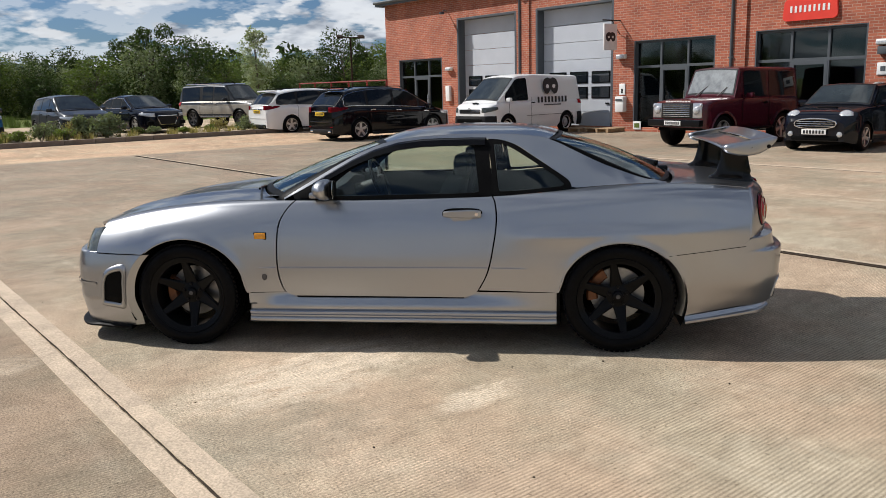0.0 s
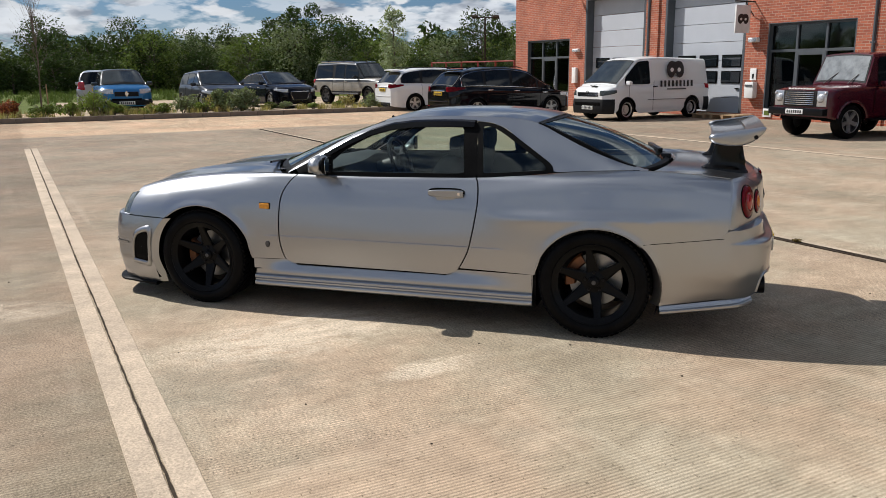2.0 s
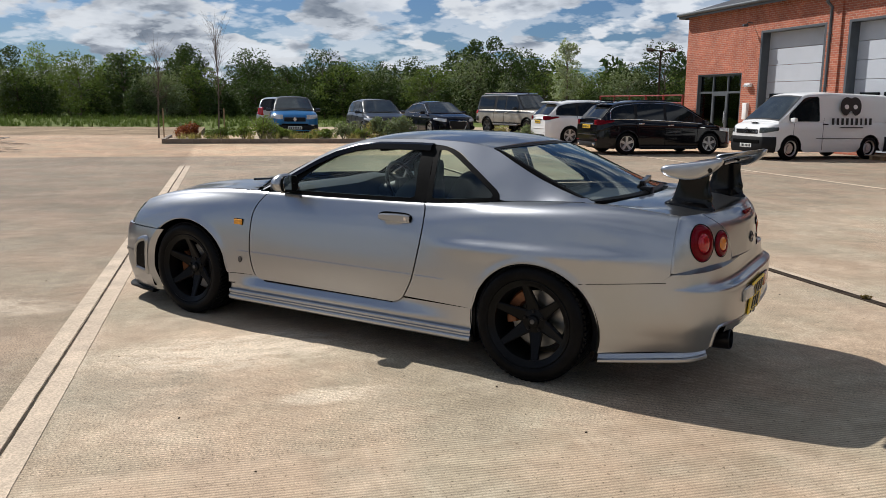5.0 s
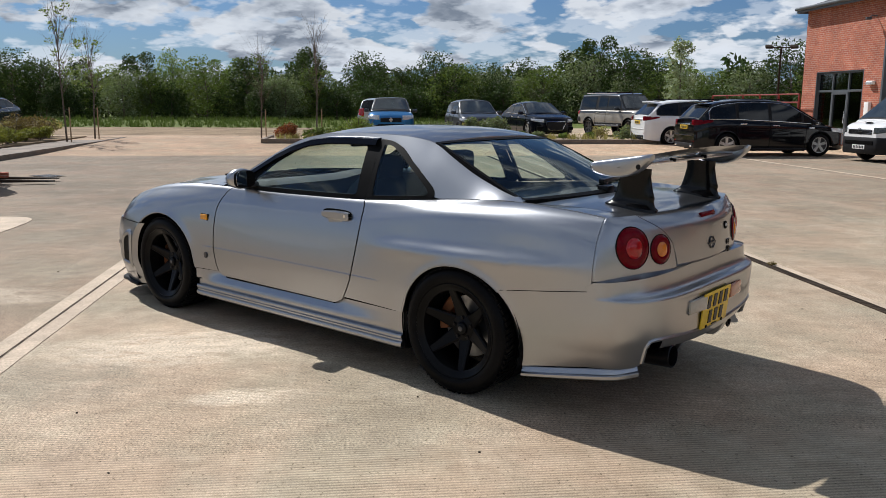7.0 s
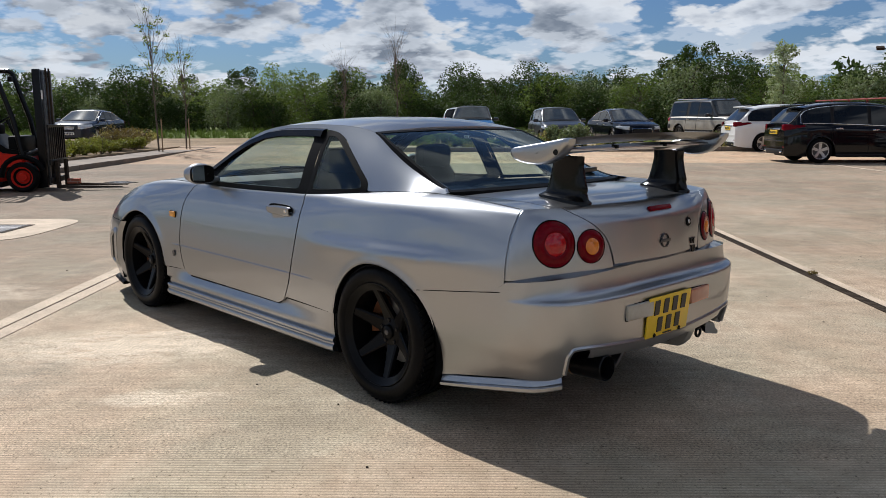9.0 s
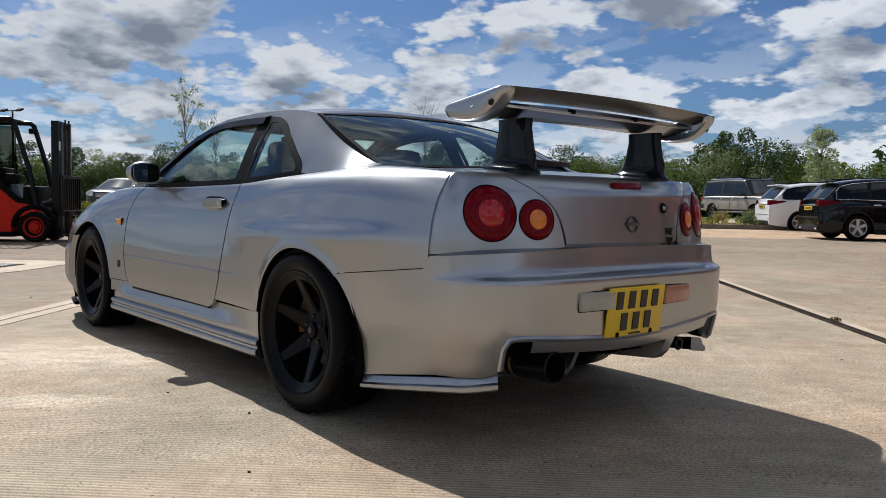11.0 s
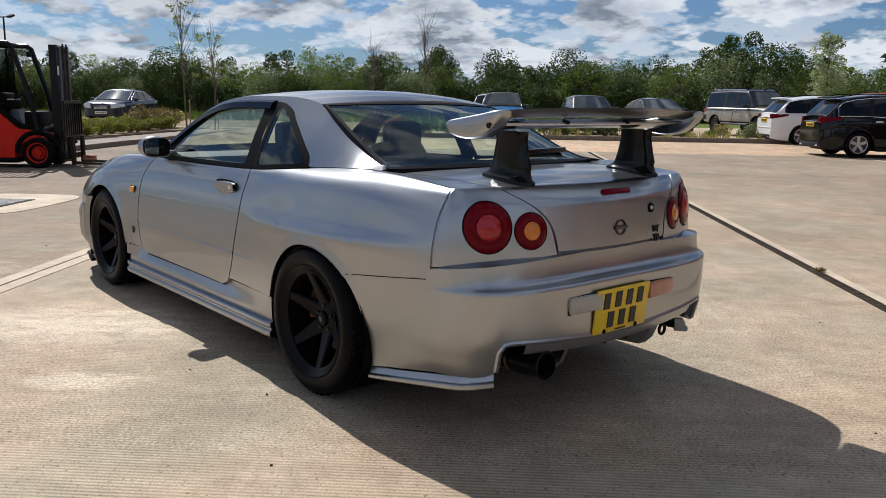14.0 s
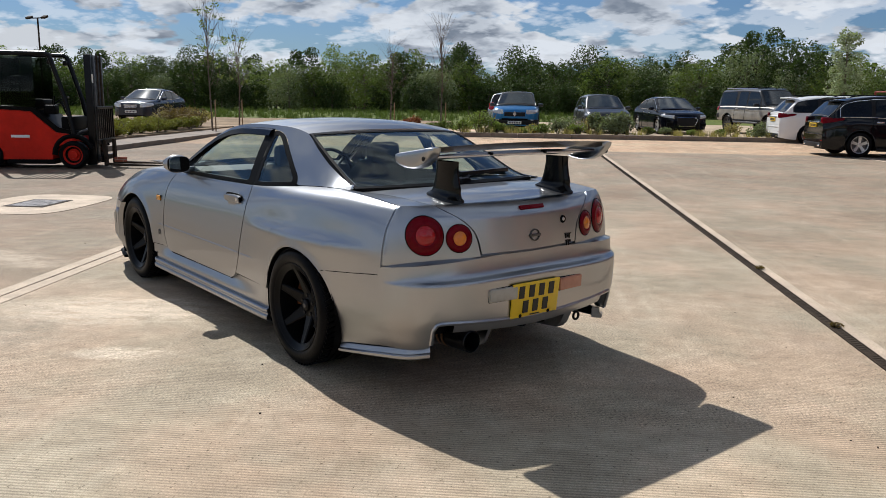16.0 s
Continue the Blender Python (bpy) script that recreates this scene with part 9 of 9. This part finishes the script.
# mixed planting of the north bed
kinds = [("leaf_light", "loose light green shrub behind the kerb"), ("leaf_light", "mid-green shrub behind the kerb"), ("leaf_silver", "silvery shrub with pale tips behind the kerb")]
shrub(160, *yard_xy(-24.2, -2.5), 0.18, 0.6, 0.65, "leaf_rust", "rust-red shrub at the corner of the bed", 1100, 0.05)
shrub(161, *yard_xy(-23.7, -1.5), 0.18, 0.5, 0.5, "leaf_mid", "low green shrub at the corner of the bed", 800, 0.045)
for k, (v, r, h, q) in enumerate(((-0.7, 0.45, 0.5, 1), (-0.1, 0.6, 0.95, 0), (0.6, 0.4, 0.45, 0), (1.5, 0.25, 0.25, 1), (2.2, 0.35, 0.4, 0), (2.8, 0.4, 0.7, 2), (3.5, 0.35, 0.4, 1), (7.6, 0.25, 0.25, 0), (8.6, 0.25, 0.3, 1), (9.7, 0.35, 0.5, 2), (10.4, 0.5, 0.75, 2))):
    shrub(170 + k, *yard_xy(-24.0 + rng.uniform(-0.4, 0.3), v), 0.18, r, h, kinds[q][0], kinds[q][1], int(1100 * r / 0.6), 0.045)
for k, (v, r, h, leaf) in enumerate(((0.2, 0.55, 0.85, "leaf_silver"), (1.1, 0.3, 0.32, "leaf_field"), (1.9, 0.4, 0.4, "dry_grass"), (3.2, 0.5, 0.75, "leaf_silver"), (4.0, 0.45, 0.7, "dry_grass"), (6.1, 0.3, 0.32, "leaf_field"), (6.8, 0.3, 0.3, "leaf_silver"), (9.1, 0.4, 0.55, "dry_grass"))):
    shrub(190 + k, *yard_xy(-24.7 + rng.uniform(-0.2, 0.2), v), 0.18, r, h, leaf, "loose pale weedy shrub in the gravel bed", 620, 0.04)
for v, r, h in ((4.35, 0.62, 0.90), (4.95, 0.60, 0.86)):
    shrub(210 + int(v * 10), *yard_xy(-24.25, v), 0.18, r, h, "leaf_silver", "dense leafy grey-green bush in front of a parked car", 1500, 0.055)
places = [(*yard_xy(rng.uniform(-24.8, -23.2), rng.uniform(-3, 13)), 0.19) for _ in range(75)]
tuft_bed("grass_tufts", 3, places, 0.26, "dry_grass", "dry pale grass tufts in the gravel bed")
places = [(*yard_xy(rng.uniform(-26.5, -8), rng.uniform(-13.8, -11.6)), 0.16) for _ in range(120)]
tuft_bed("grass_tufts", 4, places, 0.4, "leaf_mid", "green grass tufts in the bed")
places = []
for _ in range(1500):
    a, d = rng.uniform(-0.1, 1.0), rng.uniform(42, 70)
    x, y = -d * math.cos(a), d * math.sin(a)
    if (x * 0.719 - y * 0.695) < -42:
        places.append((x, y, -0.06))
tuft_bed("field_grass", 5, places, 0.45, "leaf_field", "long rough grass in the field before the hedge", 26)

# saplings with stakes
for k, (x, y, z, h, sp, leaf, n) in enumerate(((-23.8, 9.2, 0.19, 4.7, 0.75, "leaf_light", 420), (-25.0, 10.8, 0.19, 3.7, 0.6, "leaf_light", 200), (-18.9, 16.1, 0.19, 4.2, 0.5, "leaf_light", 0), (-21.5, 15.6, 0.15, 3.4, 0.4, "leaf_light", 0))):
    t = make_tree(50 + k, h, sp, leaf, "slender sapling with sparse leaves" if n else "slender bare sapling with a stake", trunk=0.034, base=0.42, count=n, size=0.05, bare=True, clumps=18)
    t.matrix_world = pose(x, y, z - 0.05)
    s = thing("tree_stake", pose(x + 0.3, y, z), "pale timber stake beside a sapling", "stake", "tree stakes")
    part("post", Build().lathe([(0.022, -0.2), (0.022, 1.05), (0.001, 1.06)], Matrix.Identity(4), 10), "wood", s)
    part("tie", Build().tube([(0, 0, 0.95), (-0.3, 0, 1.0)], 0.012, 6), "black_plastic", s)
# tall pale poplar standing out of the hedge
t = make_tree(61, 5.4, 0.95, "leaf_pale", "tall narrow pale-leaved young poplar", trunk=0.05, base=0.2, count=3000, size=0.085, clumps=26)
t.matrix_world = pose(-17.1, 43.6, -0.05)

# weeds and litter caught in the drain
for k, (u, v) in enumerate(((-1.50, 3.65), (0.36, 3.63))):
    weed = thing("weed", pose(*yard_xy(u, v), 0.008), "small dry weed rooted in the slot drain", "weed", "weeds in the drain")
    b = Build()
    leaf_cloud(b, random.Random(300 + k), (0, 0, 0.012), 0.040, 44, 0.015, 0.35)
    part("leaves", b, "leaf_brown", weed, smooth=0)
    part("root", Build().tube([(0, 0, -0.02), (0.012, 0.006, 0.02)], 0.004, 5), "bark", weed)

# loose pebbles and grit on the concrete
rng = random.Random(91)
b = Build()
for _ in range(150):
    u, v = rng.uniform(-8, 9), rng.uniform(-7, 6)
    p = YARD @ Vector((u, v, 0))
    r = rng.uniform(0.002, 0.005)
    b.box((p.x, p.y, r * 0.4), (r * 2, r * rng.uniform(1.2, 2.0), r * 1.2), 0, pose(0, 0, 0, 0, 0, rng.uniform(0, 180)))
tagged(part("pebbles", b, "drain_iron", smooth=0), "dark grit and small pebbles on concrete", "pebbles", "", "stuff")
